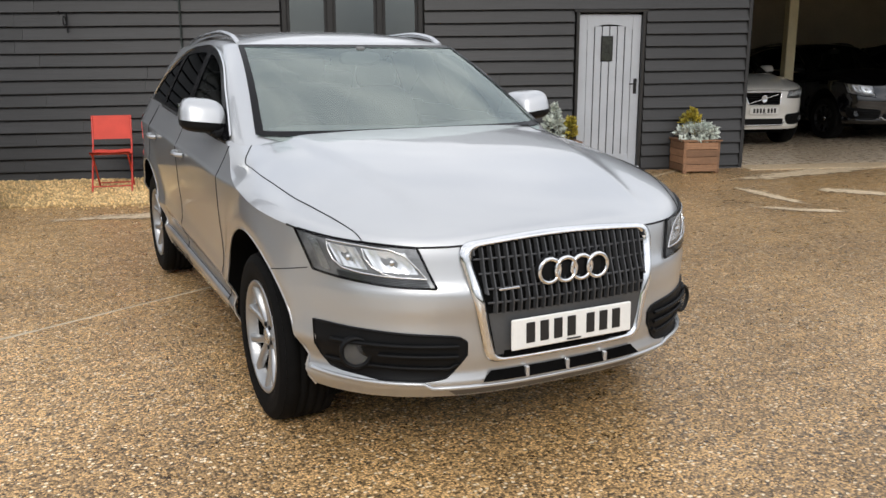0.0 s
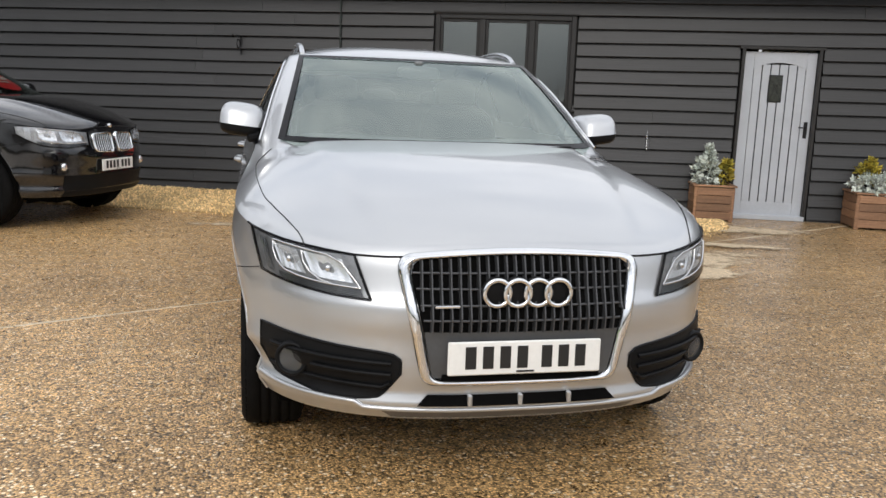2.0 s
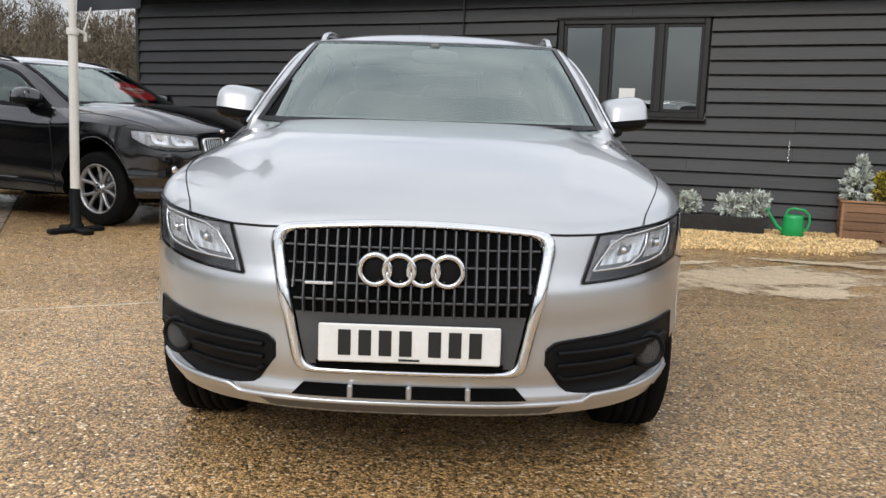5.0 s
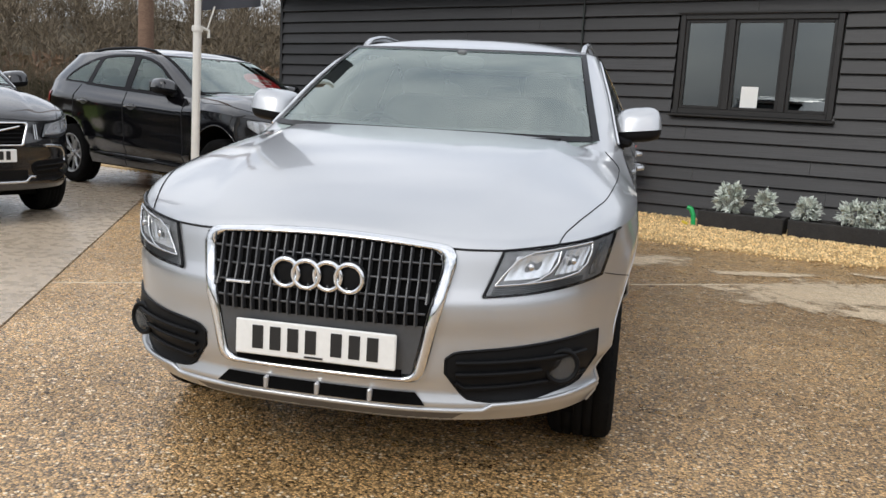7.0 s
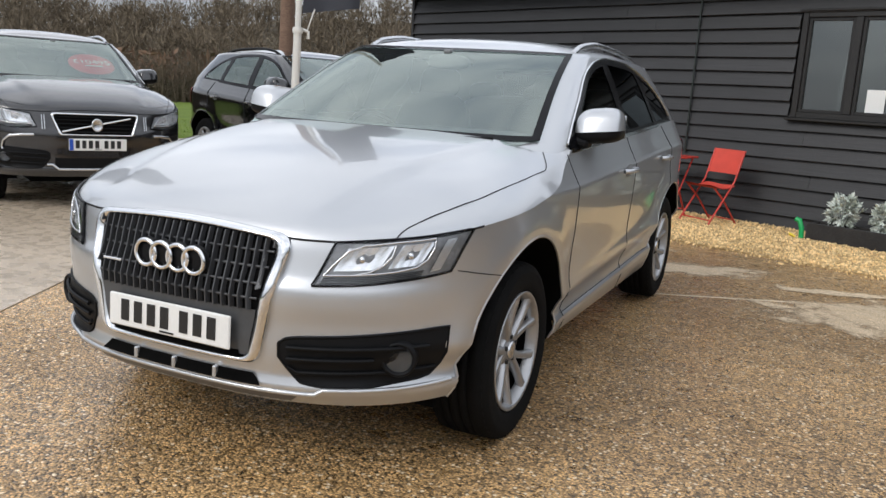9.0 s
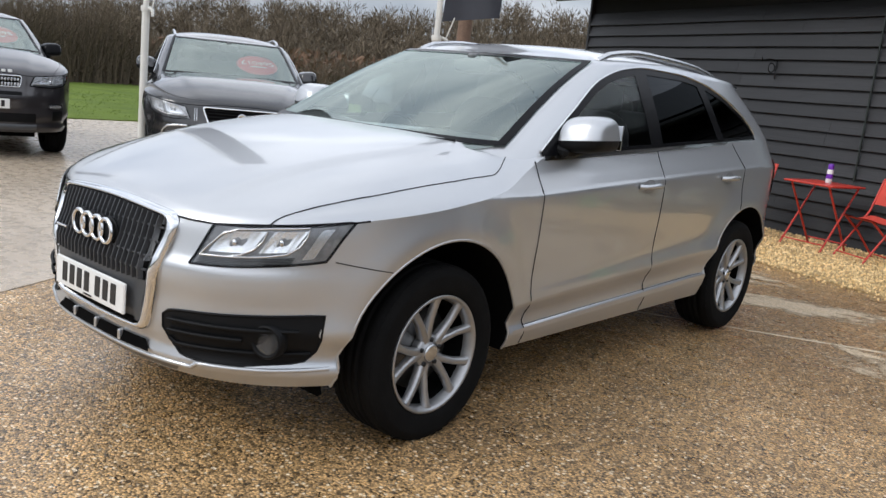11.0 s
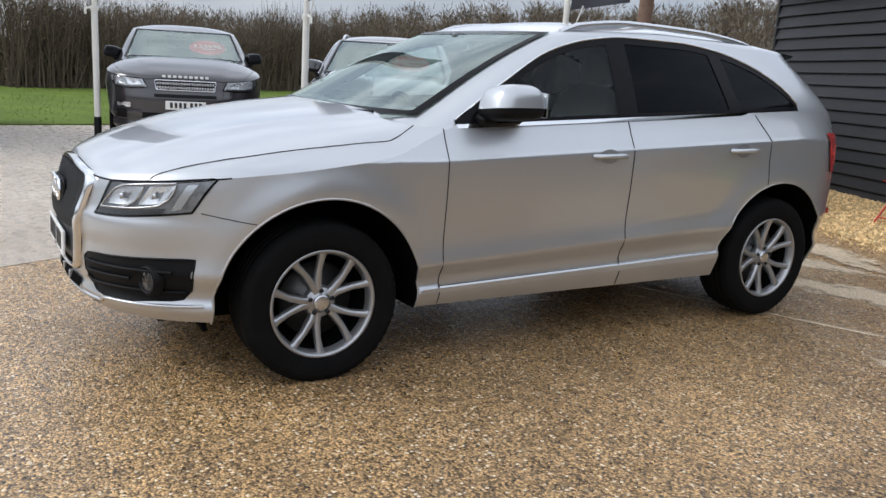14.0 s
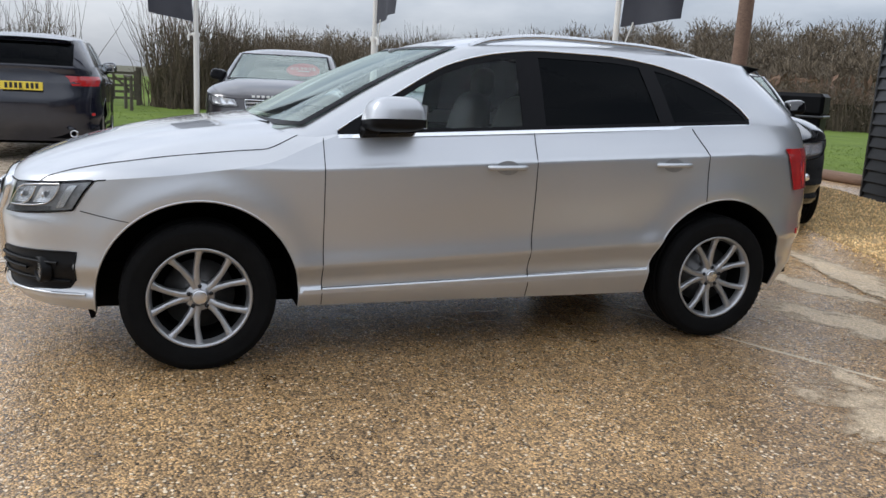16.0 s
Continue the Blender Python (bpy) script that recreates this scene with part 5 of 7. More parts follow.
        for side in (1, -1):
            o = rounded_outline(((side * 0.022, 0.815), (side * 0.325, 0.805), (side * 0.305, 0.668), (side * 0.04, 0.655)), 0.045)
            i = shrink(o, (side * 0.173, 0.735), 0.88, 0.84)
            g = put(weld_none(lambda sh: filled(sh, o, (side * 0.173, 0.735), 0.004, nose_at)), "grille", M_DARK, label="twin chrome grille with upright slats")
            sh = Shape()
            band(sh, o, i, 0.0, 0.004, nose_at)
            put(sh, "grille_frame", M_CHROME, g)
            for k in range(9):
                x = side * (0.056 + 0.029 * k)
                put(Shape().tube([nose_at(x, z, 0.016) for z in (0.675, 0.71, 0.75, 0.793)], 0.0075, 5), "slat", M_SATIN, g)
        put(Shape().grid(lambda u, v: nose_at((2 * u - 1) * 0.62, 0.29 + 0.19 * v, 0.004), 24, 4), "lower_intake", M_TRIM)
        put(Shape().blob(nose_at(0, 0.86, 0.012), (0.035, 0.02, 0.02)), "round_badge", M_CHROME)
        for side in (1, -1):
            c = nose_at(0.62, 0.56, 0.006)
            put(Shape().blob((side * c.x, c.y, c.z), (0.036, 0.02, 0.036), p=2.2), "fog_lamp", M_REFLECT)
        plate_bars(car, Matrix.Translation(warp(nose_at(0, 0.56, 0.03))))
    elif style == "iron":
        gw = S.get("grille_wide", 1.0)
        o = rounded_outline(((-0.33 * gw, 0.83), (0.33 * gw, 0.83), (0.27 * gw, 0.655), (-0.27 * gw, 0.655)), 0.03)
        i = shrink(o, (0, 0.74), 0.93, 0.84)
        g = put(weld_none(lambda sh: filled(sh, i, (0, 0.74), 0.004, nose_at)), "grille", M_DARK, label="black grille with a diagonal bar")
        sh = Shape()
        band(sh, o, i, 0.0, 0.004, nose_at)
        put(sh, "grille_frame", M_CHROME, g)
        for z in (0.685, 0.715, 0.745, 0.775, 0.80):
            put(Shape().tube([nose_at(x, z, 0.008) for x in np.linspace((-0.27 - (z - 0.685) * 0.3) * gw, (0.27 + (z - 0.685) * 0.3) * gw, 12)], 0.005, 5), "slat", M_SLAT if S.get("light_slats") else M_TRIM, g)
        put(Shape().tube([nose_at(x * gw, 0.74 + 0.36 * x * 0.62, 0.020) for x in np.linspace(-0.25, 0.25, 10)], 0.009, 5), "diagonal_bar", M_CHROME, g)
        c = nose_at(0, 0.74, 0.026)
        put(Shape().lathe([(0.0, 0.008), (0.036, 0.008), (0.04, 0.012), (0.05, 0.012), (0.052, 0.0)], Matrix.Translation(c) @ Matrix.Rotation(PI2, 4, "X"), 24), "round_badge", M_SATIN, g)
        put(Shape().grid(lambda u, v: nose_at((2 * u - 1) * 0.36, 0.37 + 0.09 * v, 0.004), 24, 4), "lower_intake", M_TRIM)
        if S.get("fog_trim"):
            for side in (1, -1):
                path = [(0.52, 0.655), (0.60, 0.652), (0.70, 0.640), (0.745, 0.600), (0.755, 0.55), (0.75, 0.52)]
                put(Shape().tube([(lambda p: (side * p.x, p.y, p.z))(nose_at(x, z, 0.010)) for x, z in path], 0.012, 6), "fog_trim", M_SATIN, label="satin trim round the fog lamp")
                for x in (0.435, 0.455):
                    put(Shape().tube([(lambda p: (side * p.x, p.y, p.z))(nose_at(x, z, 0.008)) for z in (0.70, 0.76, 0.81)], 0.006, 5), "side_vent", M_SATIN)
        put(Shape().tube([nose_at(x, 0.40 - 0.04 * (abs(x) < 0.34), 0.016) for x in np.linspace(-0.42, 0.42, 20)], 0.012, 6), "bumper_blade", M_SATIN)
        plate_bars(car, Matrix.Translation(warp(nose_at(0, 0.585, 0.03))), blue=S.get("blue", False))
    elif style == "mesh":
        o = rounded_outline(((-0.36, 0.835), (0.36, 0.835), (0.34, 0.735), (-0.34, 0.735)), 0.02)
        i = shrink(o, (0, 0.785), 0.97, 0.80)
        g = put(weld_none(lambda sh: filled(sh, i, (0, 0.785), 0.004, nose_at)), "grille", M_DARK, label="silver mesh grille with two bars")
        sh = Shape()
        band(sh, o, i, 0.0, 0.004, nose_at)
        put(sh, "grille_frame", M_CHROME, g)
        for z in (0.762, 0.800):
            sh = Shape()
            for x in np.linspace(-0.32, 0.32, 22):
                p = nose_at(x, z, 0.014)
                sh.box(p, (0.020, 0.010, 0.026), Matrix.Rotation(0.5, 4, "Y"), bevel=0.003)
            put(sh, "mesh_bar", M_SATIN, g)
        for k in range(9):
            x = (k - 4) * 0.062
            put(Shape().box(nose_at(x, 0.865, 0.012) + Vector((0, 0.01, 0.006)), (0.040, 0.014, 0.030), bevel=0.002), "bonnet_bar", M_PLATE)
        put(Shape().grid(lambda u, v: nose_at((2 * u - 1) * 0.36, 0.672 + 0.03 * v, 0.004), 20, 2), "upper_slot", M_TRIM)
        put(Shape().grid(lambda u, v: nose_at((2 * u - 1) * 0.50, 0.40 + 0.10 * v, 0.004), 20, 3), "lower_intake", M_TRIM)
        put(Shape().grid(lambda u, v: nose_at((2 * u - 1) * 0.50, 0.315 + 0.065 * v, 0.016), 20, 3), "skid_plate", M_GREYTRIM)
        for side in (1, -1):
            put(Shape().grid(mirror_pts(lambda u, v: nose_at(0.63 + 0.16 * u, 0.555 + 0.055 * v, 0.010), side), 8, 3, flip=side < 0), "fog_lamp_frame", M_CHROME)
            put(Shape().grid(mirror_pts(lambda u, v: nose_at(0.645 + 0.13 * u, 0.567 + 0.03 * v, 0.016), side), 8, 3, flip=side < 0), "fog_lamp", M_REFLECT)
            put(Shape().grid(mirror_pts(lambda u, v: nose_at(0.68 + 0.12 * u, 0.42 + 0.11 * v, 0.004), side), 8, 3, flip=side < 0), "corner_vent", M_TRIM)
        plate_bars(car, Matrix.Translation(warp(nose_at(0, 0.60, 0.03))))


def weld_none(fn):
    sh = Shape()
    fn(sh)
    return sh


def silver_suv():
    return build_suv("silver SUV parked on wet concrete, bright trim, dark rear glass", pose(0, 0, 0), M_SILVER, dict(fine=True, tyre=0.356, hubs=(0.343, 0.358), group="", sill_mat=M_SILVER))


main_car = silver_suv()


# ---- the yard ----
SLAB = pose(-2.645, 1.29, 0, 0, 0, 24.7)


def sheet(name, corners, mat, label, z=0.0, kind="structure", parent=None, thick=0.03, m=None):
    """A flat slab with the given corners."""
    n = len(corners)
    m = m or Matrix.Identity(4)
    top = [m @ Vector((x, y, z)) for x, y in corners]
    low = [m @ Vector((x, y, z - thick)) for x, y in corners]
    sh = Shape()
    sh.add(top + low, [tuple(range(n))] + [(i, n + i, n + (i + 1) % n, (i + 1) % n) for i in range(n)])
    return sh.make(name, mat, parent, label, kind)


def ragged(cx, cy, rx, ry, n, seed, rz=0.0):
    rnd = random.Random(seed)
    ph = [rnd.uniform(0, 6.28) for _ in range(4)]
    out = []
    for i in range(n):
        a = 2 * math.pi * i / n
        k = 1 + 0.16 * math.sin(2 * a + ph[0]) + 0.12 * math.sin(3 * a + ph[1]) + 0.07 * math.sin(7 * a + ph[2]) + 0.05 * math.sin(13 * a + ph[3])
        x, y = rx * k * math.cos(a), ry * k * math.sin(a)
        out.append((cx + x * math.cos(rz) - y * math.sin(rz), cy + x * math.sin(rz) + y * math.cos(rz)))
    return out


sheet("ground", [(-900, -900), (900, -900), (900, 900), (-900, 900)], M_EARTH, "earth and fields reaching the horizon", -0.035, thick=0.1)
sheet("pavement", [(0.004, -0.005), (0.004, -14), (30, -14), (30, -0.005)], M_AGG, "wet brown exposed-aggregate concrete bay", m=SLAB)
sheet("pavement", [(0.004, 0.005), (30, 0.005), (30, 12), (0.004, 12)], M_AGG, "wet brown exposed-aggregate concrete bay", m=SLAB)
sheet("pavement", [(-0.012, 14), (-14, 14), (-14, -14), (-0.012, -14)], M_SMOOTH, "smooth wet grey concrete bay", m=SLAB)
for x0, y0, x1, y1 in ((0.03, 0, 30, 0),):
    j = Shape()
    for k in range(60):
        a, b = k * 0.5, k * 0.5 + 0.49
        j.box((a + 0.25, 0.0, 0.0005), (0.49, 0.021 + 0.006 * math.sin(k * 1.7), 0.004))
    j.v = [SLAB @ Vector(p) for p in j.v]
    j.make("joint_filler", M_MORTAR, None, "pale mortar in the slab joint", "structure")

# dry and silted patches, a few millimetres proud of the wet slab
PATCHES = ((0.90, 3.98, 0.62, 0.15, 0.33), (-0.10, 4.45, 0.50, 0.12, 0.15), (1.67, 3.12, 0.15, 0.05, -0.2), (2.62, 3.30, 0.70, 0.36, 0.30), (2.05, 3.86, 0.34, 0.08, 0.3), (2.10, 2.85, 0.30, 0.07, -1.1), (2.75, 2.72, 0.42, 0.14, 0.35), (5.57, 3.20, 0.42, 0.08, -1.73), (5.13, 2.40, 0.30, 0.07, -0.83), (6.66, 2.80, 0.45, 0.12, -1.0), (4.4, 5.0, 0.7, 0.18, -0.2), (7.5, 4.3, 0.9, 0.18, 0.05), (-0.35, 5.05, 0.8, 0.14, -0.2), (3.6, 4.0, 0.5, 0.1, -0.3))
for k, (cx, cy, rx, ry, rz) in enumerate(PATCHES):
    rim = ragged(cx, cy, rx * 1.35, ry * 1.6, 64, k, rz)
    sh, n, rings = Shape(), len(rim), 6
    z = 0.0035 + 0.0007 * k
    vs = [(cx + (x - cx) * (1 - q / rings), cy + (y - cy) * (1 - q / rings), z) for q in range(rings) for x, y in rim] + [(cx, cy, z)]
    fs = [(q * n + a, q * n + (a + 1) % n, (q + 1) * n + (a + 1) % n, (q + 1) * n + a) for q in range(rings - 1) for a in range(n)]
    fs += [((rings - 1) * n + a, (rings - 1) * n + (a + 1) % n, rings * n) for a in range(n)]
    ob = sh.add(vs, fs).make("silt_patch", M_SILT, None, "dry pale silt on the wet concrete", "structure")
    cover = ob.data.attributes.new("cover", "FLOAT", "POINT")
    cover.data.foreach_set("value", [q / rings for q in range(rings) for _ in range(n)] + [1.0])

# lawn beyond the yard
LAWN = ((-11.6, -40), (-11.5, -0.8), (-11.75, 0.8), (-13.3, 4.6), (-13.0, 9.2), (-9.0, 11.2), (-4.6, 11.15), (-4.0, 30), (-10, 80), (-90, 80), (-120, -40))
sheet("lawn", LAWN, M_LAWN, "short green grass beside the yard", 0.02, thick=0.05)
rnd = random.Random(5)
gs = Shape()
for k in range(9000):
    if k % 5 < 3:
        x, y = rnd.uniform(-24, -11.4), rnd.uniform(-3, 12)
    else:
        x, y = rnd.uniform(-16, -4.8), rnd.uniform(10.6, 20)
    edge = float(np.interp(y, (-3, -0.8, 0.8, 4.6, 9.2, 11.2), (-11.5, -11.5, -11.75, -13.3, -13.0, -9.0)))
    if x > edge and y < 11.3:
        continue
    h, a = rnd.uniform(0.012, 0.04), rnd.uniform(0, 6.28)
    w = 0.011
    dx, dy = math.cos(a) * w, math.sin(a) * w
    gs.add([(x - dx, y - dy, 0.02), (x + dx, y + dy, 0.02), (x + rnd.uniform(-0.04, 0.04), y + rnd.uniform(-0.04, 0.04), 0.02 + h)], [(0, 1, 2)])
gs.make("grass", M_GRASS, None, "short tufted green grass", "stuff")
lg = Shape().tube([(-9.2, 11.05, 0.08), (-7.0, 10.95, 0.085), (-4.9, 11.0, 0.08)], 0.10, 9)
tagged(lg.make("edging_log", M_TIMBER, None, "dark weathered log edging the grass"), category="log")

# ---- the barn ----
WALL = pose(1.38, 7.33, 0, 0, 0, -20.3)
L, R, TOP = -6.45, 6.16, 3.05
WIN = (-0.01, 1.78, 1.27, 2.43)
DOOR = (3.80, 4.74, 0.0, 2.11)


def local(ob, m=WALL):
    ob.matrix_world = m @ ob.matrix_world
    return ob


wb = Shape()
for x0, x1, z0, z1 in ((L, WIN[0], -0.05, TOP), (WIN[0], WIN[1], -0.05, WIN[2]), (WIN[0], WIN[1], WIN[3], TOP), (WIN[1], DOOR[0], -0.05, TOP), (DOOR[0], DOOR[1], DOOR[3], TOP), (DOOR[1], R, -0.05, TOP)):
    wb.box(((x0 + x1) / 2, 0.16, (z0 + z1) / 2), (x1 - x0, 0.22, z1 - z0))
wall_front = local(wb.make("wall_front", M_BACKING, None, "black weatherboarded barn wall", "structure"))
wl = Shape().box((L + 0.11, 5.2, TOP / 2), (0.22, 9.8, TOP + 0.1))
local(wl.make("wall_side", M_BOARD, None, "black boarded side wall", "structure"))
local(Shape().box((R - 0.10, 4.2, TOP / 2), (0.16, 7.8, TOP)).make("wall_garage_side", M_GARAGEWALL, None, "cream garage side wall", "structure"))
local(Shape().box(((L + R) / 2, 10.1, TOP / 2), (R - L, 0.2, TOP)).make("wall_back", M_BACKING, None, "black back wall", "structure"))

# weatherboards
rnd = random.Random(11)
EXPO = 0.162
board_meshes = {}
for row in range(-1, 17):
    z0 = -0.014 + EXPO * row + (0.0 if row >= 0 else 0.10)
    z1 = -0.014 + EXPO * (row + 1) + 0.03
    spans = [(L - 0.015, R + 0.01)]
    for a, b, lo, hi in ((WIN[0] - 0.02, WIN[1] + 0.02, WIN[2] - 0.03, WIN[3] + 0.02), (DOOR[0] - 0.02, DOOR[1] + 0.02, -1, DOOR[3] + 0.02)):
        if z0 < hi - 0.08 and z1 > lo + 0.09:
            spans = [s for p, q in spans for s in ((p, min(q, a)), (max(p, b), q)) if s[1] - s[0] > 0.05]
    for p, q in spans:
        cuts = [p]
        while q - cuts[-1] > 5.2:
            cuts.append(cuts[-1] + rnd.uniform(3.0, 4.8))
            if q - cuts[-1] < 0.8:
                cuts[-1] = q - 1.0
        cuts.append(q)
        for a, b in zip(cuts, cuts[1:]):
            sag = rnd.uniform(-0.003, 0.003)
            sh = Shape()
            n = 6
            vs, fs = [], []
            for k in range(n + 1):
                x = a + 0.0015 + (b - a - 0.003) * k / n
                wob = 0.0025 * math.sin(x * 2.3 + row) + sag + 0.0079 * (x + 0.3)
                vs += [(x, 0.05, z0 + wob), (x, -0.016 + 0.001 * math.sin(x * 5 + row * 2), z0 + wob), (x, -0.018 + 0.001 * math.sin(x * 5 + row * 2), z0 + 0.004 + wob), (x, 0.030, z1 + 0.0079 * (x + 0.3)), (x, 0.05, z1 + 0.0079 * (x + 0.3))]
            for k in range(n):
                for i in range(4):
                    fs.append((k * 5 + i, k * 5 + 5 + i, k * 5 + 6 + i, k * 5 + 1 + i))
            fs.append((4, 3, 2, 1, 0))
            fs.append(tuple(n * 5 + i for i in range(5)))
            sh.add(vs, fs)
            sh.make("board", M_BOARD, wall_front)
ct = Shape().box((L - 0.012, 0.05, TOP / 2), (0.05, 0.14, TOP), bevel=0.004)
ct.make("corner_post", M_BOARD, wall_front)
ct = Shape().box((R + 0.03, 0.06, TOP / 2), (0.05, 0.16, TOP), bevel=0.004)
ct.make("corner_post", M_BOARD, wall_front)
rf = Shape()
rf.add([(L - 0.35, -0.4, 2.92), (14.5, -0.4, 2.92), (14.5, 5.0, 5.6), (L - 0.35, 5.0, 5.6), (14.5, 10.4, 2.92), (L - 0.35, 10.4, 2.92)], [(0, 1, 2, 3), (3, 2, 4, 5)])
rf.add([(L - 0.35, -0.4, 3.05), (14.5, -0.4, 3.05), (14.5, 5.0, 5.75), (L - 0.35, 5.0, 5.75), (14.5, 10.4, 3.05), (L - 0.35, 10.4, 3.05)], [(0, 1, 2, 3), (3, 2, 4, 5)])
local(rf.make("roof_slope", M_GUTTER, None, "dark barn roof", "structure"))
gt = Shape().tube([(L - 0.38, -0.44, 2.93), (14.5, -0.44, 2.93)], 0.06, 10)
gt.tube([(-1.25, -0.03, 2.92), (-1.25, -0.03, 0.75)], 0.012, 8)
local(gt.make("gutter", M_GUTTER, None, "dark gutter and thin cable pipe", "structure"))

# window
win = thing("window_1", "charcoal three-light window with a paper notice", "window", WALL, kind="structure")
fr = Shape()
x0, x1, z0, z1 = WIN
for a, b, c, d in ((x0, x0 + 0.065, z0, z1), (x1 - 0.065, x1, z0, z1), (x0 + 0.065, x1 - 0.065, z0, z0 + 0.065), (x0 + 0.065, x1 - 0.065, z1 - 0.065, z1), (0.555, 0.635, z0 + 0.065, z1 - 0.065), (1.185, 1.265, z0 + 0.065, z1 - 0.065)):
    fr.box(((a + b) / 2, 0.045, (c + d) / 2), (b - a, 0.09, d - c), bevel=0.006)
fr.make("window_frame", M_FRAME, win)
sh = Shape()
for a, b in ((x0 + 0.065, 0.555), (0.635, 1.185), (1.265, x1 - 0.065)):
    for p, q, r_, s in ((a, a + 0.035, z0 + 0.065, z1 - 0.065), (b - 0.035, b, z0 + 0.065, z1 - 0.065), (a + 0.035, b - 0.035, z0 + 0.065, z0 + 0.10), (a + 0.035, b - 0.035, z1 - 0.10, z1 - 0.065)):
        sh.box(((p + q) / 2, 0.052, (r_ + s) / 2), (q - p, 0.05, s - r_), bevel=0.004)
sh.make("casement", M_FRAME, win)
for a, b in ((x0 + 0.1, 0.52), (0.67, 1.15), (1.30, x1 - 0.1)):
    Shape().box(((a + b) / 2, 0.058, (z0 + z1) / 2), (b - a, 0.006, z1 - z0 - 0.2)).make("pane", M_PANE, win).visible_shadow = False
Shape().box(((x0 + x1) / 2, -0.02, z0 - 0.015), (x1 - x0 + 0.06, 0.10, 0.03), bevel=0.006).make("window_sill", M_FRAME, win)
Shape().box(((x0 + x1) / 2, -0.005, z1 + 0.012), (x1 - x0 + 0.06, 0.05, 0.025), bevel=0.005).make("drip_bar", M_FRAME, win)
Shape().box((0.86, 0.0525, 1.478), (0.19, 0.002, 0.265)).make("paper_notice", M_PAPER, win, "white paper notice")
# added unseen room; its dimness is put into the dark wall colour
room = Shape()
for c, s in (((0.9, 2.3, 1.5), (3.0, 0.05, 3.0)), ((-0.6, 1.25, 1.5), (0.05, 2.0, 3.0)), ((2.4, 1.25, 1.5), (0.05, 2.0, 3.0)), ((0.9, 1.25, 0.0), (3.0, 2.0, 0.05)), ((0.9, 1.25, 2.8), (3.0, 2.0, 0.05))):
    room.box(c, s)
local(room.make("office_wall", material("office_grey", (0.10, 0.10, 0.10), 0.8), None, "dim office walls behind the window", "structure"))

# door
door = thing("door_1", "grey painted plank door with a leaded light", "door", WALL, kind="structure")
x0, x1, z0, z1 = DOOR
fr = Shape()
fr.box((x0 + 0.02, 0.03, z1 / 2), (0.04, 0.12, z1), bevel=0.004)
fr.box((x1 - 0.02, 0.03, z1 / 2), (0.04, 0.12, z1), bevel=0.004)
fr.box(((x0 + x1) / 2, 0.03, z1 - 0.005), (x1 - x0 + 0.06, 0.12, 0.035), bevel=0.004)
fr.make("door_frame", M_FRAME, door)
lx, rx = x0 + 0.045, x1 - 0.045
lw = rx - lx
leaf = Shape()
Shape().box(((lx + rx) / 2, 0.065, 1.045), (lw, 0.03, 2.03)).make("door_core", M_BACKING, door)
for a, b, c, d in ((lx, lx + 0.115, 0.03, 2.06), (rx - 0.115, rx, 0.03, 2.06), (lx + 0.115, rx - 0.115, 0.03, 0.22)):
    leaf.box(((a + b) / 2, 0.042, (c + d) / 2), (b - a, 0.02, d - c), bevel=0.004)
# arched head rail
n = 18
vs, fs = [], []
for k in range(n + 1):
    x = lx + 0.115 + (lw - 0.23) * k / n
    za = 1.86 + 0.075 * (1 - (2 * k / n - 1) ** 2)
    vs += [(x, 0.032, za), (x, 0.032, 2.06), (x, 0.052, za)]
for k in range(n):
    fs += [(k * 3, k * 3 + 3, k * 3 + 4, k * 3 + 1), (k * 3 + 2, k * 3 + 5, k * 3 + 3, k * 3)]
leaf.add(vs, fs)
leaf.make("door_leaf", M_DOOR, door)
pw = (lw - 0.23) / 6
for k in range(6):
    a = lx + 0.115 + pw * k
    Shape().box((a + pw / 2, 0.044, 1.06), (pw - 0.012, 0.016, 1.70), bevel=0.004).make("plank", M_DOOR, door)
Shape().box((4.235, 0.034, 1.62), (0.165, 0.012, 0.33), bevel=0.003).make("light_frame", M_IRON, door)
Shape().box((4.235, 0.026, 1.62), (0.14, 0.006, 0.305)).make("leaded_light", M_LEAD, door, "dark leaded glass light")
ld = Shape()
for k in (-1, 1):
    ld.tube([(4.235 - 0.07, 0.022, 1.62 - k * 0.14), (4.235 + 0.07, 0.022, 1.62 + k * 0.14)], 0.003, 4)
ld.tube([(4.235 + 0.035 * math.cos(a), 0.022, 1.62 + 0.05 * math.sin(a)) for a in np.linspace(0, 6.28, 14)], 0.003, 4)
ld.make("lead_cames", M_IRON, door)
hd = Shape().box((rx - 0.055, 0.028, 1.13), (0.045, 0.010, 0.20), bevel=0.003)
hd.tube([(rx - 0.055, 0.02, 1.16), (rx - 0.055, -0.02, 1.16), (rx - 0.15, -0.025, 1.16)], 0.009, 6)
hd.make("door_handle", M_IRON, door)
Shape().box(((lx + rx) / 2, 0.03, 0.03), (lw + 0.06, 0.14, 0.06), bevel=0.006).make("threshold", M_DOOR, door)

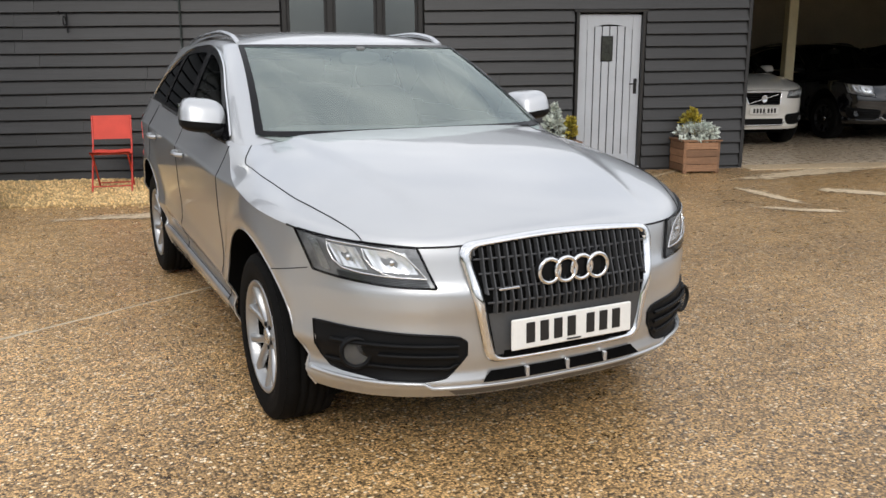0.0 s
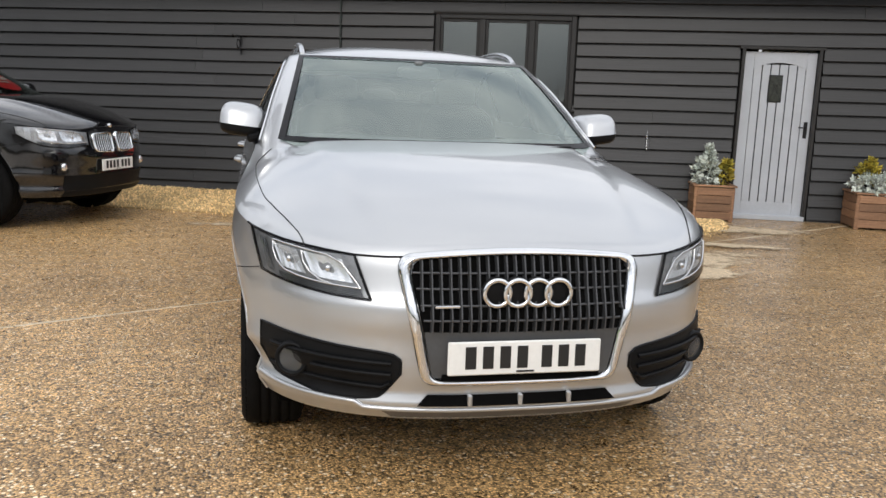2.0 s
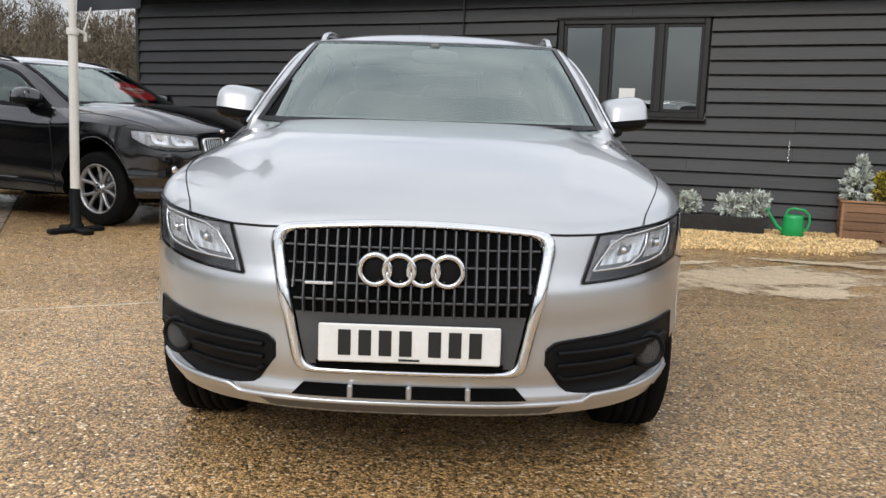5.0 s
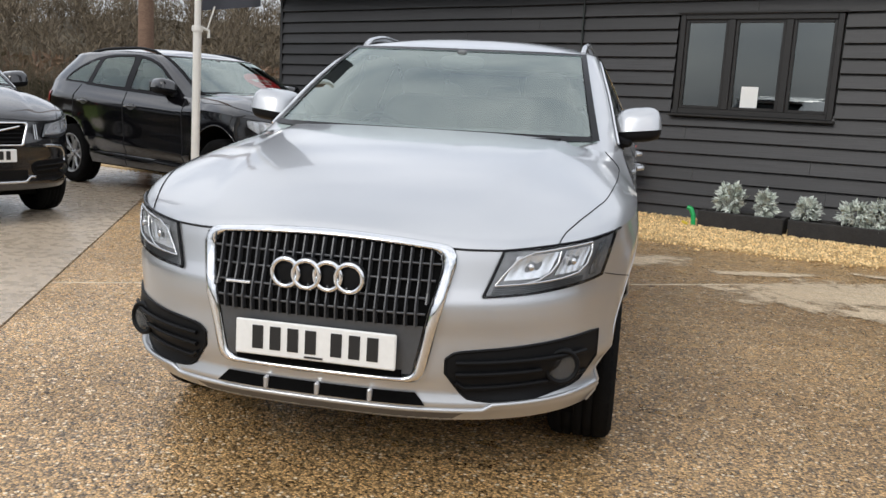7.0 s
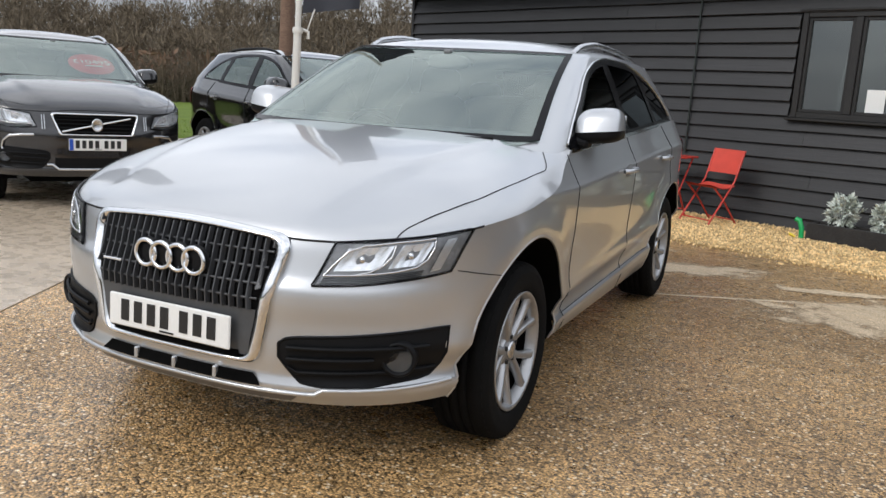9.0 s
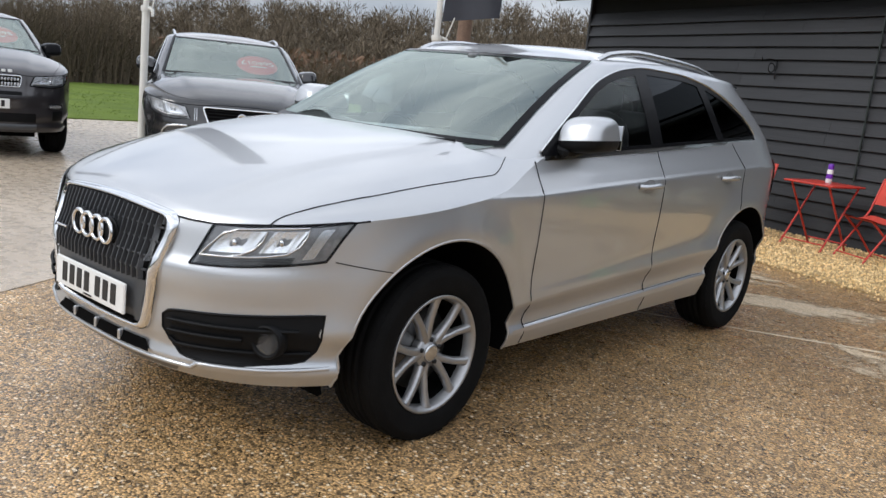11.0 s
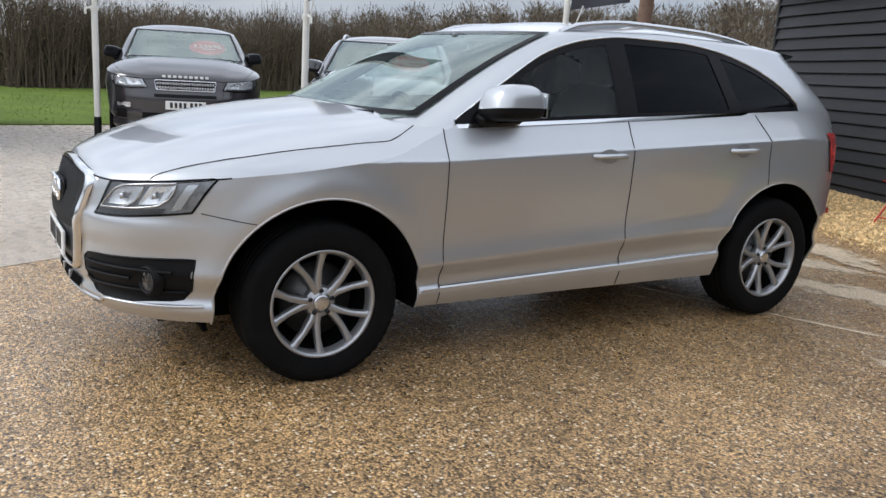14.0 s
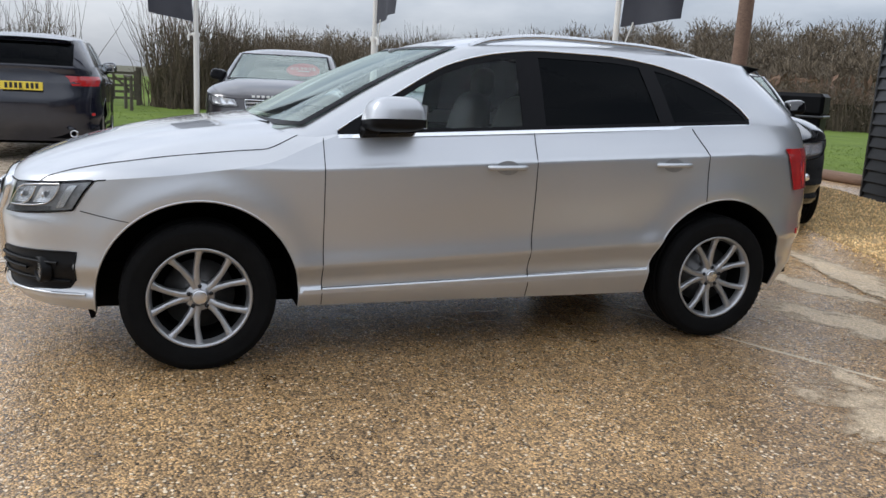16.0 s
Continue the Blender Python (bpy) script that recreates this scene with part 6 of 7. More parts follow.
# garage bay
local(Shape().box((10.6, 4.6, -0.02), (8.9, 9.4, 0.05)).make("floor_garage", M_SMOOTH, None, "pale concrete garage floor", "structure"))
local(Shape().box((10.6, 9.3, 1.5), (9.0, 0.2, 3.1)).make("wall_garage_back", M_GARAGEWALL, None, "cream garage back wall", "structure"))
local(Shape().box((15.0, 4.6, 1.5), (0.2, 9.4, 3.1)).make("wall_garage_end", M_GARAGEWALL, None, "cream garage end wall", "structure"))
local(Shape().box((10.6, 4.6, 3.02), (9.0, 9.4, 0.06)).make("ceiling_garage", M_BACKING, None, "dark garage ceiling", "structure"))
local(tagged(Shape().box((9.05, 4.2, 1.5), (0.18, 0.18, 3.05), bevel=0.01).make("steel_post", M_CREAM, None, "cream painted steel post in the garage"), category="post"))
local(Shape().box((10.6, -0.05, 0.004), (8.8, 0.5, 0.02), bevel=0.004).make("garage_threshold", M_DUST, None, "pale concrete sill of the garage", "structure"))

# gravel strip
GB = [(-9.5, -0.0), (-9.5, -2.1), (-3.0, -2.08), (0.0, -2.1), (1.8, -2.02), (2.6, -1.85), (3.3, -1.55), (3.62, -1.1), (3.7, -0.55), (3.55, 0.0)]
sheet("gravel_bed", GB, M_GRAVELBED, "golden gravel strip along the barn wall", 0.016, thick=0.03, m=WALL)
rnd = random.Random(3)
gv = Shape()
front = lambda s: float(np.interp(s, (-9.5, -3.0, 0.0, 1.8, 2.6, 3.3, 3.62), (2.1, 2.08, 2.1, 2.02, 1.85, 1.55, 1.0)))
for k in range(26000):
    s = rnd.uniform(-7.5, 3.65) if k % 4 else rnd.uniform(-2.0, 3.6)
    d = rnd.uniform(0.02, front(s) + (rnd.random() ** 6) * 0.35)
    p = WALL @ Vector((s, -d, 0.016))
    r = rnd.uniform(0.007, 0.017)
    q = Euler((rnd.uniform(0, 6), rnd.uniform(0, 6), rnd.uniform(0, 6))).to_matrix()
    vs = [p + Vector((0, 0, r * 0.5)) + q @ Vector(v) * r for v in ((1.2, 0, 0), (-1.1, 0.1, 0), (0, 1, 0.1), (0.1, -0.9, 0), (0, 0, 0.8), (0, 0.1, -0.75))]
    gv.add(vs, [(0, 2, 4), (2, 1, 4), (1, 3, 4), (3, 0, 4), (2, 0, 5), (1, 2, 5), (3, 1, 5), (0, 3, 5)])
gv.make("gravel", M_GRAVEL, None, "loose golden gravel stones", "stuff")


# ---- things along the wall ----
def leaf_clump(sh, c, r, n, rnd, size, upward=0.3, lobed=False):
    for _ in range(n):
        d = Vector((rnd.gauss(0, 1), rnd.gauss(0, 1), rnd.gauss(0, 1) + upward)).normalized()
        p = Vector(c) + Vector((d.x * r[0], d.y * r[1], d.z * r[2])) * rnd.uniform(0.45, 1.0)
        d = (d + Vector((rnd.gauss(0, 0.4), rnd.gauss(0, 0.4), rnd.gauss(0, 0.4)))).normalized()
        t = d.orthogonal().normalized()
        t = (Matrix.Rotation(rnd.uniform(0, 6.28), 3, d) @ t).normalized()
        nrm = d.cross(t)
        s = size * rnd.uniform(0.6, 1.3)
        if lobed:
            for w, l in ((-0.7, 0.7), (0.0, 1.0), (0.7, 0.7)):
                e = (d + t * w).normalized()
                g = e.cross(nrm).normalized() * s * 0.16
                sh.add([p, p + e * s * l * 0.6 + g, p + e * s * l + nrm * s * 0.15, p + e * s * l * 0.6 - g], [(0, 1, 2, 3)])
        else:
            sh.add([p - t * s * 0.16, p + d * s * 0.5 - t * s * 0.2, p + d * s + nrm * s * 0.1, p + d * s * 0.5 + t * s * 0.2, p + t * s * 0.16], [(0, 1, 2, 3, 4)])


def planter(s, d, size, h, seed, conifer, label):
    t = WALL @ pose(s, -d, 0)
    rnd = random.Random(seed)
    ob = thing("planter", label, "planter", t, group="wooden planters by the door")
    rows = 4
    for k in range(rows):
        z = 0.02 + (h - 0.05) * (k + 0.5) / rows
        hh = (h - 0.05) / rows - 0.006
        for a in range(4):
            pl = Shape().box((0, -size / 2, z), (size - (0.0 if a % 2 else 0.045), 0.022, hh), bevel=0.004)
            pl.v = [Matrix.Rotation(a * PI2, 4, "Z") @ Vector(p) for p in pl.v]
            pl.make("plank", M_WOOD, ob)
    for a in range(4):
        c = Shape().box((size / 2 - 0.02, -size / 2 + 0.02, h / 2), (0.05, 0.05, h), bevel=0.004)
        c.v = [Matrix.Rotation(a * PI2, 4, "Z") @ Vector(p) for p in c.v]
        c.make("corner_post", M_WOOD, ob)
        c = Shape().box((0, -size / 2 + 0.005, h - 0.01), (size + 0.06, 0.06, 0.022), bevel=0.004)
        c.v = [Matrix.Rotation(a * PI2, 4, "Z") @ Vector(p) for p in c.v]
        c.make("rim_board", M_WOOD, ob)
    Shape().box((0, 0, h - 0.05), (size - 0.03, size - 0.03, 0.03)).make("soil", M_EARTH, ob)
    pl = thing("potted_plant", "silver-leaved dusty miller in a wooden planter", "plant", t)
    sh = Shape()
    if conifer == "back":
        leaf_clump(sh, (0, -0.05, h + 0.08), (0.27, 0.25, 0.13), 420, rnd, 0.075, 0.4, True)
    else:
        leaf_clump(sh, (-0.08, -0.02, h + 0.14), (0.15, 0.15, 0.20), 380, rnd, 0.075, 0.5, True)
        leaf_clump(sh, (-0.06, 0.0, h + 0.34), (0.06, 0.06, 0.12), 90, rnd, 0.06, 0.6, True)
    sh.make("foliage", M_SILVERLEAF, pl)
    cf = thing("conifer", "small golden-yellow conifer in a wooden planter", "plant", t)
    sh = Shape()
    if conifer == "back":
        leaf_clump(sh, (-0.05, 0.06, h + 0.20), (0.15, 0.12, 0.15), 620, rnd, 0.045, 0.7)
        leaf_clump(sh, (-0.03, 0.06, h + 0.34), (0.06, 0.06, 0.06), 120, rnd, 0.04, 0.8)
    else:
        leaf_clump(sh, (0.13, 0.0, h + 0.12), (0.11, 0.12, 0.14), 520, rnd, 0.05, 0.7)
        leaf_clump(sh, (0.16, 0.0, h + 0.24), (0.07, 0.06, 0.06), 120, rnd, 0.045, 0.8)
    sh.make("foliage", M_YELLOWLEAF, cf)


planter(3.55, 0.20, 0.46, 0.44, 1, "side", "brown plank planter box standing beside the door")
planter(5.42, 0.24, 0.48, 0.44, 2, "back", "brown plank planter box standing on the concrete")


def trough(s, d, length, h, seed, plants):
    t = WALL @ pose(s, -d, 0)
    ob = thing("trough", "dark timber trough planter on gravel", "planter", t, group="dark troughs under the window")
    Shape().box((0, -0.12, h / 2), (length, 0.05, h), bevel=0.008).make("front_board", M_SLEEPER, ob)
    Shape().box((0, 0.12, h / 2), (length, 0.05, h), bevel=0.008).make("back_board", M_SLEEPER, ob)
    for x in (-1, 1):
        Shape().box((x * (length / 2 - 0.026), 0, h / 2), (0.05, 0.188, h - 0.004), bevel=0.006).make("end_board", M_SLEEPER, ob)
    Shape().box((0, 0, h - 0.04), (length - 0.11, 0.18, 0.03)).make("soil", M_EARTH, ob)
    rnd = random.Random(seed)
    for x, r, hh in plants:
        pl = thing("dusty_miller", "silver-grey leafy plant growing in the trough", "plant", t @ pose(x, 0, h - 0.03), group="dusty miller plants")
        sh = Shape()
        leaf_clump(sh, (0, 0, hh * 0.5), (r, r * 0.8, hh * 0.55), 240, rnd, 0.075, 0.4, True)
        for k in range(5):
            a = rnd.uniform(0, 6.28)
            sh.tube([(0, 0, 0), (0.5 * r * math.cos(a), 0.5 * r * math.sin(a), hh * 0.7)], 0.005, 4)
        sh.make("foliage", M_SILVERLEAF, pl)


trough(1.06, 0.48, 0.92, 0.20, 5, ((-0.15, 0.15, 0.32), (0.23, 0.095, 0.27)))
trough(2.06, 0.46, 0.98, 0.20, 6, ((-0.34, 0.11, 0.24), (0.14, 0.16, 0.25), (0.39, 0.13, 0.29)))


def watering_can(m, label, scale=1.0):
    ob = thing("watering_can", label, "watering can", m)
    b = Shape()
    b.lathe([(0.0, 0.0), (0.105, 0.0), (0.115, 0.012), (0.112, 0.10), (0.104, 0.20), (0.098, 0.235), (0.085, 0.24), (0.0, 0.232)], Matrix.Diagonal((1, 0.8, 1, 1)), 24)
    b.make("body", M_GREEN, ob)
    Shape().tube([(-0.09, 0, 0.05), (-0.16, 0, 0.10), (-0.22, 0, 0.19), (-0.27, 0, 0.27)], 0.026, 8, taper=0.012).make("spout", M_GREEN, ob)
    Shape().tube([(0.08, 0, 0.05), (0.145, 0, 0.09), (0.165, 0, 0.17), (0.15, 0, 0.25), (0.10, 0, 0.295), (0.0, 0, 0.31), (-0.06, 0, 0.29), (-0.08, 0, 0.23)], 0.014, 8).make("handle", M_GREEN, ob)
    Shape().lathe([(0.0, 0.01), (0.03, 0.006), (0.028, -0.01), (0.012, -0.025)], Matrix.Translation((-0.275, 0, 0.28)) @ Matrix.Rotation(-0.8, 4, "Y"), 14).make("rose", M_GREEN, ob)
    return ob


watering_can(WALL @ pose(2.84, -0.52, 0.016), "bright green plastic watering can on gravel")
# hose reel end beside the trough
hg = thing("garden_sprayer", "small green sprayer with a yellow tip", "sprayer", WALL @ pose(0.50, -0.62, 0.016))
Shape().tube([(0.06, 0, 0.0), (0.05, 0, 0.12), (0.02, 0, 0.19), (-0.02, 0, 0.20)], 0.028, 8).make("grip", M_GREEN, hg)
Shape().tube([(0.0, 0, 0.01), (-0.07, 0, 0.035)], 0.016, 8).make("tip", M_YELLOW, hg)


def folding_chair(m):
    ob = thing("folding_chair", "red metal folding chair on gravel", "chair", m, group="red folding chairs")
    w = 0.215
    for x in (-w, w):
        Shape().tube([(x, -0.22, 0.0), (x, 0.0, 0.30), (x, 0.14, 0.50), (x, 0.25, 0.84)], 0.011, 7).make("front_leg", M_REDMETAL, ob)
        Shape().tube([(x * 0.9, 0.27, 0.0), (x * 0.9, 0.02, 0.28), (x * 0.9, -0.17, 0.44)], 0.011, 7).make("back_leg", M_REDMETAL, ob)
    for y, z, k in ((-0.185, 0.06, 1.0), (0.235, 0.05, 0.9)):
        Shape().tube([(-w * k, y, z), (w * k, y, z)], 0.008, 6).make("stretcher", M_REDMETAL, ob)
    Shape().grid(lambda u, v: ((2 * u - 1) * (w + 0.005), -0.20 + 0.36 * v, 0.452 - 0.035 * math.sin(math.pi * v) + 0.004 * math.sin(9 * u)), 8, 10).grid(lambda u, v: ((2 * u - 1) * (w + 0.005), -0.20 + 0.36 * v, 0.444 - 0.035 * math.sin(math.pi * v)), 8, 10, flip=True).make("seat", M_REDCLOTH, ob)
    Shape().grid(lambda u, v: ((2 * u - 1) * (w + 0.008), 0.165 + 0.085 * v + 0.02 * math.sin(math.pi * u), 0.575 + 0.27 * v), 10, 6).grid(lambda u, v: ((2 * u - 1) * (w + 0.008), 0.175 + 0.085 * v + 0.02 * math.sin(math.pi * u), 0.575 + 0.27 * v), 10, 6, flip=True).make("backrest", M_REDCLOTH, ob)
    return ob


folding_chair(WALL @ pose(-1.97, -0.93, 0.016, 0, 0, 8))
folding_chair(WALL @ pose(-0.55, -0.60, 0.016, 0, 0, -14))
tb = thing("folding_table", "small square red metal folding table on gravel", "table", WALL @ pose(-1.20, -0.58, 0.016, 0, 0, 4))
Shape().box((0, 0, 0.71), (0.60, 0.60, 0.022), bevel=0.008).make("tabletop", M_REDMETAL, tb)
for x in (-0.25, 0.25):
    for k in (-1, 1):
        Shape().tube([(x * (1 if k > 0 else 0.9), -0.25 * k, 0.0), (x * (1 if k > 0 else 0.9), 0.25 * k, 0.70)], 0.011, 6).make("leg", M_REDMETAL, tb)
for k in (-1, 1):
    Shape().tube([(-0.25, -0.22 * k, 0.08), (0.25, -0.22 * k, 0.08)], 0.008, 6).make("stretcher", M_REDMETAL, tb)
bt = thing("spray_bottle", "white bottle with a purple cap and label", "bottle", WALL @ pose(-1.17, -0.56, 0.737))
Shape().lathe([(0.0, 0.0), (0.030, 0.0), (0.033, 0.006), (0.033, 0.03), (0.033, 0.135), (0.028, 0.15)], Matrix.Identity(4), 18).make("bottle", M_WHITE, bt)
Shape().lathe([(0.0345, 0.05), (0.0345, 0.10)], Matrix.Identity(4), 18).make("label_band", M_PURPLE, bt)
Shape().lathe([(0.029, 0.148), (0.030, 0.155), (0.029, 0.20), (0.024, 0.208), (0.0, 0.21)], Matrix.Identity(4), 18).make("cap", M_PURPLE, bt)

# iron bracket and hanging ornament on the boards
bk = thing("hanging_bracket", "black wrought iron hanging basket bracket", "bracket", WALL @ pose(-2.61, -0.01, 1.98))
Shape().tube([(0, 0, 0.10), (0, 0, -0.14)], 0.009, 6).make("back_bar", M_IRON, bk)
Shape().tube([(0, 0, 0.09), (0.0, -0.14, 0.09), (0.0, -0.25, 0.06), (0.0, -0.27, 0.10)], 0.008, 6).make("arm", M_IRON, bk)
Shape().tube([(0.0, -0.05 + 0.055 * math.cos(a) - 0.03, -0.01 + 0.055 * math.sin(a)) for a in np.linspace(0, 7.5, 22)], 0.007, 5).make("scroll", M_IRON, bk)
hk = thing("hanging_ornament", "small pale hanging ornament on the wall", "ornament", WALL @ pose(2.74, -0.02, 0.80))
sh = Shape()
for k in range(6):
    sh.blob((0.004 * (-1) ** k, 0, 0.02 + 0.032 * k), (0.011, 0.011, 0.018), nu=8, nv=6)
sh.tube([(0, 0, 0.20), (0, 0.01, 0.25)], 0.003, 4)
sh.make("beads", M_SATIN, hk)

# ---- flagpoles and telegraph pole ----
def flagpole(x, y, lean, turn, label, flag=True):
    ob = thing("flagpole", label, "flagpole", pose(x, y, 0), group="white flagpoles")
    b = Shape().box((0, 0, 0.025), (0.52, 0.10, 0.05), pose(0, 0, 0, 0, 0, turn), bevel=0.012)
    b.box((0, 0, 0.0255), (0.10, 0.52, 0.05), pose(0, 0, 0, 0, 0, turn), bevel=0.012)
    b.make("base_foot", M_TRIM, ob)
    Shape().lathe([(0.075, 0.045), (0.07, 0.07), (0.05, 0.10), (0.048, 0.40), (0.042, 0.42)], Matrix.Identity(4), 16).make("socket", M_TRIM, ob)
    Shape().tube([(0, 0, 0.3), (lean * 1.85, 0, 1.85)], 0.042, 12).make("lower_tube", M_POLE, ob)
    Shape().lathe([(0.052, -0.03), (0.056, 0.0), (0.052, 0.03)], Matrix.Translation((lean * 1.85, 0, 1.85)), 14).make("collar", M_POLE, ob)
    Shape().tube([(lean * 1.85, 0, 1.85), (lean * 5, 0, 5.0)], 0.032, 12).make("upper_tube", M_POLE, ob)
    a = radians(turn)
    Shape().tube([(lean * 2.1 + 0.05 * math.cos(a), 0.05 * math.sin(a), 1.86), (lean * 2.1 + 0.11 * math.cos(a), 0.11 * math.sin(a), 1.84), (lean * 2.1 + 0.11 * math.cos(a), 0.11 * math.sin(a), 1.77)], 0.017, 7).make("flag_weight", M_POLE, ob)
    if flag:
        Shape().tube([(lean * 2.1 + 0.10 * math.cos(a), 0.10 * math.sin(a), 1.86), (lean * 2.3 + 0.17 * math.cos(a), 0.17 * math.sin(a), 2.08)], 0.008, 5).make("cord", M_POLE, ob)

        def cloth(u, v):
            z = 2.03 + 2.8 * v + 0.10 * u * (1 - v)
            d = 0.04 + 0.62 * u + 0.05 * math.sin(3 * v)
            w = 0.07 * math.sin(6 * u + 3 * v) * u
            return (lean * z + d * math.cos(a) - w * math.sin(a), d * math.sin(a) + w * math.cos(a), z)

        Shape().grid(cloth, 16, 24).make("flag", M_FLAG, ob, "dark grey flag cloth")
    return ob


flagpole(-3.42, 4.52, 0.018, 50, "white flagpole with dark flag in a weighted base")
flagpole(-5.85, 2.48, 0.010, 8, "white flagpole with dark flag in a weighted base")
flagpole(-8.25, 0.42, 0.004, 262, "white flagpole with dark flag in a weighted base")
tp = Shape().tube([(-6.5, 8.55, -0.1), (-6.44, 8.55, 3.5), (-6.38, 8.55, 7.5)], 0.125, 14, taper=0.10)
tagged(tp.make("telegraph_pole", M_TIMBER, None, "brown weathered timber telegraph pole"), category="pole")

# ---- parked vehicles ----
def park(front_x, front_y, rz, nose_len):
    """Puts the middle of the bumper at a place; rz turns the car about it."""
    return pose(front_x, front_y, 0, 0, 0, rz) @ pose(0, nose_len, 0)


build_suv("black SUV parked beside the barn, silver grille, red price sticker", park(-2.25, 5.50, 66, 0.86), M_BLACKCAR, dict(style="kidney", all_panes=M_PALEGLASS, sx=1.03, sz=1.05, sf=0.95, sw=1.045, sr=1.05, tyre=0.375, high_nose=0.06, price="bars", chrome_line=False, sill_mat=M_TRIM, rail_mat=M_TRIM, lamp_inner=0.36, lamp_low=(0.720, 0.705, 0.715, 0.745, 0.80), lamp_high=(0.815, 0.835, 0.848, 0.856, 0.86), lamp_lean=0.0, wheel=dict(spokes=10, pair=True)))
build_suv("charcoal SUV with red price sticker parked on concrete", park(-4.44, 2.82, 61, 0.86), M_DARKCAR, dict(style="iron", grille_wide=1.2, fog_trim=True, sx=1.03, sz=1.045, sf=0.95, sw=0.99, sr=1.0, tyre=0.36, high_nose=0.035, price="£10495", blue=True, lamp_inner=0.50, lamp_tip=-0.34, lamp_low=(0.715, 0.705, 0.725, 0.765, 0.85), lamp_high=(0.815, 0.838, 0.858, 0.870, 0.885), mirror_mat=M_DARKCAR, sill_mat=M_TRIM))
build_suv("grey SUV with red price sticker parked before the grass", park(-7.5, 1.43, 77, 0.85), M_GREYCAR, dict(style="mesh", all_panes=M_PALEGLASS, sx=1.11, sz=1.07, sf=0.98, sw=0.98, sr=0.95, box_tail=0.15, tyre=0.37, high_nose=0.08, price="£23995", sticker_at=(0.30, 1.34), chrome_line=False, rails=False, sill_mat=M_TRIM, lamp_inner=0.44, lamp_tip=-0.45, lamp_low=(0.755, 0.745, 0.75, 0.765, 0.82), lamp_high=(0.835, 0.842, 0.85, 0.855, 0.86), mirror_mat=M_GLOSSTRIM))
rr = build_suv("dark navy SUV seen from behind on the concrete", pose(-7.85, -1.85, 0, 0, 0, -90) @ pose(0, -3.80, 0), M_NAVYCAR, dict(style="iron", sx=1.05, sz=1.08, sf=0.98, sw=1.04, sr=1.0, box_tail=0.22, tyre=0.385, high_nose=0.05, chrome_line=False, rails=False, sill_mat=M_TRIM, all_panes=M_PRIVACY, tail_low=0.97))
plate_bars(rr, Matrix.Translation((0, 3.86, 1.03)) @ Matrix.Rotation(math.pi, 4, "Z"), yellow=True)
for sgn in (1, -1):
    Shape().lathe([(0.045, 0.0), (0.05, 0.02), (0.05, 0.10), (0.04, 0.10), (0.036, 0.02)], Matrix.Translation((sgn * 0.62, 3.70, 0.40)) @ Matrix.Rotation(-PI2, 4, "X"), 18).make("exhaust_tip", M_CHROME, rr)
build_suv("white SUV parked inside the garage", WALL @ pose(7.80, 2.55, 0.005, 0, 0, 2) @ pose(0, 0.86, 0), M_WHITECAR, dict(style="iron", sx=1.05, sz=1.06, sf=0.95, sw=1.05, sr=1.05, tyre=0.385, high_nose=0.06, sill_mat=M_TRIM, lamp_low=(0.75, 0.745, 0.75, 0.765, 0.83), lamp_inner=0.42))
build_suv("black SUV in the dark garage", WALL @ pose(10.75, 3.2, 0.005, 0, 0, 6) @ pose(0, 0.86, 0), M_BLACKCAR, dict(style="iron", sx=1.05, sz=1.10, tyre=0.39, box_tail=0.2, high_nose=0.08, sill_mat=M_TRIM, wheel=dict(spokes=10), rim_mat=M_IRON))
build_suv("black SUV in the dark garage", WALL @ pose(13.2, 2.2, 0.005, 0, 0, 12) @ pose(0, 0.86, 0), M_BLACKCAR, dict(style="iron", sx=1.05, sz=1.10, tyre=0.39, box_tail=0.2, high_nose=0.08, sill_mat=M_TRIM, rim_mat=M_IRON))

# ---- bins behind the black car ----
def wheelie_bin(x, y, rz):
    ob = thing("wheelie_bin", "black plastic wheelie bin with closed lid", "bin", pose(x, y, 0, 0, 0, rz), group="wheelie bins")
    sh = Shape()
    sh.grid(lambda u, v: ((0.26 + 0.05 * v) * math.copysign(min(abs(1.4 * math.cos(6.2832 * u)), 1), math.cos(6.2832 * u)), (0.30 + 0.06 * v) * math.copysign(min(abs(1.4 * math.sin(6.2832 * u)), 1), math.sin(6.2832 * u)), 0.0 + 1.14 * v), 40, 6)
    sh.make("body", M_TRIM, ob)
    Shape().box((0, 0, 1.30), (0.66, 0.74, 0.32), bevel=0.05).make("lid", M_TRIM, ob)
    Shape().box((0, 0, 1.13), (0.70, 0.78, 0.035), bevel=0.012).make("rim", M_GREYTRIM, ob)
    for s in (-1, 1):
        Shape().lathe([(0.0, -0.03), (0.09, -0.03), (0.10, 0.0), (0.09, 0.03), (0.0, 0.03)], Matrix.Translation((s * 0.27, 0.30, 0.10)) @ Matrix.Rotation(PI2, 4, "Y"), 16).make("wheel", M_TYRE, ob)


wheelie_bin(-5.30, 8.85, 40)
wheelie_bin(-5.80, 8.62, 44)

# ---- hedge, gate, woods ----
rnd = random.Random(21)


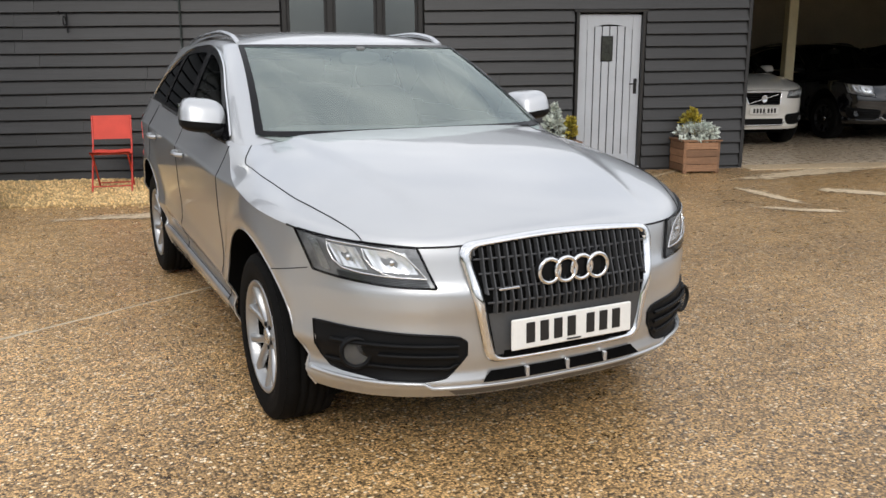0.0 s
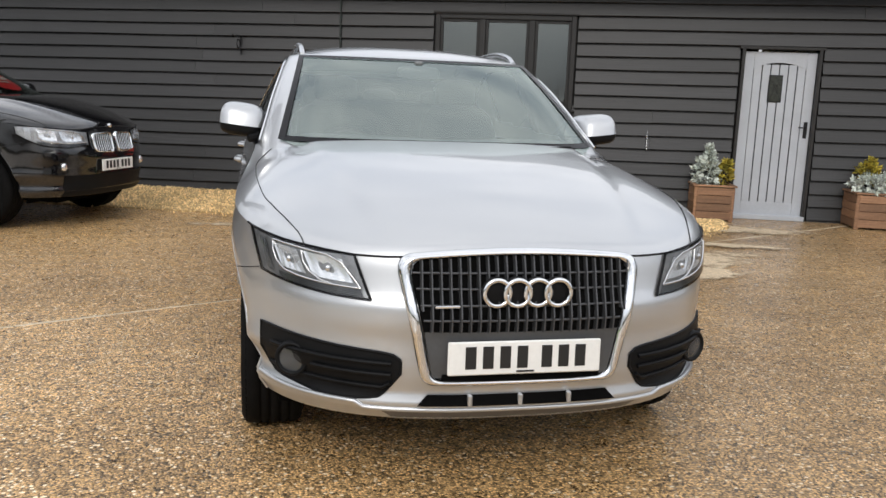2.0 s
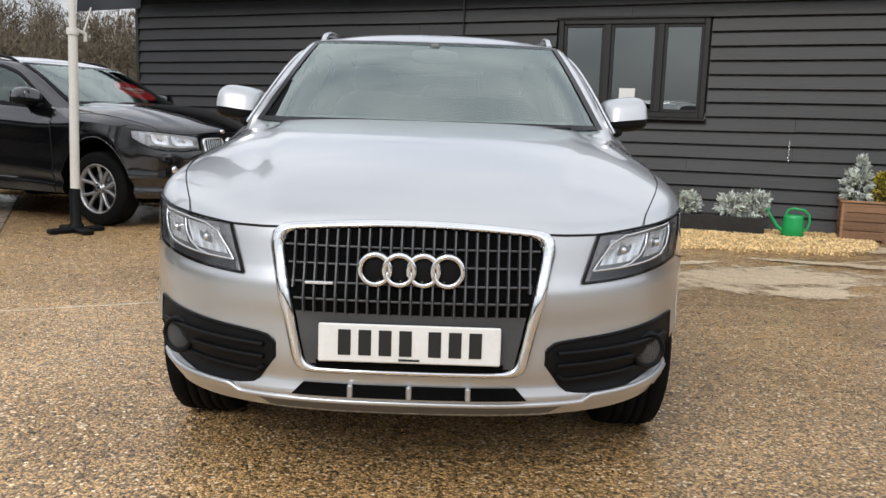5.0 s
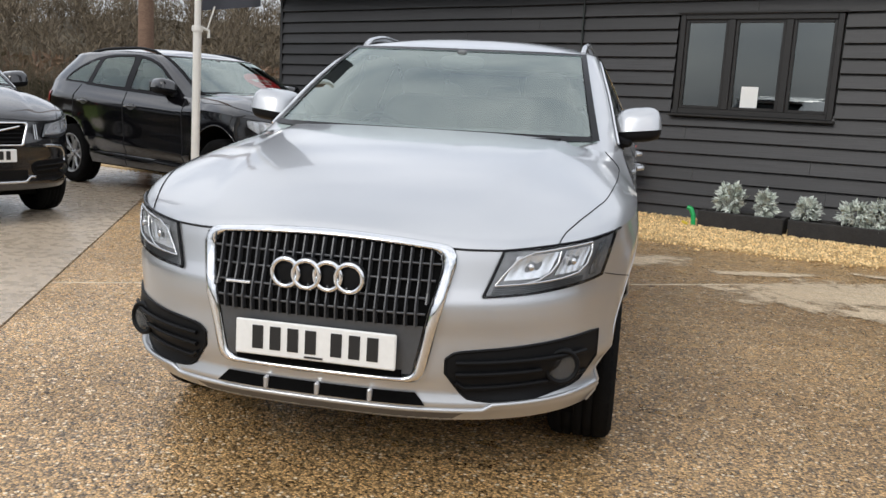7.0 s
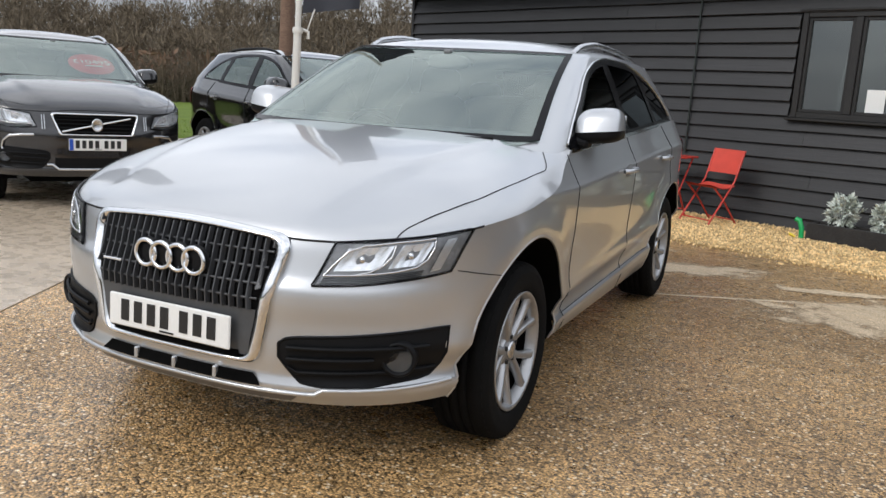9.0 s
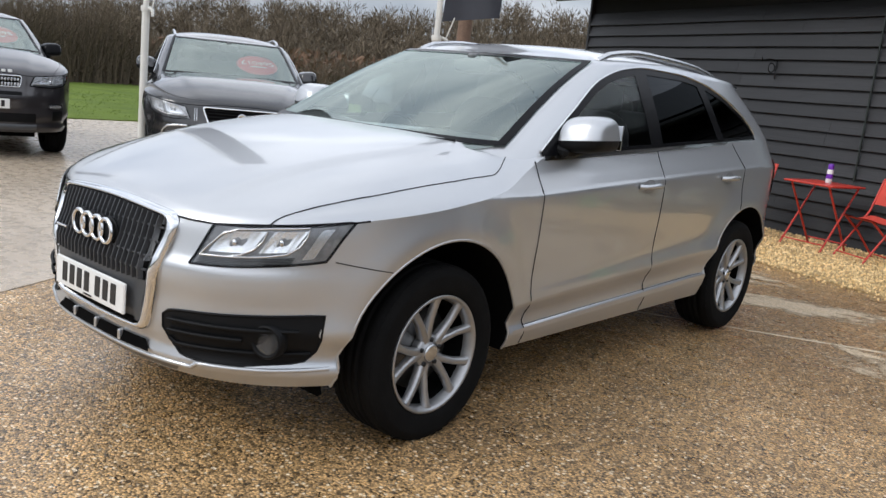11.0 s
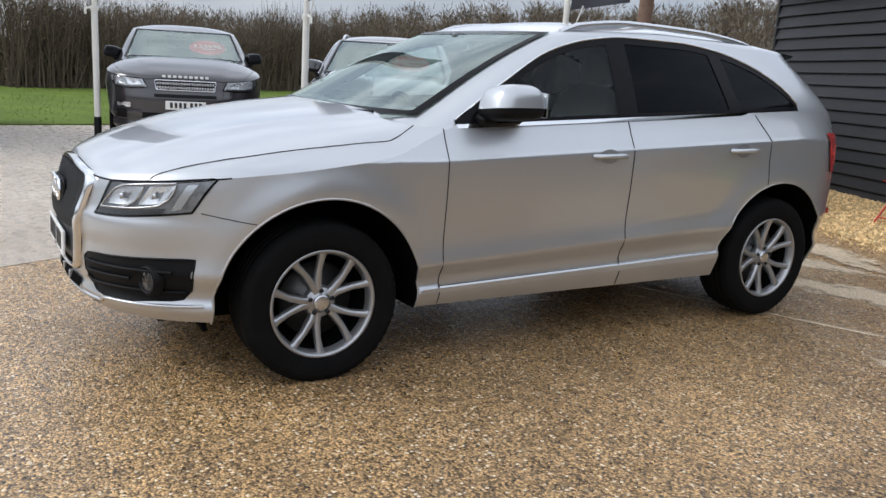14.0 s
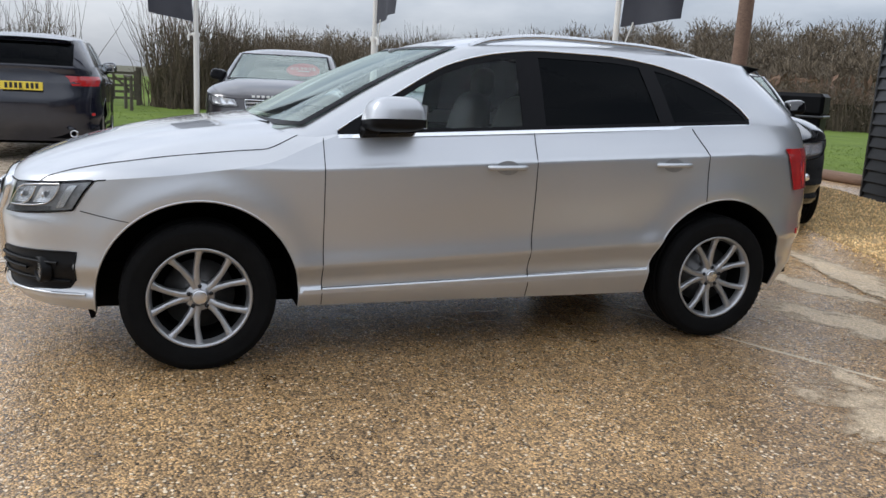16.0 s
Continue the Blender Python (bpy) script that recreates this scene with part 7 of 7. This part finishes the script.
def twig(sh, p, d, length, r, rnd, bend=0.15, n=3):
    d = d.normalized()
    side = d.orthogonal().normalized()
    up = d.cross(side)
    pts = [p]
    for k in range(n):
        d = (d + Vector((rnd.gauss(0, bend), rnd.gauss(0, bend), rnd.gauss(0, bend * 0.5)))).normalized()
        pts.append(pts[-1] + d * length / n)
    vs = []
    for k, q in enumerate(pts):
        w = r * (1 - 0.85 * k / n)
        vs += [q + side * w, q - side * w * 0.5 + up * w * 0.87, q - side * w * 0.5 - up * w * 0.87]
    fs = [(k * 3 + i, k * 3 + (i + 1) % 3, k * 3 + 3 + (i + 1) % 3, k * 3 + 3 + i) for k in range(n) for i in range(3)]
    sh.add(vs, fs)
    return pts


def hedge(name, a, b, height, depth, n_twig, n_leaf, seed, base=0.0):
    rnd = random.Random(seed)
    a, b = Vector((*a, 0)), Vector((*b, 0))
    along_v = b - a
    nrm = Vector((-along_v.y, along_v.x, 0)).normalized()
    sh, lf = Shape(), Shape()
    top = lambda t: height * (0.86 + 0.12 * math.sin(t * 9 + seed) + 0.07 * math.sin(t * 23) + 0.05 * math.sin(t * 51))
    for k in range(n_twig):
        t = rnd.random()
        p = a + along_v * t + nrm * rnd.uniform(-depth, depth) * 0.5
        h = top(t)
        if k % 3 == 0:
            p.z = base
            twig(sh, p, Vector((rnd.gauss(0, 0.11), rnd.gauss(0, 0.11), 1)), h * rnd.uniform(0.85, 1.32), 0.020, rnd, 0.10, 4)
        else:
            p.z = base + rnd.uniform(0.1, 0.85) * h
            twig(sh, p, Vector((rnd.gauss(0, 0.6), rnd.gauss(0, 0.6), rnd.uniform(0.1, 1.0))), rnd.uniform(0.5, 1.3), 0.012, rnd, 0.25, 3)
    for k in range(n_leaf):
        t = rnd.random()
        h = top(t)
        z = base + h * rnd.uniform(0.0, 1.0) ** 1.4 * 0.80
        p = a + along_v * t + nrm * rnd.uniform(-depth, depth) * 0.5
        p.z = z
        s = rnd.uniform(0.03, 0.075)
        q = Euler((rnd.uniform(0, 6), rnd.uniform(0, 6), rnd.uniform(0, 6))).to_matrix()
        lf.add([p + q @ Vector(v) * s for v in ((-1, 0, 0), (0, -0.5, 0.1), (1, 0, 0), (0, 0.5, 0.1))], [(0, 1, 2, 3)])
    ob = tagged(new(name), "bare winter hedge of brown twigs and brambles", "hedge", kind="stuff")
    sh.make("twigs", M_TWIG, ob, kind="stuff")
    lf.make("bramble_leaves", M_BRAMBLE, ob, kind="stuff")
    core = Shape().grid(lambda u, v: a + along_v * u + nrm * 0.15 * math.sin(40 * u + 5 * v) + Vector((0, 0, base + v * height * (0.50 + 0.08 * math.sin(u * 17)))), 60, 3)
    core.make("hedge_core", M_HILL, ob, kind="stuff")


hedge("hedge", (-25.0, -0.1), (-33.0, 17.0), 3.0, 2.2, 7600, 7600, 1, -0.1)
hedge("hedge", (-27.5, -3.1), (-34.0, -12.0), 3.4, 2.2, 1800, 3000, 2, -0.1)
hedge("hedge", (-33.0, 17.0), (-16.0, 46.0), 2.3, 3.0, 6000, 3500, 3, -0.1)

# field gate and rail
fg = thing("field_gate", "weathered wooden five-bar field gate", "gate", pose(-26.3, -1.45, 0, 0, 0, 78))
M_GATE = material("damp_gate_timber", (0.085, 0.072, 0.048), 0.8, vary=0.3, scale=5, fine=40, bump=0.002)
for x in (-0.82, 0.82):
    Shape().box((x, 0, 0.6), (0.16, 0.16, 1.4), bevel=0.02).make("gate_post", M_GATE, fg)
for k in range(5):
    Shape().box((0, 0, 0.25 + 0.21 * k), (1.50, 0.04, 0.085), bevel=0.006).make("rail", M_GATE, fg)
for x in (-0.70, 0, 0.70):
    Shape().box((x, -0.03, 0.68), (0.08, 0.03, 0.98), bevel=0.006).make("stile", M_GATE, fg)
br = Shape().box((0.35, -0.035, 0.66), (0.95, 0.03, 0.08), Matrix.Rotation(0.75, 4, "Y"), bevel=0.006)
br.make("brace", M_GATE, fg)
ra = thing("handrail", "weathered wooden rail beside the gate", "rail", pose(-23.4, -1.0, 0, 0, 0, 10))
for x in (0, 1.1):
    Shape().tube([(x, 0, -0.02), (x, 0, 1.05)], 0.05, 8).make("post", M_GATE, ra)
Shape().tube([(-0.1, 0, 1.02), (1.2, 0, 1.02)], 0.04, 8).make("top_rail", M_GATE, ra)


# far wooded rise
def rise(t):
    """A point on the woods' floor line: t runs round the yard from the gate to behind the barn."""
    ang = radians(176 - 118 * t)
    d = 95 - 25 * math.sin(t * 3.0)
    return Vector((d * math.cos(ang), d * math.sin(ang), 0))


def ridge(t):
    return 3.0 + 4.6 * min(max((t - 0.05) / 0.35, 0), 1) + 3.0 * min(max((t - 0.35) / 0.3, 0), 1) + 0.5 * math.sin(t * 31)


hill = Shape().grid(lambda u, v: rise(u) * (1 + 0.55 * v) + Vector((0, 0, -0.2 + ridge(u) * v * 1.05 + 0.35 * math.sin(u * 170) * v)), 80, 6)
hill.make("wooded_hill", M_HILL, None, "distant rise under winter woods", "structure")
rnd = random.Random(8)
wd, ru = Shape(), Shape()
for k in range(1500):
    t = rnd.random()
    v = rnd.random() ** 0.7
    base = rise(t) * (1 + 0.5 * v) + Vector((0, 0, -0.3 + ridge(t) * v * 0.98))
    h = rnd.uniform(3.2, 5.0) * (0.75 + 0.45 * v)
    pts = twig(wd, base, Vector((rnd.gauss(0, 0.05), rnd.gauss(0, 0.05), 1)), h * 0.8, 0.12, rnd, 0.05, 3)
    for q in range(12):
        f = rnd.uniform(0.25, 1.0)
        a = rnd.uniform(0, 6.28)
        twig(wd, base + (pts[-1] - base) * f, Vector((math.cos(a), math.sin(a), rnd.uniform(0.6, 1.8))), h * rnd.uniform(0.2, 0.40), 0.045, rnd, 0.25, 2)
    for q in range(95):
        d = Vector((rnd.gauss(0, 1), rnd.gauss(0, 1), rnd.gauss(0, 1))).normalized() * rnd.uniform(0.3, 1)
        c = base + Vector((d.x * h * 0.36, d.y * h * 0.36, h * 0.58 + d.z * h * 0.46))
        g = (Vector((d.x, d.y, abs(d.z) + 0.5)) + Vector((rnd.gauss(0, 0.4), rnd.gauss(0, 0.4), rnd.gauss(0, 0.3)))).normalized()
        e = g.orthogonal().normalized()
        e = (Matrix.Rotation(rnd.uniform(0, 6.28), 3, g) @ e) * rnd.uniform(0.03, 0.08)
        l = rnd.uniform(0.35, 0.95)
        wd.add([c - e, c + e, c + g * l], [(0, 1, 2)])
for k in range(14000):
    t = rnd.random()
    base = rise(t) * rnd.uniform(0.86, 1.0)
    c = base + Vector((0, 0, rnd.random() ** 1.5 * 3.2 - 0.2))
    s = rnd.uniform(0.15, 0.5)
    e = Euler((rnd.uniform(0, 6), rnd.uniform(0, 6), rnd.uniform(0, 6))).to_matrix()
    ru.add([c + e @ Vector(w) * s for w in ((-1.2, 0, 0), (0, -0.35, 0.1), (1.2, 0, 0), (0, 0.35, 0.1))], [(0, 1, 2, 3)])
wd.make("far_woods", M_WOODS, None, "bare brown winter trees on the far rise", "stuff")
ru.make("far_scrub", M_RUSSET, None, "russet scrub below the far woods", "stuff")

# the open side of the yard behind the camera: another hedge line
hedge("hedge", (-20.0, -24.0), (24.0, -26.0), 3.2, 2.0, 900, 2600, 4, -0.1)
hedge("hedge", (26.0, -24.0), (28.0, 12.0), 3.2, 2.0, 700, 2000, 5, -0.1)
